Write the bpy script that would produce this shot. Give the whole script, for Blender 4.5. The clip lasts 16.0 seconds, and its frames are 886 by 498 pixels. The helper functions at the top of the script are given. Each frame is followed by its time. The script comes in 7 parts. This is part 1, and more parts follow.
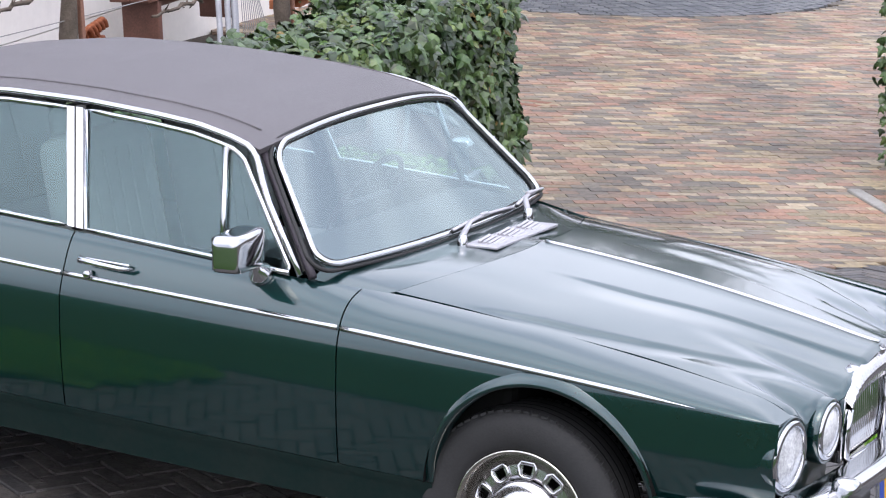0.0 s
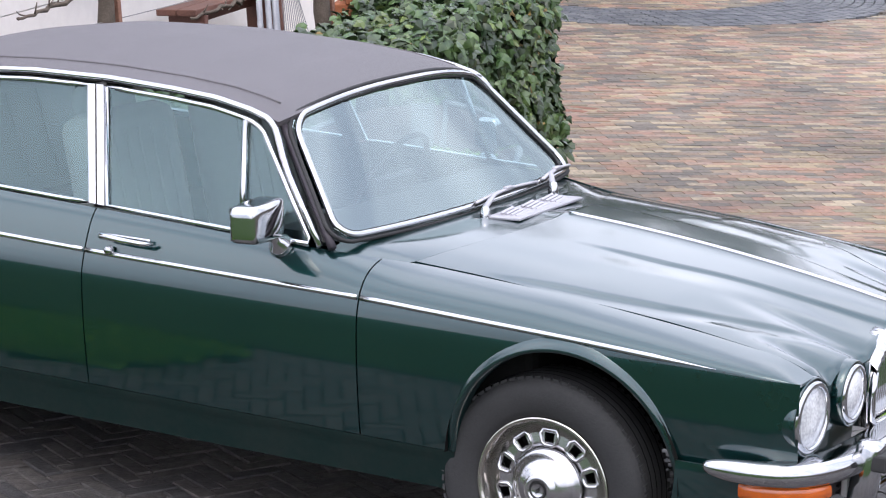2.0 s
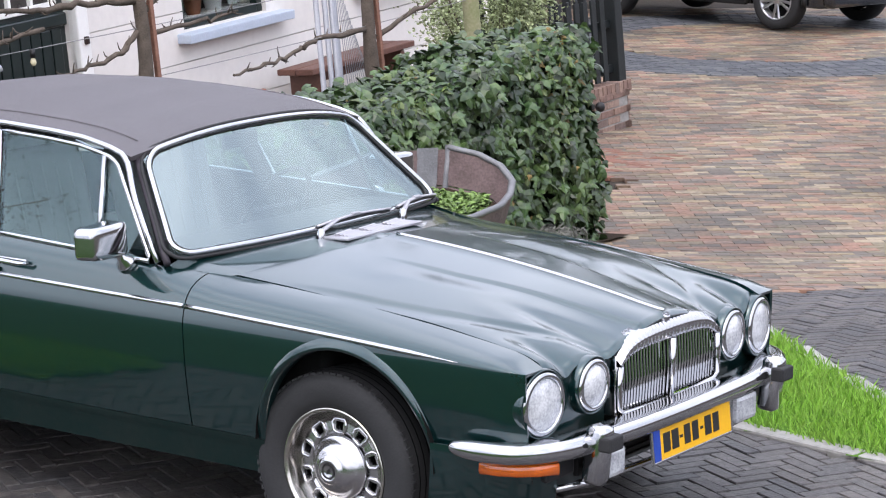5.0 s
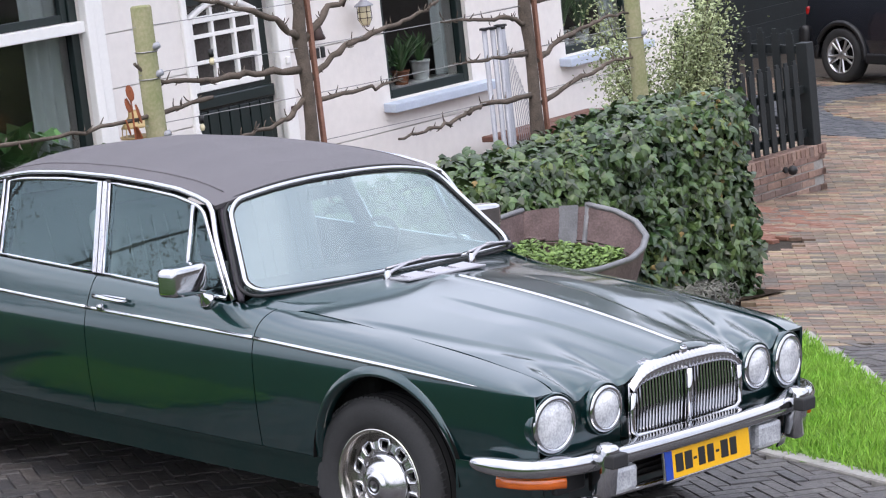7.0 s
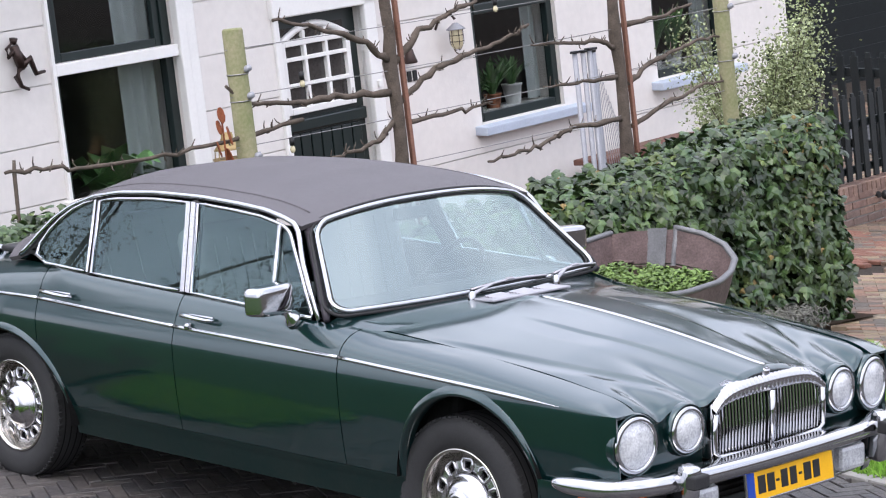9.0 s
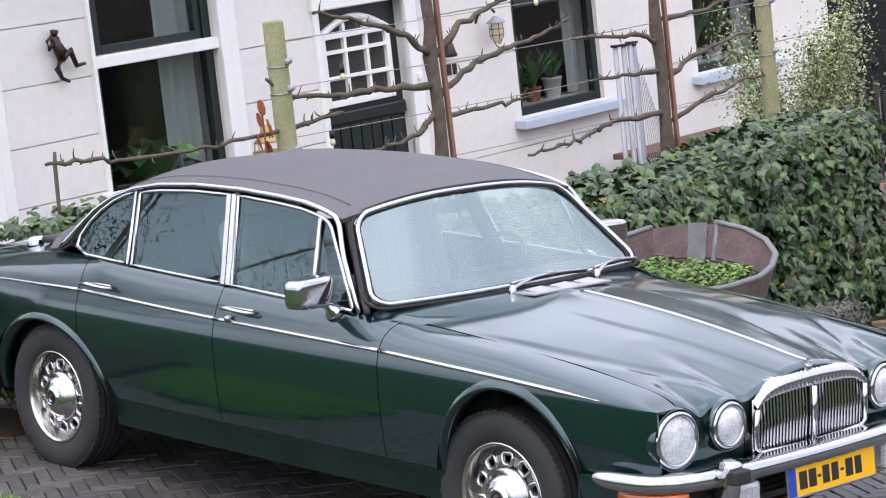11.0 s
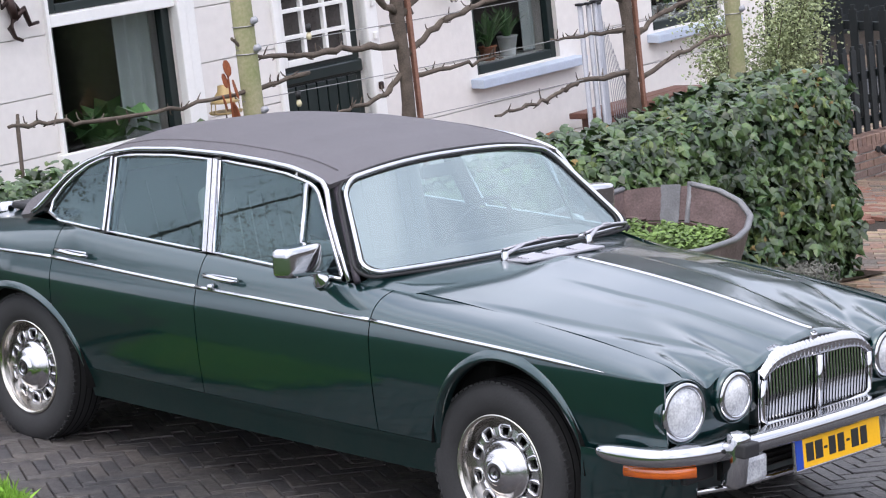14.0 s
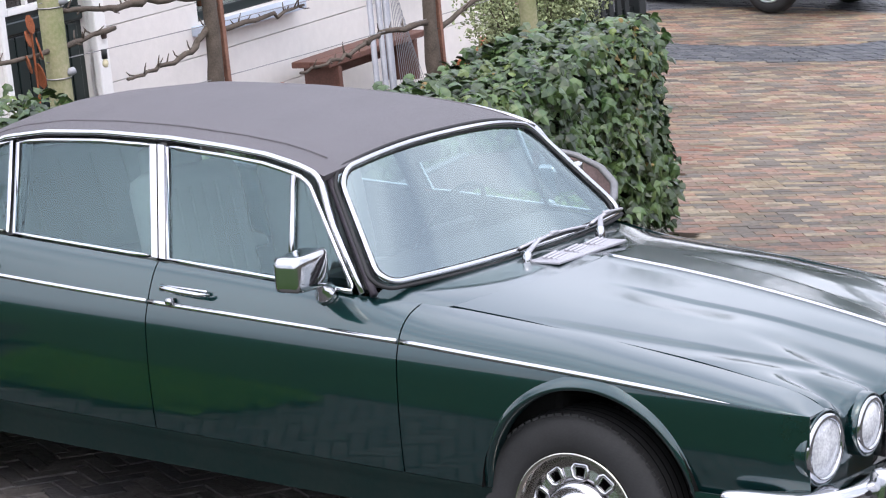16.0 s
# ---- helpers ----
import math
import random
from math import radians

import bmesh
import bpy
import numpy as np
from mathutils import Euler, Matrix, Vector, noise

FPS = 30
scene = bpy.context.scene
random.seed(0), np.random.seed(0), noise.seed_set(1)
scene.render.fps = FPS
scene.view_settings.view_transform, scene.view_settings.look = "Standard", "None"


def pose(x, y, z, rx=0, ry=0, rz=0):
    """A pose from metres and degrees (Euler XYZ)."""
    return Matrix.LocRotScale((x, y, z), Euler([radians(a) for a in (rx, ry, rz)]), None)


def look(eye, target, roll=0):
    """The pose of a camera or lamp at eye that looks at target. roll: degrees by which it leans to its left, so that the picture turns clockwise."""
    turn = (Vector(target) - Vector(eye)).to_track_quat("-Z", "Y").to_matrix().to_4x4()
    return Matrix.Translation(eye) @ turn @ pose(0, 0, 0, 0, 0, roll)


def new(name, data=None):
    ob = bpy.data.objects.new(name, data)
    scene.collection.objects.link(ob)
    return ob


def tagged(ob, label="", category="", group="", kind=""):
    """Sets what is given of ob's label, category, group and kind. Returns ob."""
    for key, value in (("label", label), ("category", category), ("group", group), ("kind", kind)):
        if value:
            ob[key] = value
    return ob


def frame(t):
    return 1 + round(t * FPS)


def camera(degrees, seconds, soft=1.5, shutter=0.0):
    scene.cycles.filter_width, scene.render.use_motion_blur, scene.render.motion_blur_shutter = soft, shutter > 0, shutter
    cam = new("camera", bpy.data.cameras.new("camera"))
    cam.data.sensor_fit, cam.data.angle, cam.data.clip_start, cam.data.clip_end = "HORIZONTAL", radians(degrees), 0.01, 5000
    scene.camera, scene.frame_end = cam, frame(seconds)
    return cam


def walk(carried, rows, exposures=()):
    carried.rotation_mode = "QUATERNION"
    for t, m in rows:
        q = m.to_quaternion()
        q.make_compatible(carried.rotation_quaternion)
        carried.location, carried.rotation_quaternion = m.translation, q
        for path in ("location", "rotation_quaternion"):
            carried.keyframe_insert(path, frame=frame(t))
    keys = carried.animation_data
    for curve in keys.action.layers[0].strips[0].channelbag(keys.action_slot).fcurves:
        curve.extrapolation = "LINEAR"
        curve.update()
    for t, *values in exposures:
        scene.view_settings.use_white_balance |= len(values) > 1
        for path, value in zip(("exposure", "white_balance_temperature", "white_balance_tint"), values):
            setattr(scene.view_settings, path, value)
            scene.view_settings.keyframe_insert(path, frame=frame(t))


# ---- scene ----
import collections

cam = camera(20.578, 16.0, soft=1.15)
PATH = [
    (0.0, (2.9688, -6.771, 2.9797), (0.2456, -1.6438, 1.4644), -1.815),
    (0.5, (2.9904, -6.7699, 2.8835), (0.2435, -1.6371, 1.4316), -2.21),
    (1.0, (2.9928, -6.7357, 2.8431), (0.1961, -1.632, 1.3833), -2.64),
    (1.5, (3.0114, -6.7332, 2.9054), (0.2231, -1.6192, 1.4656), -2.895),
    (2.0, (3.0876, -6.7153, 2.7795), (0.2144, -1.6463, 1.3478), -2.979),
    (2.5, (3.2915, -6.7203, 2.7674), (0.3441, -1.6783, 1.3924), -3.201),
    (3.0, (3.5379, -6.7857, 2.7728), (0.6924, -1.6956, 1.361), -2.793),
    (5.5, (5.4036, -6.8041, 2.7557), (1.6864, -2.2426, 1.5827), -5.628),
    (6.0, (5.7787, -6.8438, 2.7424), (1.8872, -2.4164, 1.6227), -5.982),
    (6.5, (6.0877, -6.8722, 2.7283), (2.1152, -2.4979, 1.6866), -6.182),
    (7.0, (6.3107, -6.8945, 2.7166), (2.2251, -2.6114, 1.7351), -6.36),
    (7.5, (6.3869, -6.8921, 2.7099), (2.2289, -2.6696, 1.7711), -6.502),
    (8.0, (6.3664, -6.8746, 2.6991), (2.219, -2.6427, 1.756), -6.44),
    (8.5, (6.3885, -6.9099, 2.712), (2.1576, -2.7512, 1.8146), -6.473),
    (9.0, (6.3794, -6.8985, 2.7066), (2.1217, -2.7672, 1.8097), -6.452),
    (11.5, (6.3445, -6.8918, 2.703), (2.016, -2.8357, 1.8013), -6.313),
    (12.0, (6.3336, -6.8793, 2.7021), (2.0131, -2.819, 1.7816), -6.241),
    (12.5, (6.3417, -6.8875, 2.6971), (2.011, -2.8464, 1.7411), -6.233),
    (13.0, (6.3267, -6.8949, 2.7014), (1.99, -2.8626, 1.7351), -6.237),
    (13.5, (6.2077, -6.8835, 2.7102), (1.9515, -2.773, 1.716), -6.177),
    (14.0, (5.9912, -6.8814, 2.7249), (1.7991, -2.7129, 1.6999), -6.242),
    (14.5, (5.598, -6.8649, 2.7419), (1.4871, -2.6292, 1.6653), -6.275),
    (15.0, (5.0656, -6.8096, 2.7603), (1.0194, -2.5131, 1.6794), -6.2),
    (15.5, (4.425, -6.8402, 2.7745), (0.7898, -2.2122, 1.6053), -5.379),
    (16.0, (3.6737, -6.7564, 2.843), (0.3909, -1.906, 1.5402), -5.359),
]
walk(cam, [(t, look(eye, target, roll)) for t, eye, target, roll in PATH], ((0.0, 0.14), (3.0, 0.13), (5.5, 0.04), (7.0, 0.0), (14.5, 0.0), (16.0, 0.08)))

# ---- light ----
world = bpy.data.worlds.new("sky")
scene.world = world
world.use_nodes = True
wn = world.node_tree.nodes
sky = wn.new("ShaderNodeTexSky")
sky.sky_type = "NISHITA"
sky.sun_disc = False
sky.sun_elevation = radians(60)
sky.sun_rotation = radians(150)
sky.air_density = 1.0
sky.dust_density = 6.0
sky.ozone_density = 1.0
cloud = wn.new("ShaderNodeTexNoise")
cloud.inputs["Scale"].default_value = 2.6
cloud.inputs["Detail"].default_value = 5
ramp = wn.new("ShaderNodeValToRGB")
ramp.color_ramp.elements[0].position, ramp.color_ramp.elements[0].color = 0.36, (5.0, 5.35, 6.75, 1)
ramp.color_ramp.elements[1].position, ramp.color_ramp.elements[1].color = 0.66, (10.1, 10.2, 11.6, 1)
mixw = wn.new("ShaderNodeMixRGB")
mixw.inputs[0].default_value = 0.8
coord = wn.new("ShaderNodeTexCoord")
wl = world.node_tree.links
wl.new(coord.outputs["Generated"], cloud.inputs["Vector"])
wl.new(cloud.outputs["Fac"], ramp.inputs[0])
wl.new(sky.outputs[0], mixw.inputs[1])
wl.new(ramp.outputs[0], mixw.inputs[2])
# an overcast sky is brighter overhead than at the horizon
sepz = wn.new("ShaderNodeSeparateXYZ")
dome = wn.new("ShaderNodeMapRange")
dome.inputs["From Min"].default_value, dome.inputs["From Max"].default_value = 0.0, 1.0
dome.inputs["To Min"].default_value, dome.inputs["To Max"].default_value = 0.82, 1.50
grade = wn.new("ShaderNodeVectorMath")
grade.operation = "SCALE"
wl.new(coord.outputs["Generated"], sepz.inputs[0])
wl.new(sepz.outputs["Z"], dome.inputs["Value"])
wl.new(mixw.outputs[0], grade.inputs[0])
wl.new(dome.outputs[0], grade.inputs["Scale"])
wl.new(grade.outputs[0], wn["Background"].inputs[0])
wn["Background"].inputs[1].default_value = 0.275
sun = new("sun", bpy.data.lights.new("sun", "SUN"))
sun.data.energy, sun.data.angle, sun.data.color = 0.55, radians(30), (1.0, 0.98, 0.95)
sun.rotation_euler = (radians(30), 0, radians(30))


# ---- materials ----
def mat(name, color, rough=0.5, metal=0.0, spec=0.5, var=0.0, scale=8.0, bump=0.0, bscale=60.0, coat=0.0, color2=None, island=0.0, obrand=0.0):
    """A procedural surface: two scales of colour variation and a fine relief."""
    m = bpy.data.materials.new(name)
    m.use_nodes = True
    nt = m.node_tree
    b = nt.nodes["Principled BSDF"]
    b.inputs["Roughness"].default_value, b.inputs["Metallic"].default_value = rough, metal
    b.inputs["Specular IOR Level"].default_value = spec
    b.inputs["Coat Weight"].default_value = coat
    b.inputs["Coat Roughness"].default_value = 0.04
    c = (*color, 1)
    b.inputs["Base Color"].default_value = c
    tc = nt.nodes.new("ShaderNodeTexCoord")
    src = None
    if var > 0 or color2:
        n1 = nt.nodes.new("ShaderNodeTexNoise")
        n1.inputs["Scale"].default_value, n1.inputs["Detail"].default_value = scale, 6
        n2 = nt.nodes.new("ShaderNodeTexNoise")
        n2.inputs["Scale"].default_value, n2.inputs["Detail"].default_value = scale * 9, 4
        nt.links.new(tc.outputs["Object"], n1.inputs["Vector"])
        nt.links.new(tc.outputs["Object"], n2.inputs["Vector"])
        ad = nt.nodes.new("ShaderNodeMath")
        ad.operation = "ADD"
        nt.links.new(n1.outputs["Fac"], ad.inputs[0])
        nt.links.new(n2.outputs["Fac"], ad.inputs[1])
        mr = nt.nodes.new("ShaderNodeMapRange")
        mr.inputs["From Min"].default_value, mr.inputs["From Max"].default_value = 0.7, 1.3
        nt.links.new(ad.outputs[0], mr.inputs["Value"])
        mx = nt.nodes.new("ShaderNodeMixRGB")
        k = color2 or tuple(max(0, v * (1 - var)) for v in color)
        mx.inputs[1].default_value, mx.inputs[2].default_value = c, (*k, 1)
        nt.links.new(mr.outputs[0], mx.inputs[0])
        src = mx.outputs[0]
    if island > 0 or obrand > 0:
        if island > 0:
            gi = nt.nodes.new("ShaderNodeNewGeometry")
            rnd = gi.outputs["Random Per Island"]
        else:
            gi = nt.nodes.new("ShaderNodeObjectInfo")
            rnd = gi.outputs["Random"]
        hs = nt.nodes.new("ShaderNodeHueSaturation")
        mv = nt.nodes.new("ShaderNodeMapRange")
        a = island or obrand
        mv.inputs["To Min"].default_value, mv.inputs["To Max"].default_value = 1 - a, 1 + a
        nt.links.new(rnd, mv.inputs["Value"])
        nt.links.new(mv.outputs[0], hs.inputs["Value"])
        if src:
            nt.links.new(src, hs.inputs["Color"])
        else:
            hs.inputs["Color"].default_value = c
        src = hs.outputs[0]
    if src:
        nt.links.new(src, b.inputs["Base Color"])
    if bump > 0:
        n3 = nt.nodes.new("ShaderNodeTexNoise")
        n3.inputs["Scale"].default_value, n3.inputs["Detail"].default_value = bscale, 5
        nt.links.new(tc.outputs["Object"], n3.inputs["Vector"])
        bp = nt.nodes.new("ShaderNodeBump")
        bp.inputs["Strength"].default_value, bp.inputs["Distance"].default_value = bump, 0.01
        nt.links.new(n3.outputs["Fac"], bp.inputs["Height"])
        nt.links.new(bp.outputs[0], b.inputs["Normal"])
    return m


def pane_mat(name, tint, gloss=(1, 1, 1), rough=0.0, ior=1.5, boost=1.0, base=None, gain=0.95):
    """A thin pane: clear, with the mirror that a pane has at a slant."""
    m = bpy.data.materials.new(name)
    m.use_nodes = True
    nt = m.node_tree
    nt.nodes.remove(nt.nodes["Principled BSDF"])
    tr, gl = nt.nodes.new("ShaderNodeBsdfTransparent"), nt.nodes.new("ShaderNodeBsdfGlossy")
    tr.inputs[0].default_value, gl.inputs[0].default_value = (*tint, 1), (*gloss, 1)
    gl.inputs["Roughness"].default_value = rough
    lay = nt.nodes.new("ShaderNodeLayerWeight")
    lay.inputs[0].default_value = 0.5
    pw = nt.nodes.new("ShaderNodeMath")
    pw.operation, pw.inputs[1].default_value = "POWER", 5.0
    fr = nt.nodes.new("ShaderNodeMath")
    fr.operation, fr.inputs[1].default_value, fr.inputs[2].default_value = "MULTIPLY_ADD", gain, base or ((ior - 1) / (ior + 1)) ** 2
    nt.links.new(lay.outputs["Facing"], pw.inputs[0])
    nt.links.new(pw.outputs[0], fr.inputs[0])
    mu = nt.nodes.new("ShaderNodeMath")
    mu.operation, mu.inputs[1].default_value, mu.use_clamp = "MULTIPLY", boost, True
    mx = nt.nodes.new("ShaderNodeMixShader")
    nt.links.new(fr.outputs[0], mu.inputs[0])
    nt.links.new(mu.outputs[0], mx.inputs[0])
    nt.links.new(tr.outputs[0], mx.inputs[1])
    nt.links.new(gl.outputs[0], mx.inputs[2])
    nt.links.new(mx.outputs[0], nt.nodes["Material Output"].inputs[0])
    return m


def palette_mat(name, colors, rough=0.8, rnd_island=True, bump=0.3, stain=0.35):
    """Pieces of several colours, picked piece by piece, with stains that run across them."""
    m = mat(name, colors[0], rough, bump=bump, bscale=90)
    nt = m.node_tree
    b = nt.nodes["Principled BSDF"]
    if rnd_island:
        g = nt.nodes.new("ShaderNodeNewGeometry").outputs["Random Per Island"]
    else:
        g = nt.nodes.new("ShaderNodeObjectInfo").outputs["Random"]
    r = nt.nodes.new("ShaderNodeValToRGB")
    r.color_ramp.interpolation = "CONSTANT"
    r.color_ramp.elements.remove(r.color_ramp.elements[1])
    r.color_ramp.elements[0].position, r.color_ramp.elements[0].color = 0.0, (*colors[0], 1)
    for i, c in enumerate(colors[1:]):
        r.color_ramp.elements.new((i + 1) / len(colors)).color = (*c, 1)
    nt.links.new(g, r.inputs[0])
    geo = nt.nodes.new("ShaderNodeNewGeometry")
    n1, n2 = nt.nodes.new("ShaderNodeTexNoise"), nt.nodes.new("ShaderNodeTexNoise")
    n1.inputs["Scale"].default_value, n1.inputs["Detail"].default_value = 0.8, 5
    n2.inputs["Scale"].default_value, n2.inputs["Detail"].default_value = 30, 4
    nt.links.new(geo.outputs["Position"], n1.inputs["Vector"])
    nt.links.new(geo.outputs["Position"], n2.inputs["Vector"])
    ad = nt.nodes.new("ShaderNodeMath")
    ad.operation = "ADD"
    nt.links.new(n1.outputs["Fac"], ad.inputs[0])
    nt.links.new(n2.outputs["Fac"], ad.inputs[1])
    mr = nt.nodes.new("ShaderNodeMapRange")
    mr.inputs["From Min"].default_value, mr.inputs["From Max"].default_value = 0.75, 1.3
    mr.inputs["To Min"].default_value, mr.inputs["To Max"].default_value = 1 - stain, 1 + stain * 0.6
    nt.links.new(ad.outputs[0], mr.inputs["Value"])
    hs = nt.nodes.new("ShaderNodeHueSaturation")
    nt.links.new(r.outputs[0], hs.inputs["Color"])
    nt.links.new(mr.outputs[0], hs.inputs["Value"])
    nt.links.new(hs.outputs[0], b.inputs["Base Color"])
    return m


PAINT = mat("green_paint", (0.0018, 0.0108, 0.0105), 0.30, 0.0, 0.30, var=0.12, scale=3, bump=0.006, bscale=300, coat=1.0)
DUSTYPAINT = mat("dusty_green_paint", (0.0025, 0.0120, 0.0110), 0.55, 0.0, 0.15, color2=(0.009, 0.016, 0.0145), scale=5, bump=0.02, bscale=200, coat=0.12)
DUSTYPAINT.node_tree.nodes["Principled BSDF"].inputs["Coat Roughness"].default_value = 0.35
WHEELMETAL = mat("wheel_chrome", (0.60, 0.585, 0.55), 0.20, 1.0, color2=(0.42, 0.39, 0.34), scale=14, bump=0.02)
PAINT.node_tree.nodes["Principled BSDF"].inputs["Specular Tint"].default_value = (0.20, 0.90, 1.0, 1)
PAINT.node_tree.nodes["Principled BSDF"].inputs["Coat IOR"].default_value = 1.70
PAINT.node_tree.nodes["Principled BSDF"].inputs["Coat Roughness"].default_value = 0.065
VINYL = mat("vinyl", (0.080, 0.072, 0.077), 0.50, 0, 0.5, var=0.15, scale=6, bump=0.25, bscale=500)
VINYLDARK = mat("dark_vinyl", (0.030, 0.024, 0.032), 0.5, 0, 0.4, var=0.15, scale=6, bump=0.2, bscale=500)
CHROME = mat("chrome", (0.50, 0.505, 0.52), 0.10, 1.0, var=0.06, scale=20)
# near-white diffuse colour replaces the mirrored light of a lamp bowl
REFLECT = mat("lamp_reflector", (0.84, 0.85, 0.86), 0.45, 0.12, var=0.1, scale=40)
STAINLESS = mat("bright_trim", (0.52, 0.515, 0.53), 0.20, 1.0, var=0.05, scale=30)
DULLALLOY = mat("dull_alloy", (0.40, 0.39, 0.415), 0.40, 0.6, var=0.12, scale=25)
RUBBER = mat("rubber", (0.022, 0.022, 0.023), 0.75, 0, 0.4, var=0.3, scale=15, bump=0.15, bscale=120)
BLACK = mat("black_plastic", (0.012, 0.012, 0.013), 0.5, 0, 0.4, var=0.2, scale=10)
DARK = mat("underbody", (0.008, 0.008, 0.008), 0.9, 0, 0.1, var=0.3, scale=10)
LEATHER = mat("grey_leather", (0.20, 0.21, 0.20), 0.5, 0, 0.5, var=0.2, scale=10, bump=0.15, bscale=150)
WOOD = mat("walnut", (0.10, 0.045, 0.02), 0.25, 0, 0.5, var=0.5, scale=12, coat=0.6)
GLASS = pane_mat("car_glass", (0.60, 0.70, 0.70), (0.70, 0.93, 0.96), 0.0, 1.5, 1.0, 0.085, 1.2)
SCREEN = pane_mat("windscreen_glass", (0.66, 0.74, 0.73), (0.80, 0.93, 0.92), 0.0, 1.55, 1.0, 0.245, 0.40)
PANE = pane_mat("house_glass", (0.8, 0.82, 0.82), (1, 1, 1), 0.0, 1.5, 1.0)
LENS = pane_mat("lens_glass", (0.93, 0.94, 0.95), (1, 1, 1), 0.12, 1.5, 2.0)
AMBER = mat("amber_lens", (0.52, 0.10, 0.008), 0.15, 0, 0.6, var=0.2, scale=30, coat=0.6)
RED = mat("red_lens", (0.35, 0.01, 0.01), 0.15, 0, 0.6, var=0.2, scale=30, coat=0.6)
YELLOW = mat("yellow_plate", (0.80, 0.42, 0.005), 0.4, 0, 0.5, var=0.08, scale=12)
BLUE = mat("blue_plate", (0.01, 0.05, 0.33), 0.4, 0, 0.5, var=0.1, scale=20)
INK = mat("black_ink", (0.01, 0.01, 0.01), 0.5, var=0.1, scale=20)
WHITE = mat("white_render", (0.71, 0.675, 0.635), 0.75, 0, 0.3, var=0.10, scale=1.5, bump=0.15, bscale=40)
ROOFTILE = mat("roof_tiles", (0.055, 0.045, 0.042), 0.75, 0, 0.3, var=0.4, scale=3, bump=0.4, bscale=12)
WHITEPAINT = mat("white_paint", (0.78, 0.77, 0.74), 0.35, 0, 0.5, var=0.06, scale=5, bump=0.03)
GREENBLACK = mat("dark_green_paint", (0.008, 0.016, 0.015), 0.3, 0, 0.5, var=0.2, scale=6, bump=0.03)
SILL = mat("pale_blue_sill", (0.47, 0.53, 0.62), 0.5, 0, 0.4, var=0.15, scale=6, bump=0.06)
BLACKWOOD = mat("black_boards", (0.008, 0.012, 0.013), 0.55, 0, 0.4, var=0.4, scale=8, bump=0.2, bscale=40, island=0.3)
BARK = mat("bark", (0.125, 0.10, 0.08), 0.9, 0, 0.2, var=0.5, scale=14, bump=0.6, bscale=60)
STAKE = mat("weathered_stake", (0.27, 0.245, 0.155), 0.85, 0, 0.2, color2=(0.17, 0.185, 0.085), scale=6, bump=0.4, bscale=50)
REDWOOD = mat("reddish_stake", (0.26, 0.13, 0.09), 0.8, 0, 0.3, var=0.4, scale=10, bump=0.3)
BENCHWOOD = mat("bench_wood", (0.16, 0.075, 0.055), 0.6, 0, 0.4, var=0.4, scale=9, bump=0.2)
RUST = mat("rust", (0.28, 0.085, 0.035), 0.85, 0, 0.3, var=0.5, scale=14, bump=0.4)
BRONZE = mat("bronze", (0.05, 0.03, 0.025), 0.45, 0.5, 0.5, var=0.4, scale=12)
STEEL = mat("steel_tube", (0.33, 0.335, 0.36), 0.55, 0.35, var=0.2, scale=12)
TERRA = mat("terracotta", (0.36, 0.13, 0.06), 0.8, 0, 0.3, var=0.3, scale=12)
CERAMIC = mat("white_pot", (0.62, 0.62, 0.60), 0.4, 0, 0.5, var=0.1, scale=12)
CURTAIN = mat("curtain", (0.46, 0.49, 0.48), 0.85, 0, 0.2, var=0.15, scale=10)
ROOMDARK = mat("room_wall", (0.16, 0.15, 0.14), 0.9, 0, 0.2, var=0.3, scale=2)
PLANK = mat("boat_wood", (0.15, 0.105, 0.10), 0.75, 0, 0.3, var=0.5, scale=9, bump=0.4, bscale=40)
BOATRIM = mat("boat_rim", (0.17, 0.17, 0.175), 0.5, 0.3, 0.4, var=0.35, scale=12, bump=0.2)
SOIL = mat("soil", (0.045, 0.032, 0.022), 0.95, 0, 0.1, var=0.5, scale=10, bump=0.7, bscale=50)
KERB = mat("kerb_concrete", (0.31, 0.30, 0.28), 0.9, 0, 0.3, var=0.3, scale=5, bump=0.4, bscale=80, obrand=0.12)
BASE = mat("joint_sand", (0.055, 0.045, 0.036), 0.95, 0, 0.2, var=0.4, scale=6, bump=0.4)
DARKBRICK = palette_mat("dark_pavers", [(0.062, 0.056, 0.055), (0.075, 0.068, 0.064), (0.052, 0.049, 0.050), (0.088, 0.078, 0.072), (0.066, 0.058, 0.054)], 0.58, False, 0.6, 0.6)
DARKBRICKS = palette_mat("dark_pavers_far", [(0.062, 0.056, 0.055), (0.075, 0.068, 0.064), (0.052, 0.049, 0.050), (0.088, 0.078, 0.072), (0.066, 0.058, 0.054)], 0.58, True, 0.6, 0.6)
REDBRICK = palette_mat("mixed_pavers", [(0.260, 0.200, 0.115), (0.209, 0.153, 0.095), (0.161, 0.110, 0.072), (0.226, 0.124, 0.082), (0.105, 0.086, 0.067), (0.143, 0.121, 0.093), (0.294, 0.238, 0.159), (0.147, 0.095, 0.065), (0.154, 0.126, 0.078), (0.232, 0.156, 0.113), (0.094, 0.077, 0.061), (0.243, 0.144, 0.090)], 0.62, True, 0.3, 0.5)
SLATEBRICK = palette_mat("slate_pavers", [(0.06, 0.063, 0.07), (0.075, 0.078, 0.085), (0.05, 0.053, 0.06), (0.095, 0.097, 0.10)], 0.55, True, 0.3, 0.3)
WALLBRICK = palette_mat("wall_bricks", [(0.24, 0.155, 0.12), (0.20, 0.125, 0.10), (0.28, 0.19, 0.15), (0.18, 0.125, 0.105)], 0.85, False, 0.5, 0.35)
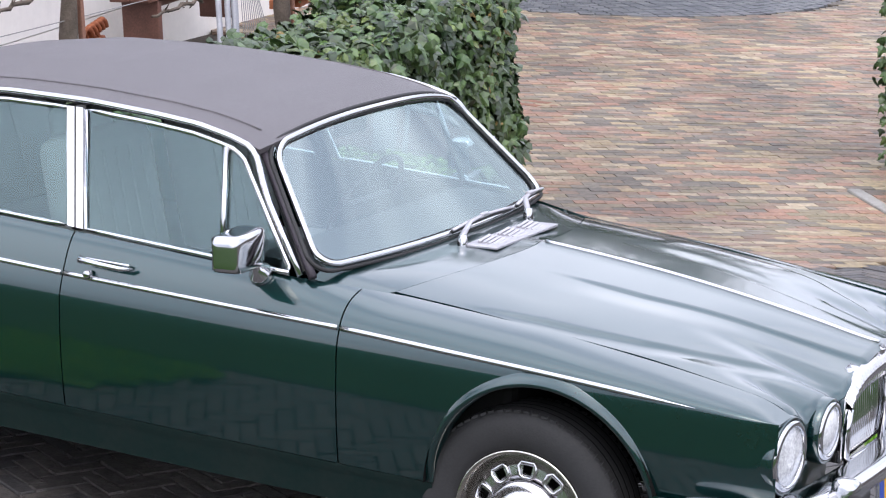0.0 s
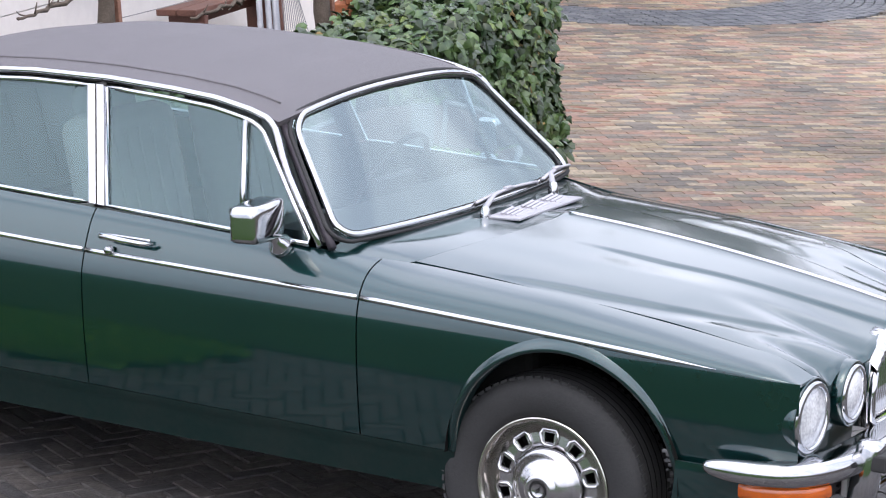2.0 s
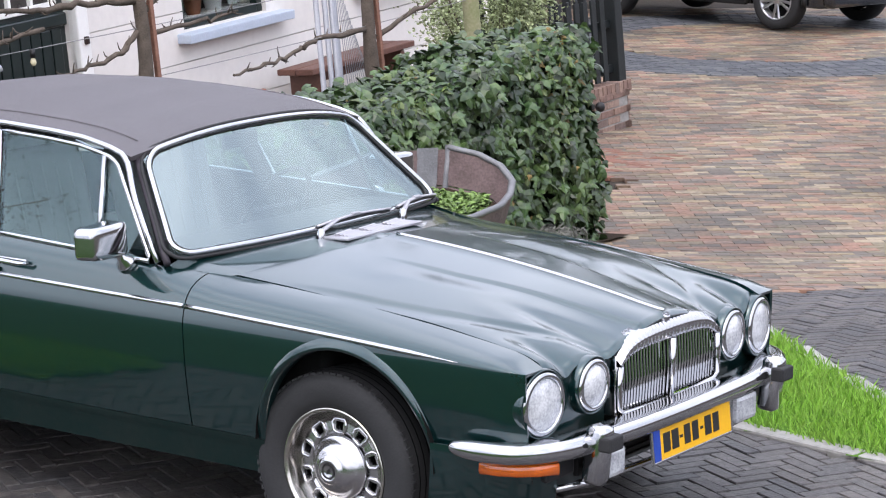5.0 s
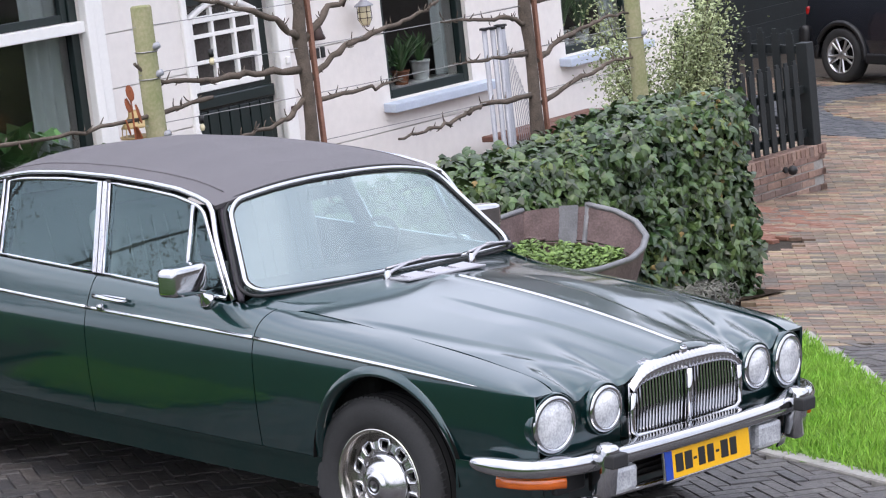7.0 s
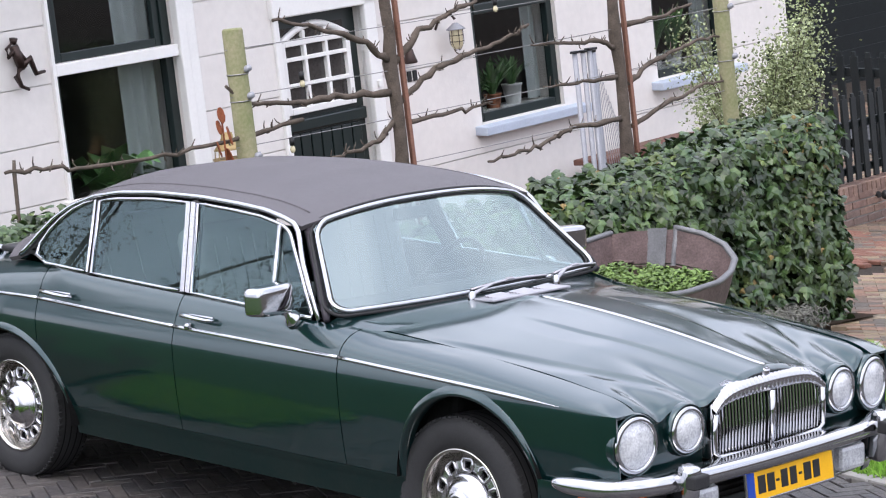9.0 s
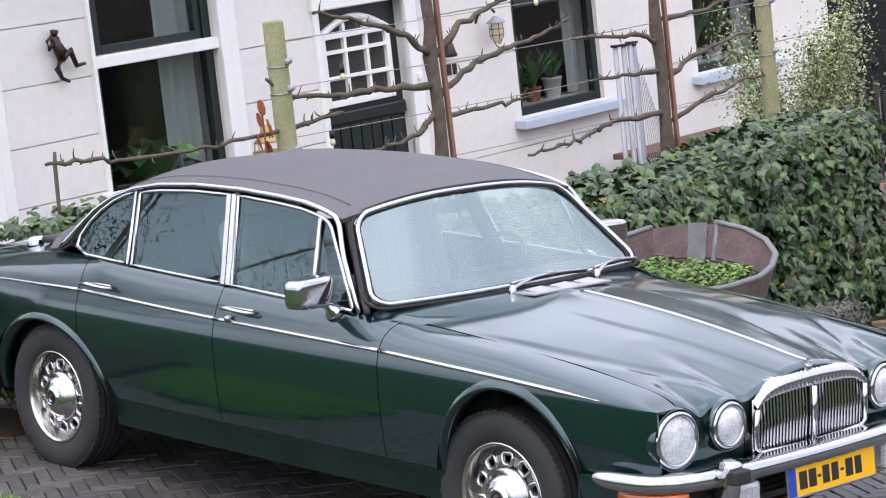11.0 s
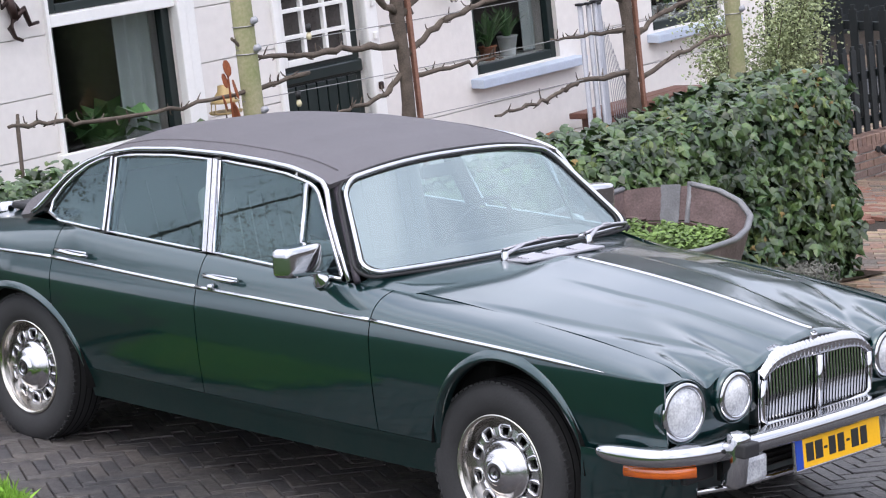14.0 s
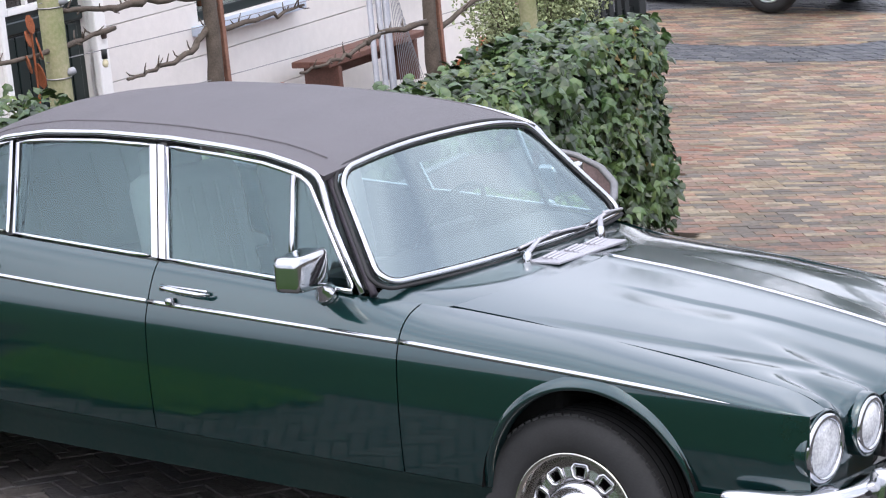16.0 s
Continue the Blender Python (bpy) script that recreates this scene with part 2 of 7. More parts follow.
TERRACE = mat("terrace_brick", (0.25, 0.12, 0.085), 0.8, 0, 0.3, var=0.4, scale=6, bump=0.3)
IVY = mat("ivy_leaf", (0.064, 0.100, 0.030), 0.33, 0, 0.45, color2=(0.015, 0.038, 0.013), scale=3, island=0.65)
IVYLIGHT = mat("ivy_young_leaf", (0.105, 0.145, 0.040), 0.45, 0, 0.4, var=0.3, scale=5, island=0.4)
IVYBROWN = mat("ivy_dry_leaf", (0.20, 0.14, 0.05), 0.6, 0, 0.3, var=0.4, scale=5, island=0.4)
# near-black core colour stands for the shade between the leaves
IVYCORE = mat("ivy_core_shade", (0.012, 0.018, 0.008), 0.95, 0, 0.1, var=0.5, scale=8, bump=0.6)
OLIVE = mat("olive_leaf", (0.33, 0.37, 0.20), 0.55, 0, 0.4, color2=(0.15, 0.19, 0.075), scale=4, island=0.4)
PLANT = mat("house_plant", (0.10, 0.21, 0.065), 0.45, 0, 0.4, color2=(0.05, 0.12, 0.04), scale=6, island=0.4)
HERB = mat("herb_leaf", (0.14, 0.22, 0.055), 0.6, 0, 0.3, var=0.4, scale=8, island=0.45)
HEATH = mat("grey_foliage", (0.15, 0.15, 0.13), 0.8, 0, 0.2, var=0.4, scale=8, island=0.5)
GRASS = mat("grass_blade", (0.15, 0.33, 0.03), 0.6, 0, 0.3, color2=(0.22, 0.36, 0.06), scale=4, island=0.35)
ROUGHGRASS = mat("rough_grass", (0.036, 0.070, 0.019), 0.95, 0, 0.1, var=0.4, scale=4, bump=0.5)
GRASSBASE = mat("turf", (0.09, 0.19, 0.025), 0.95, 0, 0.1, var=0.4, scale=8, bump=0.5)
SUVPAINT = mat("dark_grey_paint", (0.016, 0.018, 0.024), 0.25, 0.3, 0.5, var=0.1, scale=5, coat=1.0)
ALLOY = mat("alloy", (0.55, 0.55, 0.56), 0.3, 0.9, var=0.1, scale=10)
BIN = mat("bin_plastic", (0.02, 0.022, 0.024), 0.5, 0, 0.4, var=0.15, scale=8)
BINLID = mat("bin_green", (0.02, 0.10, 0.06), 0.5, 0, 0.4, var=0.15, scale=8)
# opaque mottled pale grey, painted in place of light in clear glass
FOG = mat("milky_lamp", (0.72, 0.73, 0.74), 0.2, 0.1, 0.6, color2=(0.33, 0.34, 0.36), scale=14, coat=1.0)
TREELEAF = mat("tree_leaf", (0.07, 0.085, 0.035), 0.6, 0, 0.3, var=0.4, scale=2, island=0.5)
LAMPGLASS = mat("frosted_bulb", (0.62, 0.55, 0.36), 0.25, 0, 0.5, var=0.1, scale=20)
YELLOWMETAL = mat("ochre_metal", (0.40, 0.29, 0.13), 0.55, 0.2, 0.4, var=0.3, scale=15)
WIRE = mat("galvanised_wire", (0.30, 0.29, 0.28), 0.5, 0.7, var=0.2, scale=20)


# ---- mesh helpers ----
def bm_obj(name, bm, material, parent=None, smooth=False, label=""):
    me = bpy.data.meshes.new(name)
    bm.to_mesh(me)
    bm.free()
    me.materials.append(material)
    if smooth:
        for p in me.polygons:
            p.use_smooth = True
    ob = new(name, me)
    if parent is not None:
        ob.parent = parent
    if label:
        tagged(ob, label)
    return ob


def part(name, bm, material, parent, label="", smooth=False):
    return bm_obj(name, bm, material, parent, smooth, label)


def mesh_obj(name, verts, faces, material, parent=None, smooth=False, label=""):
    me = bpy.data.meshes.new(name)
    me.from_pydata([tuple(v) for v in verts], [], faces)
    me.materials.append(material)
    if smooth:
        for p in me.polygons:
            p.use_smooth = True
    ob = new(name, me)
    if parent is not None:
        ob.parent = parent
    if label:
        tagged(ob, label)
    return ob


def thing(name, m, label, category, group="", kind=""):
    ob = new(name)
    ob.matrix_basis = m
    return tagged(ob, label, category, group, kind)


def box(bm, sx, sy, sz, m=Matrix(), bevel=0.0):
    """A box of that size round the origin of m, its edges eased."""
    g = bmesh.ops.create_cube(bm, size=1, matrix=m @ Matrix.Diagonal((sx, sy, sz, 1)))
    if bevel > 0:
        es = {e for v in g["verts"] for e in v.link_edges}
        bmesh.ops.bevel(bm, geom=list(es), offset=bevel, segments=2, affect="EDGES", profile=0.5)


def boxes(*specs, bevel=0.004):
    bm = bmesh.new()
    for size, m in specs:
        box(bm, *size, m, bevel)
    return bm


def tube(bm, pts, radii, seg=8, closed=False, flat=1.0):
    """A tube through pts with a radius for each; flat squeezes its height."""
    pts = [Vector(p) for p in pts]
    if not hasattr(radii, "__len__"):
        radii = [radii] * len(pts)
    rings = []
    n = len(pts)
    ref = Vector((0, 0, 1))
    for i, p in enumerate(pts):
        a = pts[(i - 1) % n] if closed or i > 0 else p
        b = pts[(i + 1) % n] if closed or i < n - 1 else p
        d = (b - a).normalized()
        u = ref if abs(d.dot(ref)) < 0.95 else Vector((1, 0, 0))
        s = d.cross(u).normalized()
        u = s.cross(d)
        rings.append([bm.verts.new(p + (s * math.cos(k * math.tau / seg) + u * math.sin(k * math.tau / seg) * flat) * radii[i]) for k in range(seg)])
    for i in range(n if closed else n - 1):
        r0, r1 = rings[i], rings[(i + 1) % n]
        for k in range(seg):
            bm.faces.new((r0[k], r0[(k + 1) % seg], r1[(k + 1) % seg], r1[k]))
    if not closed:
        bm.faces.new(rings[0][::-1])
        bm.faces.new(rings[-1])
    return bm


def lathe(profile, seg=48, m=Matrix(), closed=False, bm=None):
    """Turns (radius, height) pairs about m's z axis."""
    bm = bm or bmesh.new()
    rings = []
    for r, h in profile:
        rings.append([bm.verts.new(m @ Vector((max(r, 1e-4) * math.cos(k * math.tau / seg), max(r, 1e-4) * math.sin(k * math.tau / seg), h))) for k in range(seg)])
    for a, b in zip(rings, rings[1:] + (rings[:1] if closed else [])):
        for k in range(seg):
            bm.faces.new((a[k], a[(k + 1) % seg], b[(k + 1) % seg], b[k]))
    bmesh.ops.recalc_face_normals(bm, faces=bm.faces)
    return bm


def surf(fn, nu, nv, keep=None, snap=None):
    """A sheet of nu by nv cells through fn(u, v); keep drops cells, snap moves points."""
    bm = bmesh.new()
    g = [[bm.verts.new(fn(i / nu, j / nv)) for j in range(nv + 1)] for i in range(nu + 1)]
    for i in range(nu):
        for j in range(nv):
            q = (g[i][j], g[i + 1][j], g[i + 1][j + 1], g[i][j + 1])
            if keep is None or any(keep(v.co) for v in q):
                bm.faces.new(q)
    if snap:
        for row in g:
            for v in row:
                v.co = snap(v.co)
    bmesh.ops.delete(bm, geom=[v for v in bm.verts if not v.link_faces], context="VERTS")
    bmesh.ops.remove_doubles(bm, verts=bm.verts, dist=1e-5)
    return bm


def thicken(ob, t, off=-1.0):
    md = ob.modifiers.new("thickness", "SOLIDIFY")
    md.thickness, md.offset = t, off
    # keep the open edges of the sheet crisp
    count = collections.Counter(k for p in ob.data.polygons for k in p.edge_keys)
    for e in ob.data.edges:
        e.use_edge_sharp = count[e.key] == 1
    return ob


def pl(x, xs, ys):
    return float(np.interp(x, xs, ys))


def sstep(a, b, x):
    t = min(1.0, max(0.0, (x - a) / (b - a)))
    return t * t * (3 - 2 * t)


# ---- ground ----
def gz(x, y):
    """Height of the gently sloping yard."""
    s = 0.0572 * (x - 0.0025) + 0.067 * (y + 0.7953)
    d = -0.45 * x + 0.89 * y
    return 0.0868 - min(max(s, -0.75), 1.6) + pl(d, (1.5, 3.0, 7.3, 13, 22), (0, -0.06, -0.40, -0.43, -0.28))


def on(x, y, h=0.0):
    return Vector((x, y, gz(x, y) + h))


TILT = Vector((0, 0, 1)).rotation_difference(Vector((0.0572, 0.067, 1)).normalized()).to_matrix().to_4x4()
ticks = sorted(set([-400, -200, -100, -60, -40] + list(np.arange(-30, 31, 0.75)) + [40, 60, 100, 200, 400]))
gv = [(x, y, gz(x, y) - 0.035) for x in ticks for y in ticks]
nt_ = len(ticks)
gf = [(i * nt_ + j, (i + 1) * nt_ + j, (i + 1) * nt_ + j + 1, i * nt_ + j + 1) for i in range(nt_ - 1) for j in range(nt_ - 1)]
ground = tagged(mesh_obj("ground", gv, gf, BASE), "sandy ground that falls gently away", "ground", kind="structure")
rng = random.Random(5)


def paver(verts, faces, cx, cy, ang, l, w, h=0.0, gap=0.004, lift=0.003, e=0.006):
    """Adds one paver, slightly uneven, its rim eased."""
    k = len(verts)
    ca, sa = math.cos(ang), math.sin(ang)
    dz = h + rng.uniform(-lift, lift)
    tx, ty = rng.uniform(-0.012, 0.012), rng.uniform(-0.012, 0.012)
    a, b = (l - gap) / 2, (w - gap) / 2
    for (px, py, z) in [(sx * a, sy * b, -0.03) for sx, sy in ((-1, -1), (1, -1), (1, 1), (-1, 1))] + [(sx * (a - e * 0.3), sy * (b - e * 0.3), -0.005) for sx, sy in ((-1, -1), (1, -1), (1, 1), (-1, 1))] + [(sx * (a - e), sy * (b - e), 0.0) for sx, sy in ((-1, -1), (1, -1), (1, 1), (-1, 1))]:
        x, y = cx + px * ca - py * sa, cy + px * sa + py * ca
        verts.append((x, y, gz(x, y) + z + dz + tx * px + ty * py))
    for r in (0, 4):
        for i in range(4):
            j = (i + 1) % 4
            faces.append((k + r + i, k + r + j, k + r + 4 + j, k + r + 4 + i))
    faces.append((k + 8, k + 9, k + 10, k + 11))


def red_side(x, y):
    return (x + 1.3) * -0.866 + (y - 5.2) * 0.5 > 0


def in_poly(x, y, poly):
    r, j = False, len(poly) - 1
    for i in range(len(poly)):
        (xi, yi), (xj, yj) = poly[i], poly[j]
        if (yi > y) != (yj > y) and x < (xj - xi) * (y - yi) / (yj - yi) + xi:
            r = not r
        j = i
    return r


LAWN1 = [(-2.5, 5.30), (-0.83, 3.63), (0.22, 2.58), (1.50, 1.37), (0.84, 1.42), (0.19, 1.54), (-2.5, 2.05)]
LAWN2 = [(-8.0, -1.45), (-2.6, -1.38), (-2.2, -1.40), (-1.9, -1.50), (-1.75, -1.75), (-1.7, -2.3), (-1.7, -3.4), (-8.0, -3.4)]
LAWN3 = [(-7.0, -1.0), (-4.35, -0.75), (-4.25, 0.6), (-7.0, 0.9)]
LAWNS = (LAWN1, LAWN2, LAWN3)
CIRC = (-8.5, 18.0)


BRICK_L, BRICK_W = 0.198, 0.066


def herringbone():
    """Bricks three times as long as wide."""
    ang = radians(62)
    ca, sa = math.cos(ang), math.sin(ang)
    for j in range(-110, 111):
        for i in range(-45, 46):
            for px, py, da in ((j + 6 * i + 1.5, j + 0.5, 0), (j + 6 * i + 5.5, j + 1.5, math.pi / 2)):
                X, Y = px * BRICK_W - 0.8, py * BRICK_W + 0.6
                yield -1.2 + X * ca - Y * sa, 0.6 + X * sa + Y * ca, ang + da


pavement = tagged(new("pavement"), "dark herringbone clay pavers, damp and mossy", "pavement", kind="structure")
dv, df, near_pavers = [], [], []
for x, y, a in herringbone():
    if not (-6.4 < x < 3.4 and -3.4 < y < 8.0) or red_side(x, y) or (y > 1.7 and x < -2.5) or any(in_poly(x, y, p) for p in LAWNS):
        continue
    if len(near_pavers) < 290 and ((0.85 < x < 1.9 and -0.6 < y < 1.35) or (-2.6 < x < -1.2 and -1.5 < y < -1.0)):
        near_pavers.append((x, y, a))
    else:
        paver(dv, df, x, y, a, BRICK_L, BRICK_W, gap=0.003, e=0.004)

road = tagged(new("yard_paving"), "mixed red and brown clay pavers in running bond", "paving", kind="structure")
rv, rf = [], []
ang = radians(38)
ca, sa = math.cos(ang), math.sin(ang)
for j in range(-20, 190):
    for i in range(-90, 110):
        X, Y = (i + 0.5 * (j % 2)) * 0.2, j * 0.1
        x, y = -2.0 + X * ca - Y * sa, 4.0 + X * sa + Y * ca
        if not (-15 < x < 1.5 and 3.0 < y < 24) or not red_side(x, y) or (x < -6.5 and y < 11.7) or (x < -3.3 and y < 6.2) or (x < -4.7 and y < 9.0) or any(in_poly(x, y, p) for p in LAWNS):
            continue
        r = math.hypot(x - CIRC[0], y - CIRC[1])
        if 1.85 < r < 3.1:
            continue
        paver(rv, rf, x, y, ang, 0.2, 0.1, gap=0.0012, lift=0.0015, e=0.002)
mesh_obj("pavers", rv, rf, REDBRICK, road)["kind"] = "stuff"
sv, sf = [], []
for c in range(11):
    r = 1.90 + c * 0.11
    n = int(math.tau * r / 0.16)
    for k in range(n):
        a = (k + 0.5 * (c % 2)) * math.tau / n
        paver(sv, sf, CIRC[0] + r * math.cos(a), CIRC[1] + r * math.sin(a), a + math.pi / 2, 0.16, 0.105)
ringp = tagged(mesh_obj("paving_ring", sv, sf, SLATEBRICK), "ring of slate grey setts in the yard paving", "paving", kind="stuff")
mesh_obj("pavers", dv, df, DARKBRICKS, pavement)["kind"] = "stuff"

# terrace in front of the house
tv, tf = [], []
for j in range(0, 40):
    for i in range(0, 26):
        x, y = -7.9 + (i + 0.5 * (j % 2)) * 0.2, 6.4 + j * 0.1
        if x < -5.0:
            paver(tv, tf, x, y, 0, 0.2, 0.1, 0.0)
tagged(mesh_obj("terrace", tv, tf, TERRACE), "red brick terrace along the house wall", "terrace", kind="stuff")
bm = bmesh.new()
bmesh.ops.create_grid(bm, x_segments=30, y_segments=40, size=1)
for v in bm.verts:
    x, y = -5.6 + v.co.x * 2.1, 2.2 + v.co.y * 4.6
    v.co = Vector((x, y, gz(x, y) + 0.01 + 0.03 * noise.noise(Vector((x * 3, y * 3, 0)))))
tagged(bm_obj("garden_bed", bm, SOIL), "bare dark garden soil behind the hedge", "soil", kind="structure")


def kerb_line(pts, name, label):
    k = tagged(new(name), label, "kerb", kind="structure")
    for (x0, y0), (x1, y1) in zip(pts, pts[1:]):
        l = math.hypot(x1 - x0, y1 - y0)
        n = max(1, round(l / 0.9))
        a = math.atan2(y1 - y0, x1 - x0)
        for i in range(n):
            t = (i + 0.5) / n
            x, y = x0 + (x1 - x0) * t, y0 + (y1 - y0) * t
            part("kerb_stone", boxes(((l / n - 0.008, 0.10, 0.16), Matrix.Translation(on(x, y, -0.062)) @ TILT @ pose(0, 0, 0, 0, 0, math.degrees(a))), bevel=0.012), KERB, k)


kerb_line([(-2.5, 5.30), (-0.83, 3.63), (0.22, 2.58), (1.50, 1.37)], "kerb_far", "worn grey concrete kerb along the lawn")
kerb_line([(-2.5, 2.05), (0.19, 1.54), (0.84, 1.42), (1.50, 1.37)], "kerb_near", "worn grey concrete kerb along the pavers")
kerb_line([(-7.0, -1.0), (-4.35, -0.75), (-4.25, 0.6)], "kerb_rear", "worn grey concrete kerb round the grass")
kerb_line([(-2.0, 8.40), (-1.31, 7.51), (-0.5, 6.5)], "kerb_yard", "low concrete kerb at the yard's edge")


def lawn(poly, name, count, seed):
    r = random.Random(seed)
    xs, ys = [p[0] for p in poly], [p[1] for p in poly]
    step = 0.10 if count > 1 else 1.0
    tv_, tf_ = [], []
    for i in range(int((max(xs) - min(xs)) / step) + 1):
        for j in range(int((max(ys) - min(ys)) / step) + 1):
            x, y = min(xs) + i * step, min(ys) + j * step
            if in_poly(x + step / 2, y + step / 2, poly):
                k = len(tv_)
                tv_ += [on(x + dx, y + dy, 0.012 + 0.012 * noise.noise(Vector(((x + dx) * 4, (y + dy) * 4, 3)))) for dx, dy in ((0, 0), (step, 0), (step, step), (0, step))]
                tf_.append((k, k + 1, k + 2, k + 3))
    lw = tagged(mesh_obj(name, tv_, tf_, ROUGHGRASS if name == "verge" else GRASSBASE), "bright green mown grass", "lawn", kind="stuff")
    vs, fs = [], []
    while len(fs) < count:
        x, y = r.uniform(min(xs), max(xs)), r.uniform(min(ys), max(ys))
        if not in_poly(x, y, poly):
            continue
        a, h, w = r.uniform(0, math.tau), r.uniform(0.03, 0.075), r.uniform(0.002, 0.0045)
        lx, ly = r.gauss(0, 0.02), r.gauss(0, 0.02)
        b = on(x, y, 0.01)
        k = len(vs)
        d = Vector((math.cos(a) * w, math.sin(a) * w, 0))
        vs += [b - d, b + d, b + Vector((lx * 0.5, ly * 0.5, h * 0.65)) + d * 0.7, b + Vector((lx, ly, h))]
        fs += [(k, k + 1, k + 2), (k, k + 2, k + 3)]
    mesh_obj("grass_blades", vs, fs, GRASS, lw)["kind"] = "stuff"


lawn(LAWN1, "lawn", 60000, 3)
lawn([(-40, -2.3), (30, -2.3), (30, -90), (-40, -90)], "verge", 1, 7)
lawn([(-3.2, -1.42), (-2.6, -1.38), (-2.2, -1.40), (-1.9, -1.50), (-1.75, -1.75), (-1.73, -1.90), (-3.2, -1.90)], "lawn_edge", 14000, 5)
lawn(LAWN3, "lawn_rear", 30000, 6)


# ---- leaves ----
def leaf_cloud(pts, size, seed, shape="ivy", droop=0.4, facing=None):
    """Small folded leaves at pts; returns verts and faces."""
    r = random.Random(seed)
    vs, fs = [], []
    ivy = ((0, -0.45), (0.30, -0.42), (0.52, -0.08), (0.24, 0.06), (0.20, 0.30), (0, 0.62), (-0.20, 0.30), (-0.24, 0.06), (-0.52, -0.08), (-0.30, -0.42))
    lance = ((0, -0.5), (0.13, -0.1), (0.10, 0.25), (0, 0.55), (-0.10, 0.25), (-0.13, -0.1))
    oval = ((0, -0.5), (0.30, -0.25), (0.34, 0.1), (0, 0.5), (-0.34, 0.1), (-0.30, -0.25))
    out = {"ivy": ivy, "lance": lance, "oval": oval}[shape]
    for p, nrm in pts:
        n = (Vector(nrm) + Vector((r.gauss(0, 0.52), r.gauss(0, 0.52), r.gauss(0, 0.52) + droop * 0.5))).normalized()
        up = Vector((r.gauss(0, 0.5), r.gauss(0, 0.5), -1 if shape == "ivy" else r.uniform(-0.2, 1)))
        t = (up - n * up.dot(n)).normalized()
        b = n.cross(t)
        s = size * r.uniform(0.6, 1.35)
        k = len(vs)
        c = Vector(p)
        vs.append(c + n * s * 0.10)
        for x, y in out:
            vs.append(c + b * x * s + t * y * s - n * s * 0.12 * abs(x) * 2)
        m = len(out)
        for i in range(m):
            fs.append((k, k + 1 + i, k + 1 + (i + 1) % m))
    return vs, fs


def ivy_hedge(name, x0, x1, y0, y1, ztop, count, seed, label, leaf=0.083, fall=0.0):
    r = random.Random(seed)
    root = thing(name, Matrix.Translation(on((x0 + x1) / 2, (y0 + y1) / 2)), label, "hedge")
    o = root.matrix_basis.translation
    lo = min(gz(x0, y1), gz(x1, y1), gz(x0, y0), gz(x1, y0)) - 0.03
    # solid dark block inside, coloured as the shade seen through the leaves
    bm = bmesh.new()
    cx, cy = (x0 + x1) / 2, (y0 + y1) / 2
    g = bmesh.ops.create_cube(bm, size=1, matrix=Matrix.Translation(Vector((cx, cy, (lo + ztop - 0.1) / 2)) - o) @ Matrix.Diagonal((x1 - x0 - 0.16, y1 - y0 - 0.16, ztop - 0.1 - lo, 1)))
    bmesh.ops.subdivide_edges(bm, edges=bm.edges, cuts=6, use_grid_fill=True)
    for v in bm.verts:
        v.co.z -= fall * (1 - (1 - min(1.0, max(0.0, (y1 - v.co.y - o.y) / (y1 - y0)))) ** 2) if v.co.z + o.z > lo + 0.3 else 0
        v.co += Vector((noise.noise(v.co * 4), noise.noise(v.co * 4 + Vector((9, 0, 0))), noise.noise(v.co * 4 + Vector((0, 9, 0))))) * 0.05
    part("shade_core", bm, IVYCORE, root, "near-black hedge core, standing for the shade between leaves")
    def pt():
        f = r.random()
        h = ztop - lo
        a_top, a_fr, a_end = (x1 - x0) * (y1 - y0), (y1 - y0) * h, (x1 - x0) * h
        f *= a_top + a_fr * 1.5 + a_end * 2
        if f < a_top:
            p, n = Vector((r.uniform(x0, x1), r.uniform(y0, y1), ztop)), (0.25, -0.1, 1)
        elif f < a_top + a_fr * 1.3:
            p, n = Vector((x1, r.uniform(y0, y1), r.uniform(lo, ztop))), (1, -0.35, 0.35)
        elif f < a_top + a_fr * 1.5:
            p, n = Vector((x0, r.uniform(y0, y1), r.uniform(lo, ztop))), (-1, 0, 0.3)
        elif f < a_top + a_fr * 1.5 + a_end:
            p, n = Vector((r.uniform(x0, x1), y1, r.uniform(lo, ztop))), (0.3, 1, 0.3)
        else:
            p, n = Vector((r.uniform(x0, x1), y0, r.uniform(lo, ztop))), (0.2, -1, 0.3)
        # leaves sink into the dark core towards the foot, to deepen its shade
        p -= Vector(n).normalized() * 0.11 * max(0.0, 0.55 - (p.z - lo) / h) * r.random()
        b = 0.075 * noise.noise(p * 2.2) + 0.04 * noise.noise(p * 7) + r.gauss(0, 0.040)
        p += Vector(n).normalized() * (b - 0.01)
        # round the upper edges
        if p.z > ztop - 0.10:
            p.x = min(p.x, x1 - (p.z - ztop + 0.10) * 0.5)
        p.z -= fall * (1 - (1 - (y1 - p.y) / (y1 - y0)) ** 2) * (p.z - lo) / (ztop - lo)
        return p - o, n
    for nm, mt, frac, sz in (("ivy_leaves", IVY, 0.80, leaf), ("young_leaves", IVYLIGHT, 0.16, leaf * 0.8), ("dry_leaves", IVYBROWN, 0.06, leaf * 0.6)):
        ps = [pt() for _ in range(int(count * frac))]
        if nm != "ivy_leaves":
            ps = [(p, n) for p, n in ps if noise.noise((p + o) * 1.7 + Vector((3, 7, 1))) > (-0.05 if nm == "young_leaves" else 0.12)]
        vs, fs = leaf_cloud(ps, sz, seed + len(nm), "ivy")
        mesh_obj(nm, vs, fs, mt, root)["kind"] = "stuff"
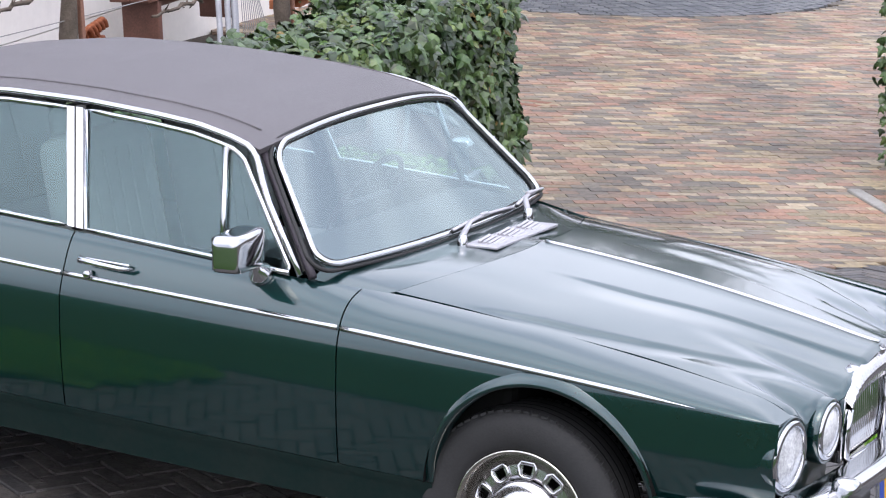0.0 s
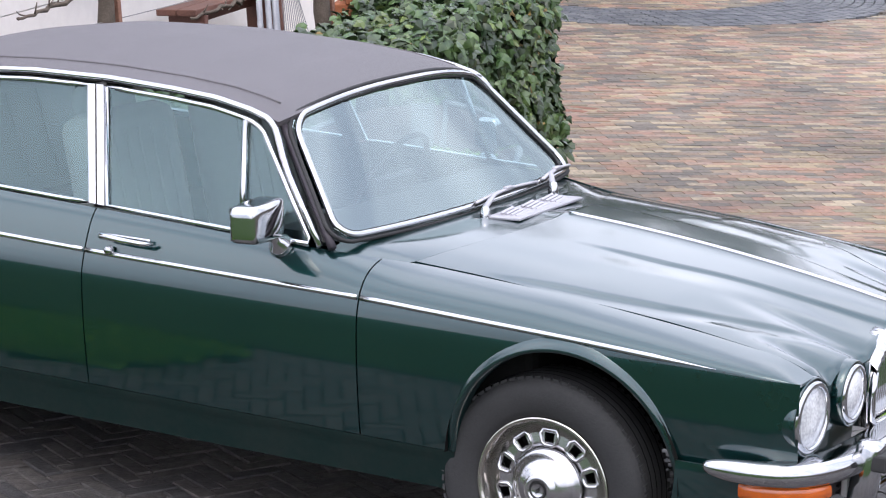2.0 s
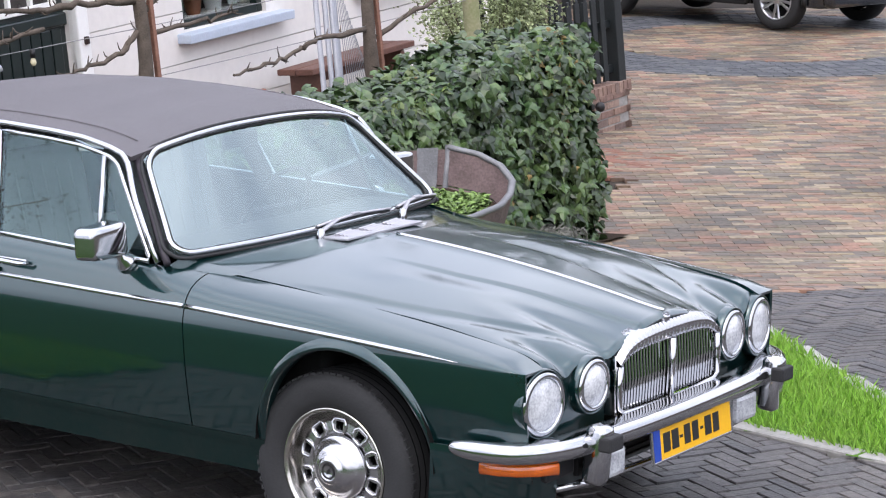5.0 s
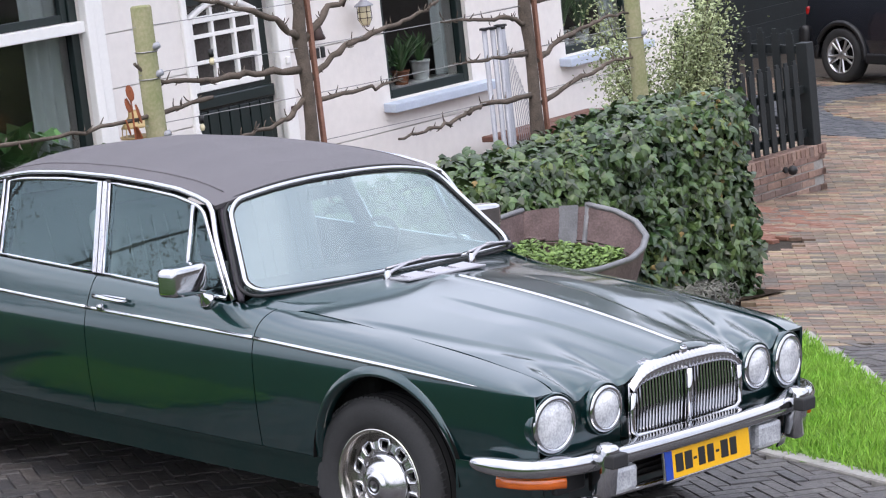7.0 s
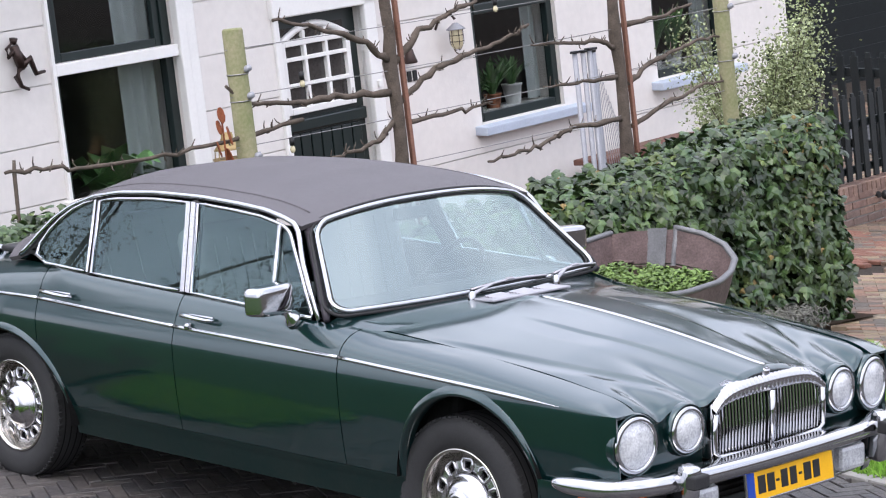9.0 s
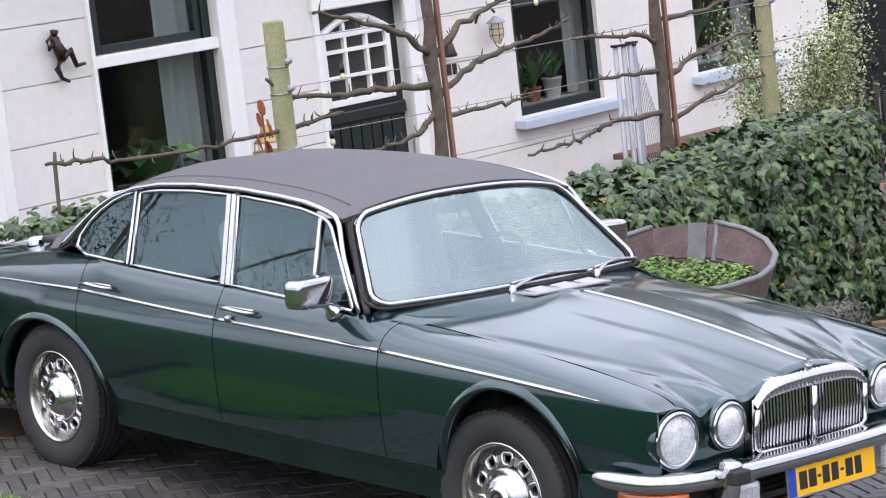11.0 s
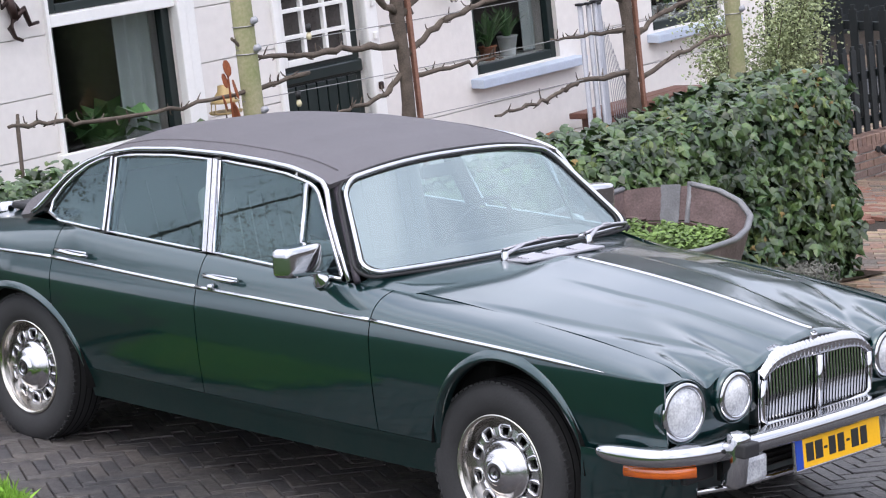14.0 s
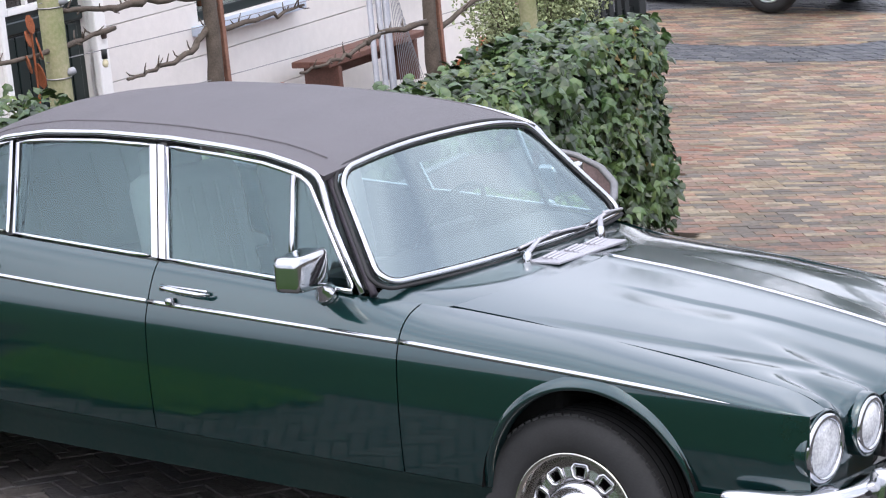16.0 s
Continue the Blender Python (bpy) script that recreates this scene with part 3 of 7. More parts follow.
    # bare stems at the foot
    for i in range(7):
        yy = y0 + (y1 - y0) * (i + 0.5) / 7
        part("stem", tube(bmesh.new(), [on(x1 - 0.12, yy) - o, on(x1 - 0.08, yy + 0.05, 0.3) - o, on(x1 - 0.15, yy + 0.02, 0.6) - o], [0.02, 0.014, 0.008], 6), BARK, root)
    return root


ivy_hedge("ivy_hedge", -4.42, -3.58, 1.9, 6.62, 0.80, 12500, 11, "dense clipped ivy hedge with glossy green leaves, yellowing in places", fall=0.20)
ivy_hedge("low_ivy_hedge", -4.70, -4.30, -1.6, 2.0, 1.12, 5200, 12, "low ivy hedge along the garden path", 0.07)
ivy_hedge("yard_hedge", -2.14, -1.0, 9.4, 11.6, 1.25, 6500, 13, "ivy hedge at the edge of the brick yard", 0.075)

# small grey plants at the hedge's foot
r9 = random.Random(21)
ps = []
for i in range(1500):
    y = r9.uniform(4.3, 6.0)
    x = r9.uniform(-3.52, -3.22) + 0.08 * math.sin(y * 5)
    ps.append((on(x, y, r9.uniform(0.02, 0.17)), (0.4, -0.4, 0.8)))
vs, fs = leaf_cloud(ps, 0.055, 22, "lance")
tagged(mesh_obj("border_plants", vs, fs, HEATH), "low grey-green plants at the foot of the hedge", "plants", kind="stuff")

# ---- old boat used as a planter ----
BOAT = Matrix.Translation(on(-2.90, 3.30))
boat = thing("boat_planter", BOAT, "sawn-off wooden boat planted with green herbs", "planter")
BZ = BOAT.translation
# rim of the stub: flat transom by the hedge, round side, blunt bow
RIM = ((-3.46, 4.08, 0.46), (-3.34, 4.13, 0.475), (-3.03, 4.19, 0.485), (-2.86, 4.24, 0.44), (-2.73, 4.26, 0.375), (-2.63, 4.22, 0.30), (-2.57, 4.10, 0.25), (-2.50, 3.90, 0.23), (-2.42, 3.50, 0.25),
       (-2.30, 3.00, 0.32), (-2.35, 2.60, 0.36), (-2.57, 2.30, 0.38), (-2.95, 2.32, 0.39), (-3.26, 2.61, 0.405), (-3.44, 3.05, 0.42), (-3.46, 3.56, 0.44))
BC = Vector((-2.90, 3.30, 0))


def hull_pt(k, q):
    """A point of the hull: k runs round the rim, q from the ground 0 to the rim 1."""
    n = len(RIM)
    i, f = int(k) % n, k - int(k)
    p = Vector(RIM[i]).lerp(Vector(RIM[(i + 1) % n]), f)
    g = 0.60 + 0.40 * q ** 0.7
    x, y = BC.x + (p.x - BC.x) * g, BC.y + (p.y - BC.y) * g
    z0 = gz(x, y) - 0.03
    return Vector((x, y, z0 + (p.z - z0) * q)) - BZ


for k0, k1 in ((0, 2), (2, 9), (9, 16)):
    for j in range(4):
        q0, q1 = j / 4, (j + 1) / 4 - 0.010
        ob = part("hull_plank", surf(lambda u, v: hull_pt(k0 + 0.02 + (k1 - k0 - 0.04) * u, q0 + (q1 - q0) * v), 6 * (k1 - k0), 4), PLANK, boat, "weathered brown hull plank", smooth=True)
        thicken(ob, 0.024, 0)
part("gunwale", tube(bmesh.new(), [hull_pt(k, 1.0) + Vector((0, 0, 0.004)) for k in np.linspace(2.0, 16.0, 70)], 0.022, 8, flat=0.8), BOATRIM, boat, "grey worn gunwale", smooth=True)
part("corner_post", tube(bmesh.new(), [hull_pt(2.0, q) for q in (0.1, 0.5, 0.8, 1.02)], 0.020, 8), BOATRIM, boat, "grey corner post", smooth=True)
part("metal_patch", surf(lambda u, v: hull_pt(1.42 + 0.42 * u, 0.72 + 0.29 * v) + Vector((0, -0.020 - 0.008 * noise.noise(Vector((u * 6, v * 6, 0))), 0)), 8, 8), BOATRIM, boat, "crumpled grey metal patch on the transom", smooth=True)
part("stiffener", tube(bmesh.new(), [hull_pt(k, 0.78) + Vector((0, -0.018, 0.01 * math.sin(k * 5))) for k in np.linspace(0.1, 1.1, 8)], 0.009, 6), PLANK, boat)
bm = bmesh.new()
bm.faces.new([bm.verts.new(hull_pt(k, 0.70)) for k in range(16)])
thicken(part("planting_soil", bm, SOIL, boat), 0.03)
r9 = random.Random(31)
ps = []
for i in range(5200):
    k, f = r9.uniform(0, 16), math.sqrt(r9.random()) * 0.90
    c = BC - BZ
    p = hull_pt(k, 0.70)
    x, y = p.x * f, p.y * f
    h = 0.10 * (1 - f ** 3) * (0.5 + 0.5 * sstep(-0.4, 0.5, y - 0.9 * max(0, x))) + 0.03
    z = 0.205 - BZ.z + 0.07 * noise.noise(Vector((x * 5, y * 5, 1)))
    ps.append((Vector((x, y, z + r9.uniform(0, h))), (0, 0, 1)))
vs, fs = leaf_cloud(ps, 0.036, 32, "oval")
mesh_obj("herb_growth", vs, fs, HERB, boat, label="fresh green low herbs")["kind"] = "stuff"

# ---- house ----
D = Vector((math.cos(radians(95)), math.sin(radians(95)), 0))
IN = Vector((-D.y, D.x, 0))
HS = 1.075
HOUSE = Matrix(((D.x * HS, IN.x * HS, 0, -8.65), (D.y * HS, IN.y * HS, 0, 6.0), (0, 0, HS, -0.2025), (0, 0, 0, 1)))
house = thing("wall_house", HOUSE, "white rendered cottage front scored into courses", "house", kind="structure")
OPEN = [(-4.40, -3.16, 0.58, 2.55), (-2.13, -0.96, 0.42, 2.60), (0.10, 1.05, -0.30, 1.80), (2.40, 3.54, 0.665, 2.10), (4.96, 6.10, 0.69, 2.05)]
U0, U1, ZL, ZH = -6.5, 7.2, -0.50, 3.4
edges = [-0.50, 0.018, 0.418, 0.818, 1.218, 1.618, 2.018, 2.418, 2.818, 3.4]
for za, zb in zip(edges, edges[1:]):
    cuts = sorted({za, zb} | {z for o in OPEN for z in o[2:] if za < z < zb})
    for z0, z1 in zip(cuts, cuts[1:]):
        zm = (z0 + z1) / 2
        holes = sorted((o[0], o[1]) for o in OPEN if o[2] < zm < o[3])
        u = U0
        spans = []
        for a, b in holes:
            spans.append((u, a))
            u = b
        spans.append((u, U1))
        lo, hi = z0 + (0.004 if z0 == za else 0), z1 - (0.004 if z1 == zb else 0)
        for a, b in spans:
            part("course", boxes(((b - a, 0.022, hi - lo), pose((a + b) / 2, 0.011, (lo + hi) / 2)), bevel=0.0), WHITE, house)
# masonry behind the courses
bm = bmesh.new()
cols = sorted({U0, U1} | {v for o in OPEN for v in o[:2]})
rowsz = sorted({ZL, ZH} | {v for o in OPEN for v in o[2:]})
for a, b in zip(cols, cols[1:]):
    for z0, z1 in zip(rowsz, rowsz[1:]):
        um, zm = (a + b) / 2, (z0 + z1) / 2
        if not any(o[0] < um < o[1] and o[2] < zm < o[3] for o in OPEN):
            box(bm, b - a, 0.24, z1 - z0, pose(um, 0.146, zm))
part("masonry", bm, WHITE, house, "white masonry")
part("house_body", boxes(((13.7, 0.2, 3.9), pose(0.35, 5.0, 1.45)), ((0.2, 4.8, 3.9), pose(-6.4, 2.6, 1.45)), ((0.2, 4.8, 3.9), pose(7.1, 2.6, 1.45)), ((13.7, 5.2, 0.15), pose(0.35, 2.5, 3.45)), bevel=0), ROOMDARK, house)
# unseen roof and gables, pitched so the bonnet mirrors a dark slope
part("roof", boxes(((14.4, 4.6, 0.16), pose(0.35, 1.15, 4.95, 46, 0, 0)), ((14.4, 4.6, 0.16), pose(0.35, 4.25, 4.95, -46, 0, 0)), bevel=0.01), ROOFTILE, house, "dark tiled steep roof, added unseen for the bonnet's reflection")
for u in (-6.4, 7.1):
    bm = bmesh.new()
    tri = [bm.verts.new((u + d, y, z)) for d in (-0.1, 0.1) for y, z in ((0.05, 3.4), (5.15, 3.4), (2.7, 6.1))]
    bm.faces.new(tri[:3])
    bm.faces.new(tri[:2:-1])
    for i in range(3):
        bm.faces.new((tri[i], tri[i + 3], tri[(i + 1) % 3 + 3], tri[(i + 1) % 3]))
    bmesh.ops.recalc_face_normals(bm, faces=bm.faces)
    part("gable", bm, WHITE, house)
part("room_floor", boxes(((13.4, 4.6, 0.1), pose(0.35, 2.55, 0.02)), bevel=0), ROOMDARK, house)
part("room_partition", boxes(((0.12, 4.6, 3.3), pose(-0.3, 2.6, 1.7)), ((0.12, 4.6, 3.3), pose(1.7, 2.6, 1.7)), bevel=0), ROOMDARK, house)


def frame_rect(u0, u1, z0, z1, t, depth, y):
    return boxes(((t, depth, z1 - z0), pose(u0 + t / 2, y, (z0 + z1) / 2)), ((t, depth, z1 - z0), pose(u1 - t / 2, y, (z0 + z1) / 2)),
                 ((u1 - u0 - 2 * t, depth, t), pose((u0 + u1) / 2, y, z0 + t / 2)), ((u1 - u0 - 2 * t, depth, t), pose((u0 + u1) / 2, y, z1 - t / 2)), bevel=0.006)


def house_window(name, o, transom, sill, label, trim=0.0, white_transom=False):
    u0, u1, z0, z1 = o
    w = tagged(new(name), label, "window", kind="structure")
    w.matrix_basis = HOUSE
    part("window_frame", frame_rect(u0, u1, z0, z1, 0.075, 0.07, 0.075), GREENBLACK, w, "dark green painted frame")
    part("transom", boxes(((u1 - u0 - (0 if white_transom else 0.15), 0.08 if not white_transom else 0.12, 0.085), pose((u0 + u1) / 2, 0.07 if not white_transom else 0.03, transom)), bevel=0.008), WHITEPAINT if white_transom else GREENBLACK, w, "white transom" if white_transom else "dark green transom")
    if white_transom:
        part("upper_sash", frame_rect(u0 + 0.075, u1 - 0.075, transom + 0.045, z1 - 0.075, 0.06, 0.05, 0.085), GREENBLACK, w)
    for a, b in ((z0 + 0.075, transom - 0.04), (transom + 0.04, z1 - 0.075)):
        g = part("pane", boxes(((u1 - u0 - 0.15, 0.006, b - a), pose((u0 + u1) / 2, 0.095, (a + b) / 2)), bevel=0), PANE, w)
        g.visible_shadow = False
    if sill:
        part("window_sill", boxes(((sill[1] - sill[0], 0.20, 0.075), pose((sill[0] + sill[1]) / 2, -0.03, z0 - 0.055, 3, 0, 0)), bevel=0.008), SILL, w, "pale blue stone sill")
    if trim:
        part("casing", boxes(((trim, 0.05, z1 - z0 + 0.2), pose(u1 + trim / 2, -0.012, (z0 + z1) / 2)), ((trim * 0.45, 0.075, z1 - z0 + 0.2), pose(u1 + trim * 0.22, -0.02, (z0 + z1) / 2)), bevel=0.01), WHITEPAINT, w, "white moulded casing")
        part("casing", boxes(((0.03, 0.05, z1 - z0 + 0.2), pose(u0 - 0.015, -0.008, (z0 + z1) / 2)), bevel=0.005), WHITEPAINT, w)
    return w


house_window("window_1", OPEN[1], 1.70, None, "tall window with dark green frame and white transom", 0.19, True)
house_window("window_2", OPEN[3], 1.60, (2.30, 3.76), "window with dark green frame above a pale blue sill")
house_window("window_3", OPEN[4], 1.55, (4.85, 6.25), "window with dark green frame beside the shrub")
house_window("window_4", OPEN[0], 1.70, None, "tall window with dark green frame and white casing", 0.19, True)
part("window_apron", boxes(((1.3, 0.06, 0.10), pose(-1.55, -0.02, 0.75)), bevel=0.008), WHITEPAINT, house)

door = tagged(new("door_1"), "dark green front door with an arched white glazed panel", "door", kind="structure")
door.matrix_basis = HOUSE
part("door_leaf", boxes(((0.95, 0.05, 2.1), pose(0.575, 0.10, 0.75)), bevel=0.004), GREENBLACK, door, "dark green door leaf")
part("mid_rail", boxes(((0.93, 0.05, 0.10), pose(0.575, 0.06, 0.96)), bevel=0.015), GREENBLACK, door)
for k in range(7):
    part("door_board", boxes(((0.105, 0.02, 0.95), pose(0.22 + k * 0.118, 0.068, 0.42)), bevel=0.006), GREENBLACK, door)
gu0, gu1, gz0, gz1 = 0.15, 0.93, 1.05, 1.62
gl = part("glazed_panel", frame_rect(gu0, gu1, gz0, gz1, 0.05, 0.05, 0.055), WHITEPAINT, door, "white glazed panel with twelve panes")
bm = tube(bmesh.new(), [(gu0 + 0.02 + (gu1 - gu0 - 0.04) * k, 0.055, gz1 - 0.015 + 0.115 * math.sin(k * math.pi)) for k in np.linspace(0, 1, 17)], 0.028, 8)
part("arched_head", bm, WHITEPAINT, gl, "arched white head", smooth=True)
for k in (1, 2):
    u = gu0 + 0.025 + (gu1 - gu0 - 0.05) * k / 3
    part("glazing_bar", boxes(((0.030, 0.04, gz1 - gz0 + 0.05), pose(u, 0.052, (gz0 + gz1) / 2 + 0.035)), bevel=0.004), WHITEPAINT, gl)
for k in (1, 2):
    z = gz0 + 0.02 + (gz1 - gz0 + 0.03) * k / 3
    part("glazing_bar", boxes(((gu1 - gu0 - 0.08, 0.038, 0.030), pose((gu0 + gu1) / 2, 0.052, z)), bevel=0.004), WHITEPAINT, gl)
part("door_pane", boxes(((gu1 - gu0 - 0.06, 0.006, gz1 - gz0 + 0.09), pose((gu0 + gu1) / 2, 0.070, (gz0 + gz1) / 2 + 0.045)), bevel=0), mat("dim_pane", (0.05, 0.045, 0.042), 0.08, 0, 0.8, var=0.5, scale=5), gl, "dim glass panes")
part("door_casing", boxes(((0.13, 0.10, 2.35), pose(1.115, 0.0, 0.75)), ((0.06, 0.10, 2.35), pose(0.07, 0.02, 0.75)), ((1.15, 0.10, 0.16), pose(0.60, 0.0, 1.88)), bevel=0.012), WHITEPAINT, door, "white door casing")
for z in (1.43, 1.17, 0.78):
    part("door_fitting", boxes(((0.04, 0.035, 0.06), pose(1.12, -0.06, z)), bevel=0.01), WHITEPAINT if z > 1 else BRONZE, door)

# number on the wall as plain bars
number = thing("house_number", HOUSE, "small dark house number shown as plain bars on the wall", "sign")
for k in range(3):
    part("number_bar", boxes(((0.045, 0.012, 0.085), pose(1.47 + k * 0.07, -0.006, 1.17)), bevel=0.002), INK, number)
bell = thing("door_bell", HOUSE, "small dark iron bell on the white wall", "bell")
part("bell_body", lathe([(0.0, 0.07), (0.03, 0.06), (0.045, 0.0), (0.06, -0.04), (0.055, -0.05)], 20, HOUSE.inverted() @ HOUSE @ pose(1.50, -0.07, 1.33)), BRONZE, bell, smooth=True)
part("bell_bracket", boxes(((0.02, 0.09, 0.02), pose(1.50, -0.04, 1.41)), bevel=0.004), BRONZE, bell)

lantern = thing("wall_lantern", HOUSE, "caged bulkhead wall lantern with iron hood", "lamp")
LU, LZ = 2.02, 1.44
part("arm", tube(bmesh.new(), [(LU - 0.09, 0.0, LZ + 0.06), (LU - 0.09, -0.06, LZ + 0.16), (LU - 0.04, -0.12, LZ + 0.19), (LU, -0.14, LZ + 0.13)], 0.011, 8), BRONZE, lantern, "curved iron arm", smooth=True)
part("hood", lathe([(0.02, 0.10), (0.035, 0.085), (0.075, 0.055), (0.08, 0.045), (0.04, 0.045)], 24, pose(LU, -0.14, LZ)), STEEL, lantern, "grey metal hood", smooth=True)
part("globe", lathe([(0.0, -0.115), (0.03, -0.11), (0.048, -0.08), (0.052, 0.0), (0.048, 0.045)], 24, pose(LU, -0.14, LZ)), LAMPGLASS, lantern, "pale glass globe", smooth=True)
for k in range(6):
    a = k * math.tau / 6
    part("cage_bar", tube(bmesh.new(), [(LU + 0.056 * math.cos(a), -0.14 + 0.056 * math.sin(a), LZ + 0.045), (LU + 0.058 * math.cos(a), -0.14 + 0.058 * math.sin(a), LZ - 0.06), (LU + 0.02 * math.cos(a), -0.14 + 0.02 * math.sin(a), LZ - 0.125)], 0.003, 5), BRONZE, lantern)
for z in (0.0, -0.05):
    part("cage_ring", tube(bmesh.new(), [(LU + 0.058 * math.cos(a), -0.14 + 0.058 * math.sin(a), LZ + z) for a in np.linspace(0, math.tau, 20, endpoint=False)], 0.003, 5, True), BRONZE, lantern)

# bronze wall figure, a plain shape
SU, SZ = -2.49, 1.765
bm = bmesh.new()
for pts, rr in (([(0, 0, 0.14), (0.0, -0.01, 0.175)], [0.018, 0.026]), ([(0.0, 0, 0.13), (0.02, 0, 0.06), (0.035, 0, 0.0)], [0.028, 0.030, 0.026]), ([(0.035, 0, 0.0), (0.09, -0.02, 0.045), (0.13, -0.01, -0.05), (0.20, 0, -0.045)], [0.024, 0.022, 0.015, 0.010]), ([(0.03, 0, 0.0), (-0.02, -0.02, -0.05), (0.02, 0, -0.11), (0.07, 0, -0.135)], [0.022, 0.02, 0.013, 0.010]), ([(0.0, 0, 0.11), (-0.06, -0.02, 0.07), (-0.07, -0.02, 0.12), (-0.03, -0.02, 0.145)], [0.014, 0.012, 0.010, 0.008]), ([(0.02, 0, 0.11), (0.06, -0.01, 0.05), (0.07, 0, 0.0)], [0.013, 0.011, 0.009])):
    tube(bm, [Vector((SU + 1.2 * x, -0.05 + y, SZ + 1.15 * z)) for x, y, z in pts], [q * 1.15 for q in rr], 8)
fig = bm_obj("wall_figure", bm, BRONZE, None, True)
fig.matrix_basis = HOUSE
tagged(fig, "dark bronze abstract figure mounted on the white wall", "sculpture")


# plants and curtains inside the windows
def potted(u, y, z, pot_r, pot_h, pot_mat, kind, n, size, seed, label):
    r = random.Random(seed)
    p = thing("potted_plant", HOUSE @ pose(u, y, z), label, "plant", "window sill plants")
    part("pot", lathe([(pot_r * 0.75, 0), (pot_r, pot_h * 0.9), (pot_r * 1.08, pot_h * 0.9), (pot_r * 1.08, pot_h), (pot_r * 0.9, pot_h), (pot_r * 0.85, pot_h * 0.8), (0, pot_h * 0.8)], 20), pot_mat, p, smooth=True)
    bm = bmesh.new()
    for i in range(n):
        a, l = r.uniform(0, math.tau), size * r.uniform(0.6, 1.1)
        w = size * (0.06 if kind == "spike" else 0.16)
        d = Vector((math.cos(a), math.sin(a), 0))
        sd = Vector((-d.y, d.x, 0))
        out = r.uniform(0.2, 0.75)
        base = Vector((d.x * 0.01, d.y * 0.01, pot_h * 0.8))
        cps = [base, base + d * l * out * 0.4 + Vector((0, 0, l * 0.5)), base + d * l * out * 0.8 + Vector((0, 0, l * 0.75)), base + d * l * out * 1.25 + Vector((0, 0, l * (0.95 if kind == "spike" else 0.6)))]
        ws = (w * 0.5, w * 0.9, w, 0.002)
        prev = None
        for c, q in zip(cps, ws):
            cur = (bm.verts.new(c - sd * q), bm.verts.new(c + Vector((0, 0, -q * 0.4))), bm.verts.new(c + sd * q))
            if prev:
                bm.faces.new((prev[0], prev[1], cur[1], cur[0]))
                bm.faces.new((prev[1], prev[2], cur[2], cur[1]))
            prev = cur
    part("leaves", bm, PLANT, p, "green pointed leaves")
    return p


ZS = 0.735
part("inner_sill", boxes(((1.10, 0.30, 0.04), pose(2.97, 0.27, 0.715)), ((1.10, 0.30, 0.04), pose(5.53, 0.27, 0.74)), bevel=0.005), WHITEPAINT, house)
potted(2.62, 0.24, ZS, 0.07, 0.10, PLANT, "broad", 14, 0.26, 41, "leafy green plant on the window sill")
potted(2.86, 0.24, ZS, 0.075, 0.12, TERRA, "spike", 34, 0.34, 42, "spiky aloe in a terracotta pot")
potted(3.16, 0.26, ZS, 0.085, 0.17, CERAMIC, "spike", 22, 0.30, 43, "spiky plant in a white pot")
potted(5.30, 0.28, 0.76, 0.09, 0.12, CERAMIC, "spike", 40, 0.45, 44, "bushy grey-green plant on the window sill")
potted(5.62, 0.28, 0.76, 0.09, 0.12, CERAMIC, "spike", 40, 0.45, 45, "bushy grey-green plant on the window sill")
potted(-1.40, 0.40, 0.36, 0.115, 0.24, CERAMIC, "broad", 34, 0.62, 46, "large peace lily in a white pot")
potted(-1.92, 0.40, 0.36, 0.10, 0.14, CERAMIC, "broad", 22, 0.34, 47, "small leafy plant on a folding stand")
potted(-1.68, 0.44, 0.36, 0.09, 0.12, TERRA, "broad", 12, 0.30, 48, "red-leaved plant in a terracotta pot")
tbl = thing("plant_table", HOUSE, "low grey table behind the tall window", "table")
part("tabletop", boxes(((1.10, 0.42, 0.03), pose(-1.55, 0.52, 0.343)), bevel=0.005), CURTAIN, tbl)
for u in (-2.05, -1.05):
    for y in (0.36, 0.68):
        part("leg", boxes(((0.03, 0.03, 0.28), pose(u, y, 0.19)), bevel=0.004), CURTAIN, tbl)
for u0, u1, z0, z1 in ((-1.36, -1.02, 0.36, 2.6), (3.30, 3.47, 0.75, 2.1), (5.85, 6.04, 0.75, 2.1), (-3.6, -3.25, 0.7, 2.5)):
    bm = surf(lambda u, v: Vector((u0 + (u1 - u0) * u, 0.20 + 0.025 * math.sin(u * (u1 - u0) * 55), z0 + (z1 - z0) * v)), 40, 2)
    cu = bm_obj("curtain", bm, CURTAIN, None, True)
    cu.matrix_basis = HOUSE
    thicken(cu, 0.004)
    tagged(cu, "pale grey curtain drawn aside in the window", "curtain", "curtains")
bm = boxes(((0.07, 0.07, 1.7), pose(3.15, 0.9, 1.5, 0, 18, 0)), ((0.09, 0.09, 1.9), pose(3.30, 1.1, 1.6)), bevel=0.006)
beam = bm_obj("timber_post", bm, BENCHWOOD, None)
beam.matrix_basis = HOUSE
tagged(beam, "brown timber post and brace inside the room", "post")
cab = thing("sideboard", HOUSE, "dark sideboard at the back of the room", "cabinet")
part("carcass", boxes(((1.0, 0.4, 0.8), pose(-1.7, 2.6, 0.47)), bevel=0.01), WOOD, cab)
part("top", boxes(((1.04, 0.44, 0.03), pose(-1.7, 2.6, 0.885)), bevel=0.005), CURTAIN, cab)
pic = thing("framed_picture", HOUSE, "dark framed picture on the room's wall", "picture")
part("frame", frame_rect(-1.75, -1.15, 1.25, 1.65, 0.04, 0.03, 3.2), BLACK, pic)
part("canvas", boxes(((0.54, 0.01, 0.34), pose(-1.45, 3.21, 1.45)), bevel=0), BENCHWOOD, pic)

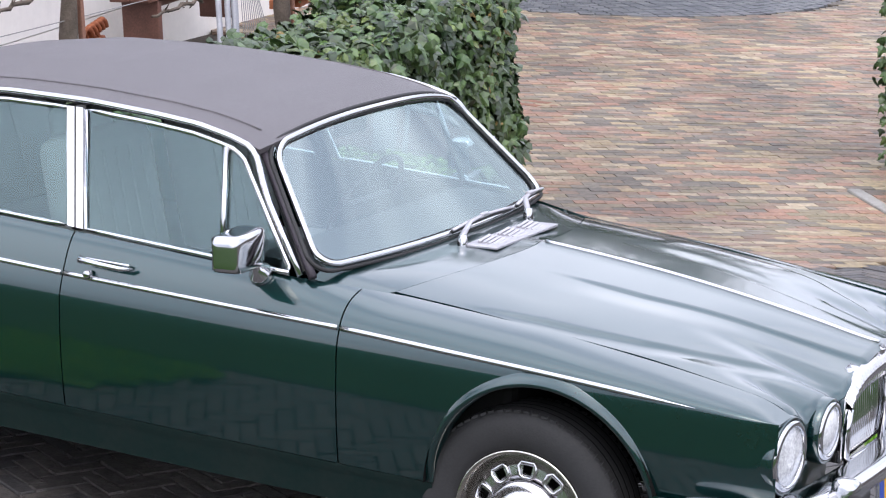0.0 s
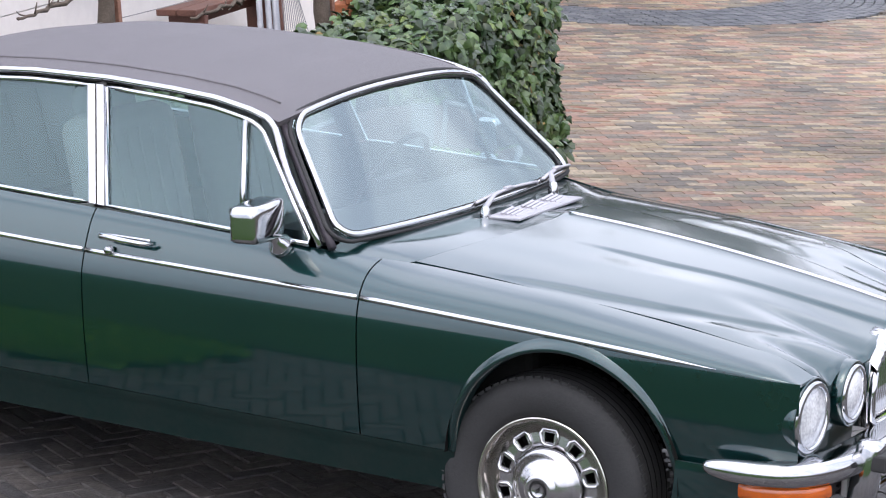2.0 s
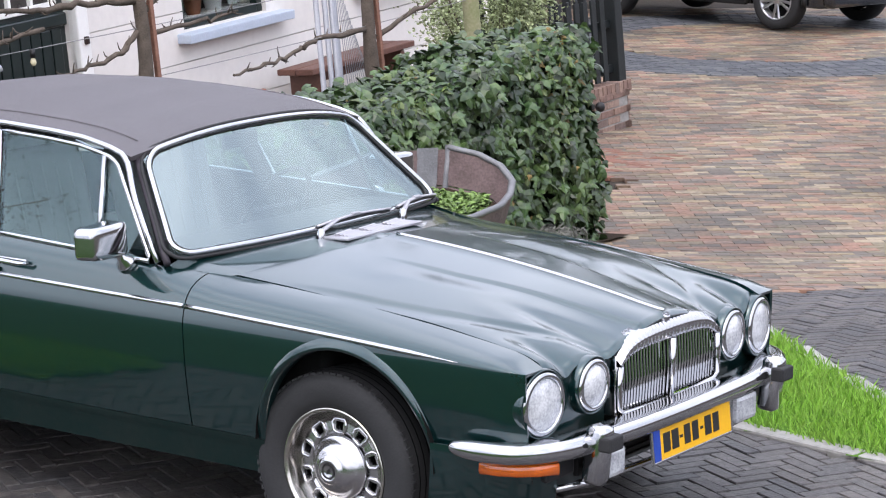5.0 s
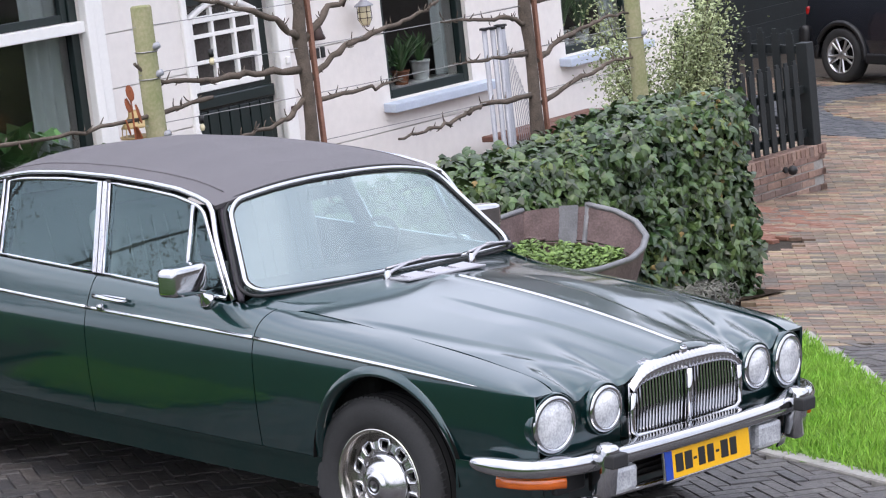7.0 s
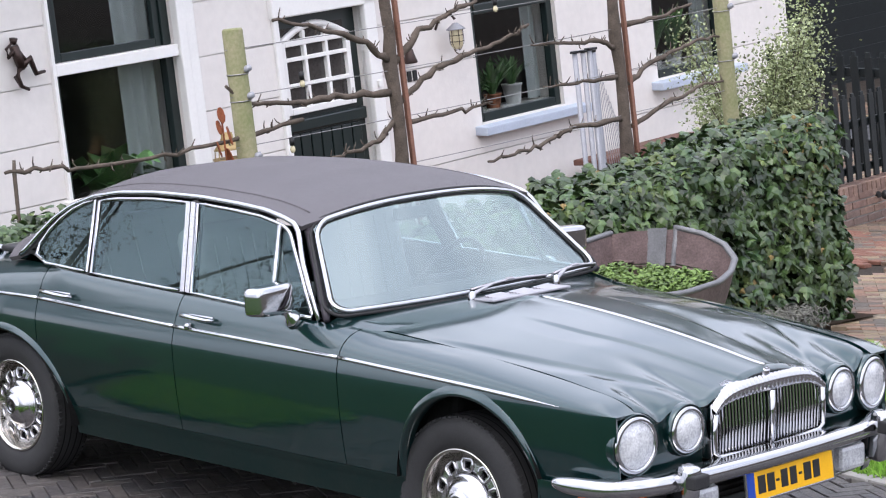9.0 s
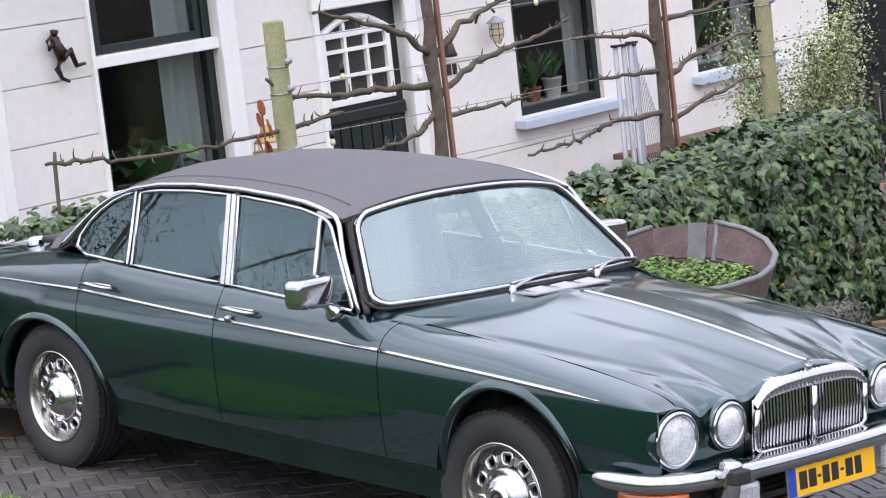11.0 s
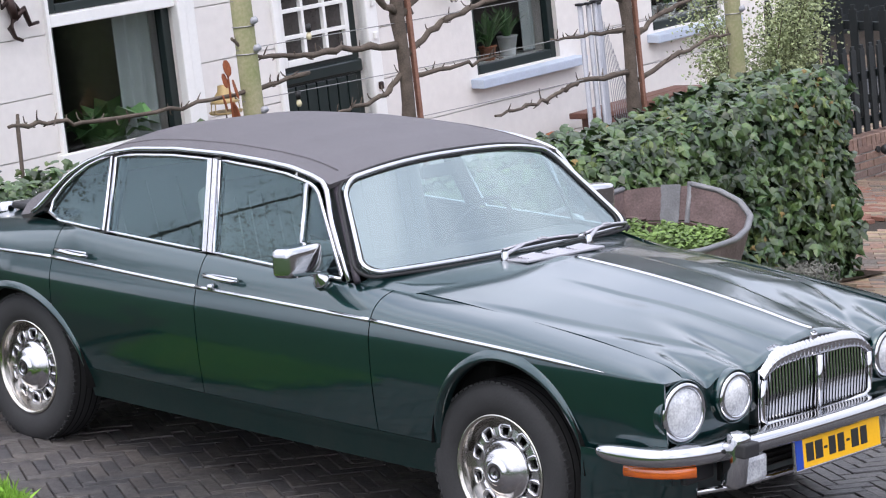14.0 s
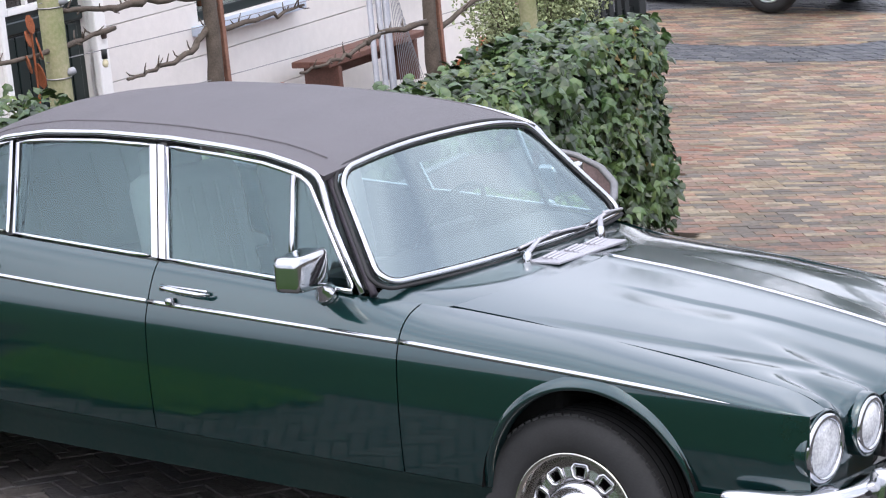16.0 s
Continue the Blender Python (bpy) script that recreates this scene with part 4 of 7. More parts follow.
# bench and loose bricks by the wall
bench = thing("garden_bench", HOUSE @ pose(4.05, -0.42, -0.17), "weathered brown plank bench against the wall", "bench")
for k in range(2):
    part("seat_plank", boxes(((1.60, 0.17, 0.05), pose(0, -0.09 + k * 0.18, 0.36)), bevel=0.008), BENCHWOOD, bench)
for u in (-0.62, 0.62):
    part("leg_board", boxes(((0.06, 0.32, 0.33), pose(u, 0, 0.165)), bevel=0.008), BENCHWOOD, bench, "reddish leg board")
part("back_rail", boxes(((1.2, 0.03, 0.10), pose(0, 0.12, 0.25)), bevel=0.006), BENCHWOOD, bench)
pile = thing("brick_pile", HOUSE @ pose(5.55, -0.6, -0.22), "small stack of red bricks on the terrace", "bricks")
for k in range(5):
    part("brick", boxes(((0.34, 0.16, 0.075), pose(0.12 * (k % 2), -0.05 * k, 0.04 + 0.08 * (k // 2), 0, 0, 7 * k)), bevel=0.008), TERRA, pile)
tub = thing("rusty_tub", HOUSE @ pose(2.35, -0.7, -0.05), "rusted iron ornament of scrolls on the ground", "ornament")
for k in range(5):
    part("scroll", tube(bmesh.new(), [(0.1 * k - 0.2 + 0.07 * math.cos(a), 0.03 * k, 0.14 + 0.07 * math.sin(a)) for a in np.linspace(0, 5, 14)], 0.020, 7), RUST, tub, smooth=True)

# ---- espalier row ----
EX = -4.75


def branch_mesh(pts, r0, r1, seed, spurs=True, sub=6):
    r = random.Random(seed)
    P = []
    for (y0, z0), (y1, z1) in zip(pts, pts[1:]):
        for k in range(sub):
            t = k / sub
            P.append(Vector((EX + r.gauss(0, 0.006), y0 + (y1 - y0) * t + r.gauss(0, 0.006), z0 + (z1 - z0) * t + r.gauss(0, 0.007))))
    P.append(Vector((EX, *pts[-1])))
    n = len(P)
    bm = tube(bmesh.new(), P, [(r0 + (r1 - r0) * i / (n - 1)) * (1 + 0.25 * (r.random() < 0.2)) for i in range(n)], 7)
    if spurs:
        for i in range(2, n - 1):
            for q in range(r.choice((0, 1, 1, 2))):
                d = Vector((r.gauss(0, 0.5), r.gauss(0, 0.6), r.choice((1, 1, -0.6)) * r.uniform(0.4, 1))).normalized()
                l = r.uniform(0.02, 0.075)
                tube(bm, [P[i], P[i] + d * l * 0.6, P[i] + d * l + Vector((0, 0.008, 0.01))], [0.006, 0.0045, 0.0025], 5)
    return bm


def espalier(y, ztop, limbs, seed):
    g = gz(EX, y)
    t = thing("espalier_tree", Matrix.Translation((0, 0, 0)), "bare pollarded espalier fruit tree trained on wires", "tree", "espalier trees")
    r = random.Random(seed)
    zs = np.linspace(g - 0.05, ztop, 14)
    part("trunk", tube(bmesh.new(), [(EX + r.gauss(0, 0.008), y + r.gauss(0, 0.010), z) for z in zs], [0.050 - 0.014 * k / 13 + 0.009 * (k % 4 == 2) for k in range(14)], 12), BARK, t, "knobbly brown trunk", smooth=True)
    for k, (pts, r0, r1) in enumerate(limbs):
        part("limb", branch_mesh(pts, r0 * 0.72, r1 * 0.72, seed * 10 + k), BARK, t, "bare spurred limb", smooth=True)
    return t


espalier(3.63, 2.15, [
    ([(3.60, 1.42), (3.13, 1.46), (2.76, 1.47), (2.44, 1.52), (2.28, 1.64)], 0.030, 0.012),
    ([(3.60, 1.62), (3.40, 1.78), (2.98, 1.91), (2.70, 1.98)], 0.030, 0.012),
    ([(3.66, 1.27), (3.45, 1.13), (3.13, 1.09), (2.90, 1.08)], 0.028, 0.010),
    ([(3.68, 1.36), (4.0, 1.51), (4.4, 1.58), (4.75, 1.63), (4.92, 1.69)], 0.030, 0.012),
    ([(3.66, 1.60), (3.9, 1.77), (4.2, 1.85), (4.45, 1.90)], 0.032, 0.016),
    ([(3.70, 1.21), (4.2, 1.22), (4.50, 1.23)], 0.024, 0.010)], 51)
espalier(5.78, 2.10, [
    ([(5.74, 0.93), (5.25, 0.95), (5.05, 0.90), (4.75, 0.87), (4.40, 0.85)], 0.026, 0.012),
    ([(5.74, 1.44), (5.55, 1.50), (5.25, 1.52), (4.92, 1.55)], 0.026, 0.012),
    ([(5.74, 1.22), (5.4, 1.24), (5.0, 1.26)], 0.024, 0.010),
    ([(5.84, 1.16), (6.1, 1.27), (6.4, 1.33), (6.7, 1.37), (7.0, 1.37)], 0.028, 0.010),
    ([(5.84, 1.57), (6.3, 1.58), (6.62, 1.63)], 0.026, 0.012),
    ([(5.86, 0.88), (6.3, 0.98), (6.65, 1.04), (6.92, 1.04)], 0.026, 0.010)], 52)
left = thing("trained_tree", Matrix.Translation((0, 0, 0)), "low bare fruit tree trained sideways along wires", "tree")
part("limb", branch_mesh([(2.85, 1.36), (2.35, 1.32), (1.75, 1.31), (1.2, 1.33), (0.85, 1.38), (0.66, 1.39)], 0.013, 0.010, 77), BARK, left, smooth=True)
part("limb", tube(bmesh.new(), [(EX, 0.70, gz(EX, 0.70) - 0.05), (EX, 0.70, 0.9), (EX, 0.72, 1.38), (EX, 0.73, 1.45)], [0.010, 0.010, 0.012, 0.009], 8), BARK, left, smooth=True)
for y, top_, rr in ((2.38, 1.97, 0.062), (6.95, 1.92, 0.058)):
    g = gz(EX, y)
    st = thing("fence_stake", Matrix.Translation((EX, y, g)), "round weathered wooden stake with green algae", "post", "espalier stakes")
    part("post", lathe([(0, top_ - g), (rr * 0.9, top_ - g), (rr, top_ - g - 0.012), (rr, -0.05)], 20), STAKE, st, smooth=True)
    for z in (1.72, 1.56, 1.20):
        part("insulator", lathe([(0.0, 0.05), (0.018, 0.045), (0.022, 0.02), (0.014, 0.0)], 12, Matrix.Translation((0, 0, 0)) @ pose(rr * 0.8, 0.01, z - g, 0, 70, 30)), STEEL, st, "grey wire tensioner", smooth=True)
        part("wire_tie", tube(bmesh.new(), [((rr + 0.003) * math.cos(a), (rr + 0.003) * math.sin(a), z - g - 0.02) for a in np.linspace(0, math.tau, 16, endpoint=False)], 0.004, 5, True), WIRE, st)
for y in (3.71, 5.86):
    g = gz(EX, y)
    st = thing("support_lath", Matrix.Translation((EX, y, g)), "slender reddish lath tied to the tree trunk", "lath", "support laths")
    part("lath", boxes(((0.03, 0.03, 2.1 - g), pose(0.02, 0, (2.1 - g) / 2, 0.5, 0, 0)), bevel=0.004), REDWOOD, st)
for k, z in enumerate((0.92, 1.22, 1.52, 1.80)):
    bm = tube(bmesh.new(), [(EX + 0.005, 2.3 + 4.7 * t, z + 0.05 - 0.02 * math.sin(t * 3.1)) for t in np.linspace(0, 1, 12)], 0.0028, 5)
    wv = bm_obj("tension_wire", bm, WIRE)
    tagged(wv, "thin galvanised wire strung between stakes", "wire", "wires")
for k, (y, z) in enumerate(((2.86, 1.63), (4.60, 1.88), (2.72, 1.25))):
    lb = thing("garden_bulb", Matrix.Translation((EX + 0.02, y, z)), "clear festoon bulb hanging from a wire", "lamp", "festoon bulbs")
    part("socket", lathe([(0, 0.02), (0.016, 0.018), (0.016, -0.03), (0, -0.03)], 12), BLACK, lb, smooth=True)
    part("bulb", lathe([(0.008, -0.03), (0.015, -0.045), (0.017, -0.058), (0.010, -0.074), (0, -0.076)], 14), LAMPGLASS, lb, smooth=True)

# ornaments by the stake
orn = thing("garden_lantern", HOUSE @ pose(-1.13, -0.58, 0.99), "ochre metal lantern on a thin garden rod", "lantern")
part("rod", tube(bmesh.new(), [(0, 0, -1.35), (0, 0, -0.07)], 0.006, 6), BARK, orn)
part("hood", lathe([(0, 0.125), (0.04, 0.12), (0.045, 0.08), (0.09, 0.02), (0.105, 0.0), (0.08, 0.0)], 20), YELLOWMETAL, orn, smooth=True)
for k in range(8):
    a = k * math.tau / 8
    part("bar", tube(bmesh.new(), [(0.095 * math.cos(a), 0.095 * math.sin(a), 0), (0.10 * math.cos(a), 0.10 * math.sin(a), -0.07)], 0.004, 5), YELLOWMETAL, orn)
part("tray", lathe([(0, -0.075), (0.11, -0.075), (0.12, -0.06), (0.11, -0.065), (0, -0.065)], 20), YELLOWMETAL, orn, smooth=True)
rs = thing("rusty_ornament", Matrix.Translation((EX + 0.02, 2.20, 1.20)), "rusted sheet-iron leaf ornament on a rod", "ornament")
part("rod", tube(bmesh.new(), [(0, 0, -1.1), (0, 0, 0.3)], 0.006, 6), RUST, rs)
for k, (y, z, r_) in enumerate(((0.0, 0.33, 0.05), (-0.03, 0.25, 0.045), (0.05, 0.18, 0.06), (-0.05, 0.10, 0.05), (0.03, 0.02, 0.07))):
    part("iron_leaf", lathe([(0, 0.004), (r_, 0.003), (r_, -0.003), (0, -0.004)], 9, pose(0, y * 0.9, z * 0.85, 0, 78, 20 * k) @ Matrix.Diagonal((1, 0.55, 1, 1))), RUST, rs)

# steel tube sculpture
ch = thing("steel_tubes", Matrix.Translation(on(-5.35, 6.1)), "bundle of upright steel tubes with hanging wires", "sculpture")
for k, (dx, dy, h) in enumerate(((0, -0.10, 1.85), (0.03, -0.045, 1.85), (0.05, 0.0, 1.86), (0.03, 0.045, 1.84), (-0.02, 0.12, 1.85))):
    part("tube", lathe([(0.019, 0), (0.019, h), (0.014, h), (0.014, h - 0.05)], 12, Matrix.Translation((dx, dy, 0))), STEEL, ch, smooth=True)
    part("cap", boxes(((0.05, 0.05, 0.018), pose(dx, dy, h)), bevel=0.004), BLACK, ch)
for k in range(12):
    part("wire", tube(bmesh.new(), [(0.02, 0.10 + 0.018 * k, 1.75 - 0.05 * k), (0.03, 0.13 + 0.025 * k, 0.9), (0.02, 0.12 + 0.02 * k, 0.1)], 0.0025, 5), STEEL, ch)

# silvery shrub
def shrub(x, y, h, rad, n, seed, label, mt, size=0.05):
    r = random.Random(seed)
    o = on(x, y)
    t = thing("shrub", Matrix.Translation(o), label, "shrub")
    part("trunk", tube(bmesh.new(), [(0, 0, -0.05), (0.02, 0.01, 0.3), (0, 0.02, 0.6)], [0.04, 0.03, 0.025], 8), BARK, t, smooth=True)
    ps = []
    for k in range(26):
        a, e = r.uniform(0, math.tau), r.uniform(0.1, 1.0)
        tip = Vector((math.cos(a) * rad * r.uniform(0.5, 1.1), math.sin(a) * rad * r.uniform(0.5, 1.1), h * (0.45 + 0.55 * e)))
        p0 = Vector((0, 0, r.uniform(0.2, 0.6)))
        mid = p0.lerp(tip, 0.5) + Vector((0, 0, 0.1))
        part("limb", tube(bmesh.new(), [p0, mid, tip], [0.012, 0.007, 0.003], 5), BARK, t)
        for q in range(n // 26):
            f = r.uniform(0.25, 1.05)
            c = p0.lerp(tip, f) + Vector((r.gauss(0, 0.10), r.gauss(0, 0.10), r.gauss(0.02, 0.10)))
            ps.append((c, (r.gauss(0, 1), r.gauss(0, 1), 1)))
    vs, fs = leaf_cloud(ps, size, seed + 1, "oval")
    mesh_obj("crown", vs, fs, mt, t, label="small silvery leaves")["kind"] = "stuff"
    return t


shrub(-5.45, 8.15, 2.1, 0.52, 21000, 61, "airy shrub with small silvery green leaves", OLIVE, 0.026)

# ---- low brick wall, picket fence ----
lw = thing("garden_wall", Matrix.Translation((0, 0, 0)), "low weathered brick wall under the picket fence", "wall", kind="structure")
WX, WY0, WY1 = -6.42, 9.1, 11.62
wb = [(WY0 + 0.11 + k * 0.215, c) for c in range(6) for k in range(11)]
core = part("wall_core", boxes(((0.18, WY1 - WY0 - 0.02, 0.36), pose(WX - 0.10, (WY0 + WY1) / 2, gz(WX, WY1) + 0.17)), bevel=0), KERB, lw)
br = boxes(((0.10, 0.205, 0.060), Matrix()), bevel=0.005)
brick_me = bpy.data.meshes.new("brick")
br.to_mesh(brick_me)
br.free()
brick_me.materials.append(WALLBRICK)
for c in range(5):
    for k in range(12):
        y = WY0 + k * 0.215 + (0.107 if c % 2 else 0)
        if y + 0.10 > WY1 + 0.02:
            continue
        ob = new("brick", brick_me)
        ob.parent = lw
        ob.matrix_basis = pose(WX - 0.05 + rng.uniform(-0.004, 0.004), y, gz(WX, WY1) + 0.03 + c * 0.072)
    for k in range(2):
        ob = new("brick", brick_me)
        ob.parent = lw
        ob.matrix_basis = pose(WX - 0.10 - k * 0.0 - (0.02 if c % 2 else 0), WY1 - 0.03, gz(WX, WY1) + 0.03 + c * 0.072, 0, 0, 90)
WTOP = gz(WX, WY1) + 0.36
for k in range(37):
    ob = new("coping_brick", brick_me)
    ob.parent = lw
    ob.matrix_basis = pose(WX - 0.10, WY0 + 0.03 + k * 0.070, WTOP + 0.015, 0, 90, 0) @ pose(0, 0, 0, 90, 0, 0)
wl_ = thing("wall_lamp", Matrix.Translation((WX + 0.05, WY1 - 0.62, WTOP - 0.075)), "small round black lamp on the garden wall", "lamp")
part("globe", lathe([(0, 0.045), (0.022, 0.040), (0.038, 0.024), (0.045, 0.0), (0.038, -0.024), (0.022, -0.040), (0, -0.045)], 20, pose(0.035, 0, 0)), BLACK, wl_, smooth=True)
part("base", lathe([(0, 0.012), (0.028, 0.012), (0.030, 0.0), (0.030, -0.012)], 16, pose(-0.046, 0, 0, 0, 90, 0)), BLACK, wl_)
fence = thing("picket_fence", Matrix.Translation((0, 0, 0)), "black painted picket fence on a low brick wall", "fence")
z0 = WTOP + 0.062
for k in range(17):
    y = WY0 + 0.1 + k * 0.135
    part("picket", boxes(((0.022, 0.075, 0.74), pose(WX - 0.06, y, z0 + 0.40)), ((0.02, 0.045, 0.05), pose(WX - 0.06, y, z0 + 0.78)), bevel=0.004), BLACKWOOD, fence)
for z in (0.12, 0.52):
    part("rail", boxes(((0.04, WY1 - WY0, 0.07), pose(WX - 0.10, (WY0 + WY1) / 2, z0 + z)), bevel=0.005), BLACKWOOD, fence)
part("post", boxes(((0.12, 0.12, 0.95), pose(WX - 0.08, WY1 - 0.04, z0 + 0.47)), bevel=0.008), BLACKWOOD, fence, "stout black corner post")
fb = thing("picket_fence", Matrix.Translation((0, 0, 0)), "black painted picket fence running to the shed", "fence")
for k in range(9):
    x = WX - 0.3 - k * 0.16
    z = gz(x, WY1) + 0.5
    part("picket", boxes(((0.085, 0.022, 1.0), pose(x, WY1 + 0.05, z + 0.42)), ((0.05, 0.02, 0.05), pose(x, WY1 + 0.05, z + 0.94)), bevel=0.004), BLACKWOOD, fb)
for z in (0.55, 1.22):
    part("rail", boxes(((1.5, 0.04, 0.08), pose(WX - 0.90, WY1 + 0.09, gz(WX - 1.6, WY1) + z, 0, 3.3, 0)), bevel=0.005), BLACKWOOD, fb)

# ---- black boarded shed beyond the house ----
shed = thing("shed", HOUSE, "black weatherboarded shed beside the house", "shed")
for k in range(17):
    part("board", boxes(((13.0, 0.03, 0.215), pose(13.8, 4.6 - 0.004 * (k % 2), -0.75 + k * 0.205, 6, 0, 0)), bevel=0.004), BLACKWOOD, shed)
part("wall", boxes(((13.0, 0.2, 3.6), pose(13.8, 4.76, 0.9)), bevel=0), BLACKWOOD, shed)
part("door", boxes(((0.9, 0.06, 2.0), pose(10.2, 4.52, 0.3)), bevel=0.006), BENCHWOOD, shed, "reddish brown shed door")
part("eaves", boxes(((13.2, 0.6, 0.12), pose(13.8, 4.5, 2.75)), bevel=0.01), BLACKWOOD, shed)

# ---- parked sport utility vehicle ----
A0, A1 = Vector((-11.48, 19.6)), Vector((-8.88, 19.1))
fx = (A1 - A0).normalized()
mid_ = (A0 + A1) / 2 - Vector((fx.y, -fx.x)) * 0.80
SUVM = Matrix.Translation(on(mid_.x, mid_.y)) @ TILT @ Matrix(((fx.x, -fx.y, 0, 0), (fx.y, fx.x, 0, 0), (0, 0, 1, 0), (0, 0, 0, 1)))
suv = thing("parked_car", SUVM, "dark grey utility car with silver wheels in the yard", "car")
WB = (A1 - A0).length / 2


def suv_side(u, v, s):
    x = -2.05 + 4.15 * u
    w = 0.90 - 0.10 * max(0, abs(x) - 1.7) / 0.4
    z = 0.28 + v * 0.80
    return Vector((x, s * (w - 0.05 * (1 - v) ** 2 - 0.08 * v ** 3), z))


def suv_keep(co):
    return min(math.hypot(co.x - WB, co.z - 0.34), math.hypot(co.x + WB, co.z - 0.34)) > 0.41


def suv_snap(co):
    for c in (WB, -WB):
        d = math.hypot(co.x - c, co.z - 0.34)
        if d < 0.41:
            d = max(d, 1e-3)
            return Vector((c + (co.x - c) * 0.41 / d, co.y, 0.34 + (co.z - 0.34) * 0.41 / d))
    return co


for s in (-1, 1):
    ob = part("body_side", surf(lambda u, v: suv_side(u, v, s), 60, 16, suv_keep, suv_snap), SUVPAINT, suv, "dark grey body side", smooth=True)
    thicken(ob, 0.02)
    part("sill_cladding", boxes(((1.75, 0.06, 0.13), pose(0, s * 0.87, 0.33)), bevel=0.02), BLACK, suv, "black sill cladding")
    for c in (WB, -WB):
        part("arch_cladding", tube(bmesh.new(), [(c + 0.43 * math.cos(a), s * 0.885, 0.34 + 0.43 * math.sin(a)) for a in np.linspace(-0.1, math.pi + 0.1, 20)], 0.035, 8), BLACK, suv, "black arch cladding", smooth=True)
        w = new("wheel")
        w.parent = suv
        w.matrix_basis = pose(c, s * 0.80, 0.35, -90 * s, 0, 0)
        part("tyre", lathe([(0.235, 0.085), (0.26, 0.10), (0.33, 0.10), (0.35, 0.08), (0.352, 0), (0.35, -0.08), (0.3, -0.1), (0.22, -0.08)], 40), RUBBER, w, smooth=True)
        part("rim", lathe([(0.240, 0.085), (0.235, 0.095), (0.222, 0.085), (0.21, 0.02), (0.2, 0.0)], 40), ALLOY, w, "silver alloy rim", smooth=True)
        part("hub", lathe([(0, 0.075), (0.05, 0.072), (0.07, 0.05), (0.07, 0.02)], 20), ALLOY, w, smooth=True)
        part("disc", lathe([(0, 0.01), (0.19, 0.01), (0.2, -0.03)], 24), DARK, w)
        for k in range(10):
            a = k * math.tau / 10 + (0.12 if k % 2 else -0.12)
            part("spoke", tube(bmesh.new(), [(0.05 * math.cos(a), 0.05 * math.sin(a), 0.06), (0.22 * math.cos(a), 0.22 * math.sin(a), 0.072)], [0.016, 0.020], 6), ALLOY, w)
    part("side_glass", boxes(((2.7, 0.02, 0.38), pose(-0.2, s * 0.78, 1.30, s * 14, 0, 0)), bevel=0.01), BLACK, suv, "dark side windows")
part("bonnet", boxes(((1.0, 1.66, 0.16), pose(1.5, 0, 1.02)), bevel=0.06), SUVPAINT, suv, smooth=True)
part("cabin", boxes(((2.9, 1.50, 0.5), pose(-0.3, 0, 1.32)), bevel=0.14), SUVPAINT, suv, smooth=True)
part("underbody", boxes(((3.9, 1.6, 0.5), pose(0, 0, 0.52)), bevel=0.05), DARK, suv)
for x in (-2.05, 2.08):
    part("bumper", boxes(((0.18, 1.74, 0.42), pose(x, 0, 0.50)), bevel=0.06), SUVPAINT if x > 0 else BLACK, suv, smooth=True)
for s in (-1, 1):
    part("tail_lamp", boxes(((0.08, 0.20, 0.12), pose(-2.02, s * 0.70, 0.90)), bevel=0.03), RED, suv, "red tail lamp")

# ---- wheelie bin ----
wb_ = thing("wheelie_bin", Matrix.Translation(on(-1.28, 8.62)) @ pose(0, 0, 0, 0, 0, -60), "black wheeled refuse bin with green lid", "bin")
bm = bmesh.new()
lo = [bm.verts.new((sx * 0.21, sy * 0.24, 0.05)) for sx, sy in ((-1, -1), (1, -1), (1, 1), (-1, 1))]
hi = [bm.verts.new((sx * 0.27, sy * 0.33, 0.95)) for sx, sy in ((-1, -1), (1, -1), (1, 1), (-1, 1))]
for i in range(4):
    bm.faces.new((lo[i], lo[(i + 1) % 4], hi[(i + 1) % 4], hi[i]))
bm.faces.new(lo[::-1])
bm.faces.new(hi)
bmesh.ops.bevel(bm, geom=list(bm.edges), offset=0.03, segments=3, affect="EDGES")
part("body", bm, BIN, wb_, "black plastic body", smooth=True)
part("rim", boxes(((0.60, 0.70, 0.05), pose(0, 0, 0.94)), bevel=0.015), BIN, wb_)
part("lid", boxes(((0.60, 0.72, 0.06), pose(0, 0, 1.0, 3, 0, 0)), bevel=0.025), BINLID, wb_, "green lid")
part("handle", tube(bmesh.new(), [(-0.2, 0.36, 0.96), (-0.2, 0.42, 0.97), (0.2, 0.42, 0.97), (0.2, 0.36, 0.96)], 0.016, 8), BIN, wb_)
part("mark", boxes(((0.004, 0.10, 0.10), pose(0.248, -0.05, 0.62, 0, 3.5, 0)), ((0.004, 0.18, 0.02), pose(0.241, -0.05, 0.52, 0, 3.5, 0)), bevel=0.001), CERAMIC, wb_, "pale emblem and plain bars")
for s in (-1, 1):
    part("wheel", lathe([(0.03, -0.02), (0.1, -0.025), (0.1, 0.025), (0.03, 0.02)], 20, pose(s * 0.22, 0.24, 0.10, 0, 90, 0)), RUBBER, wb_)


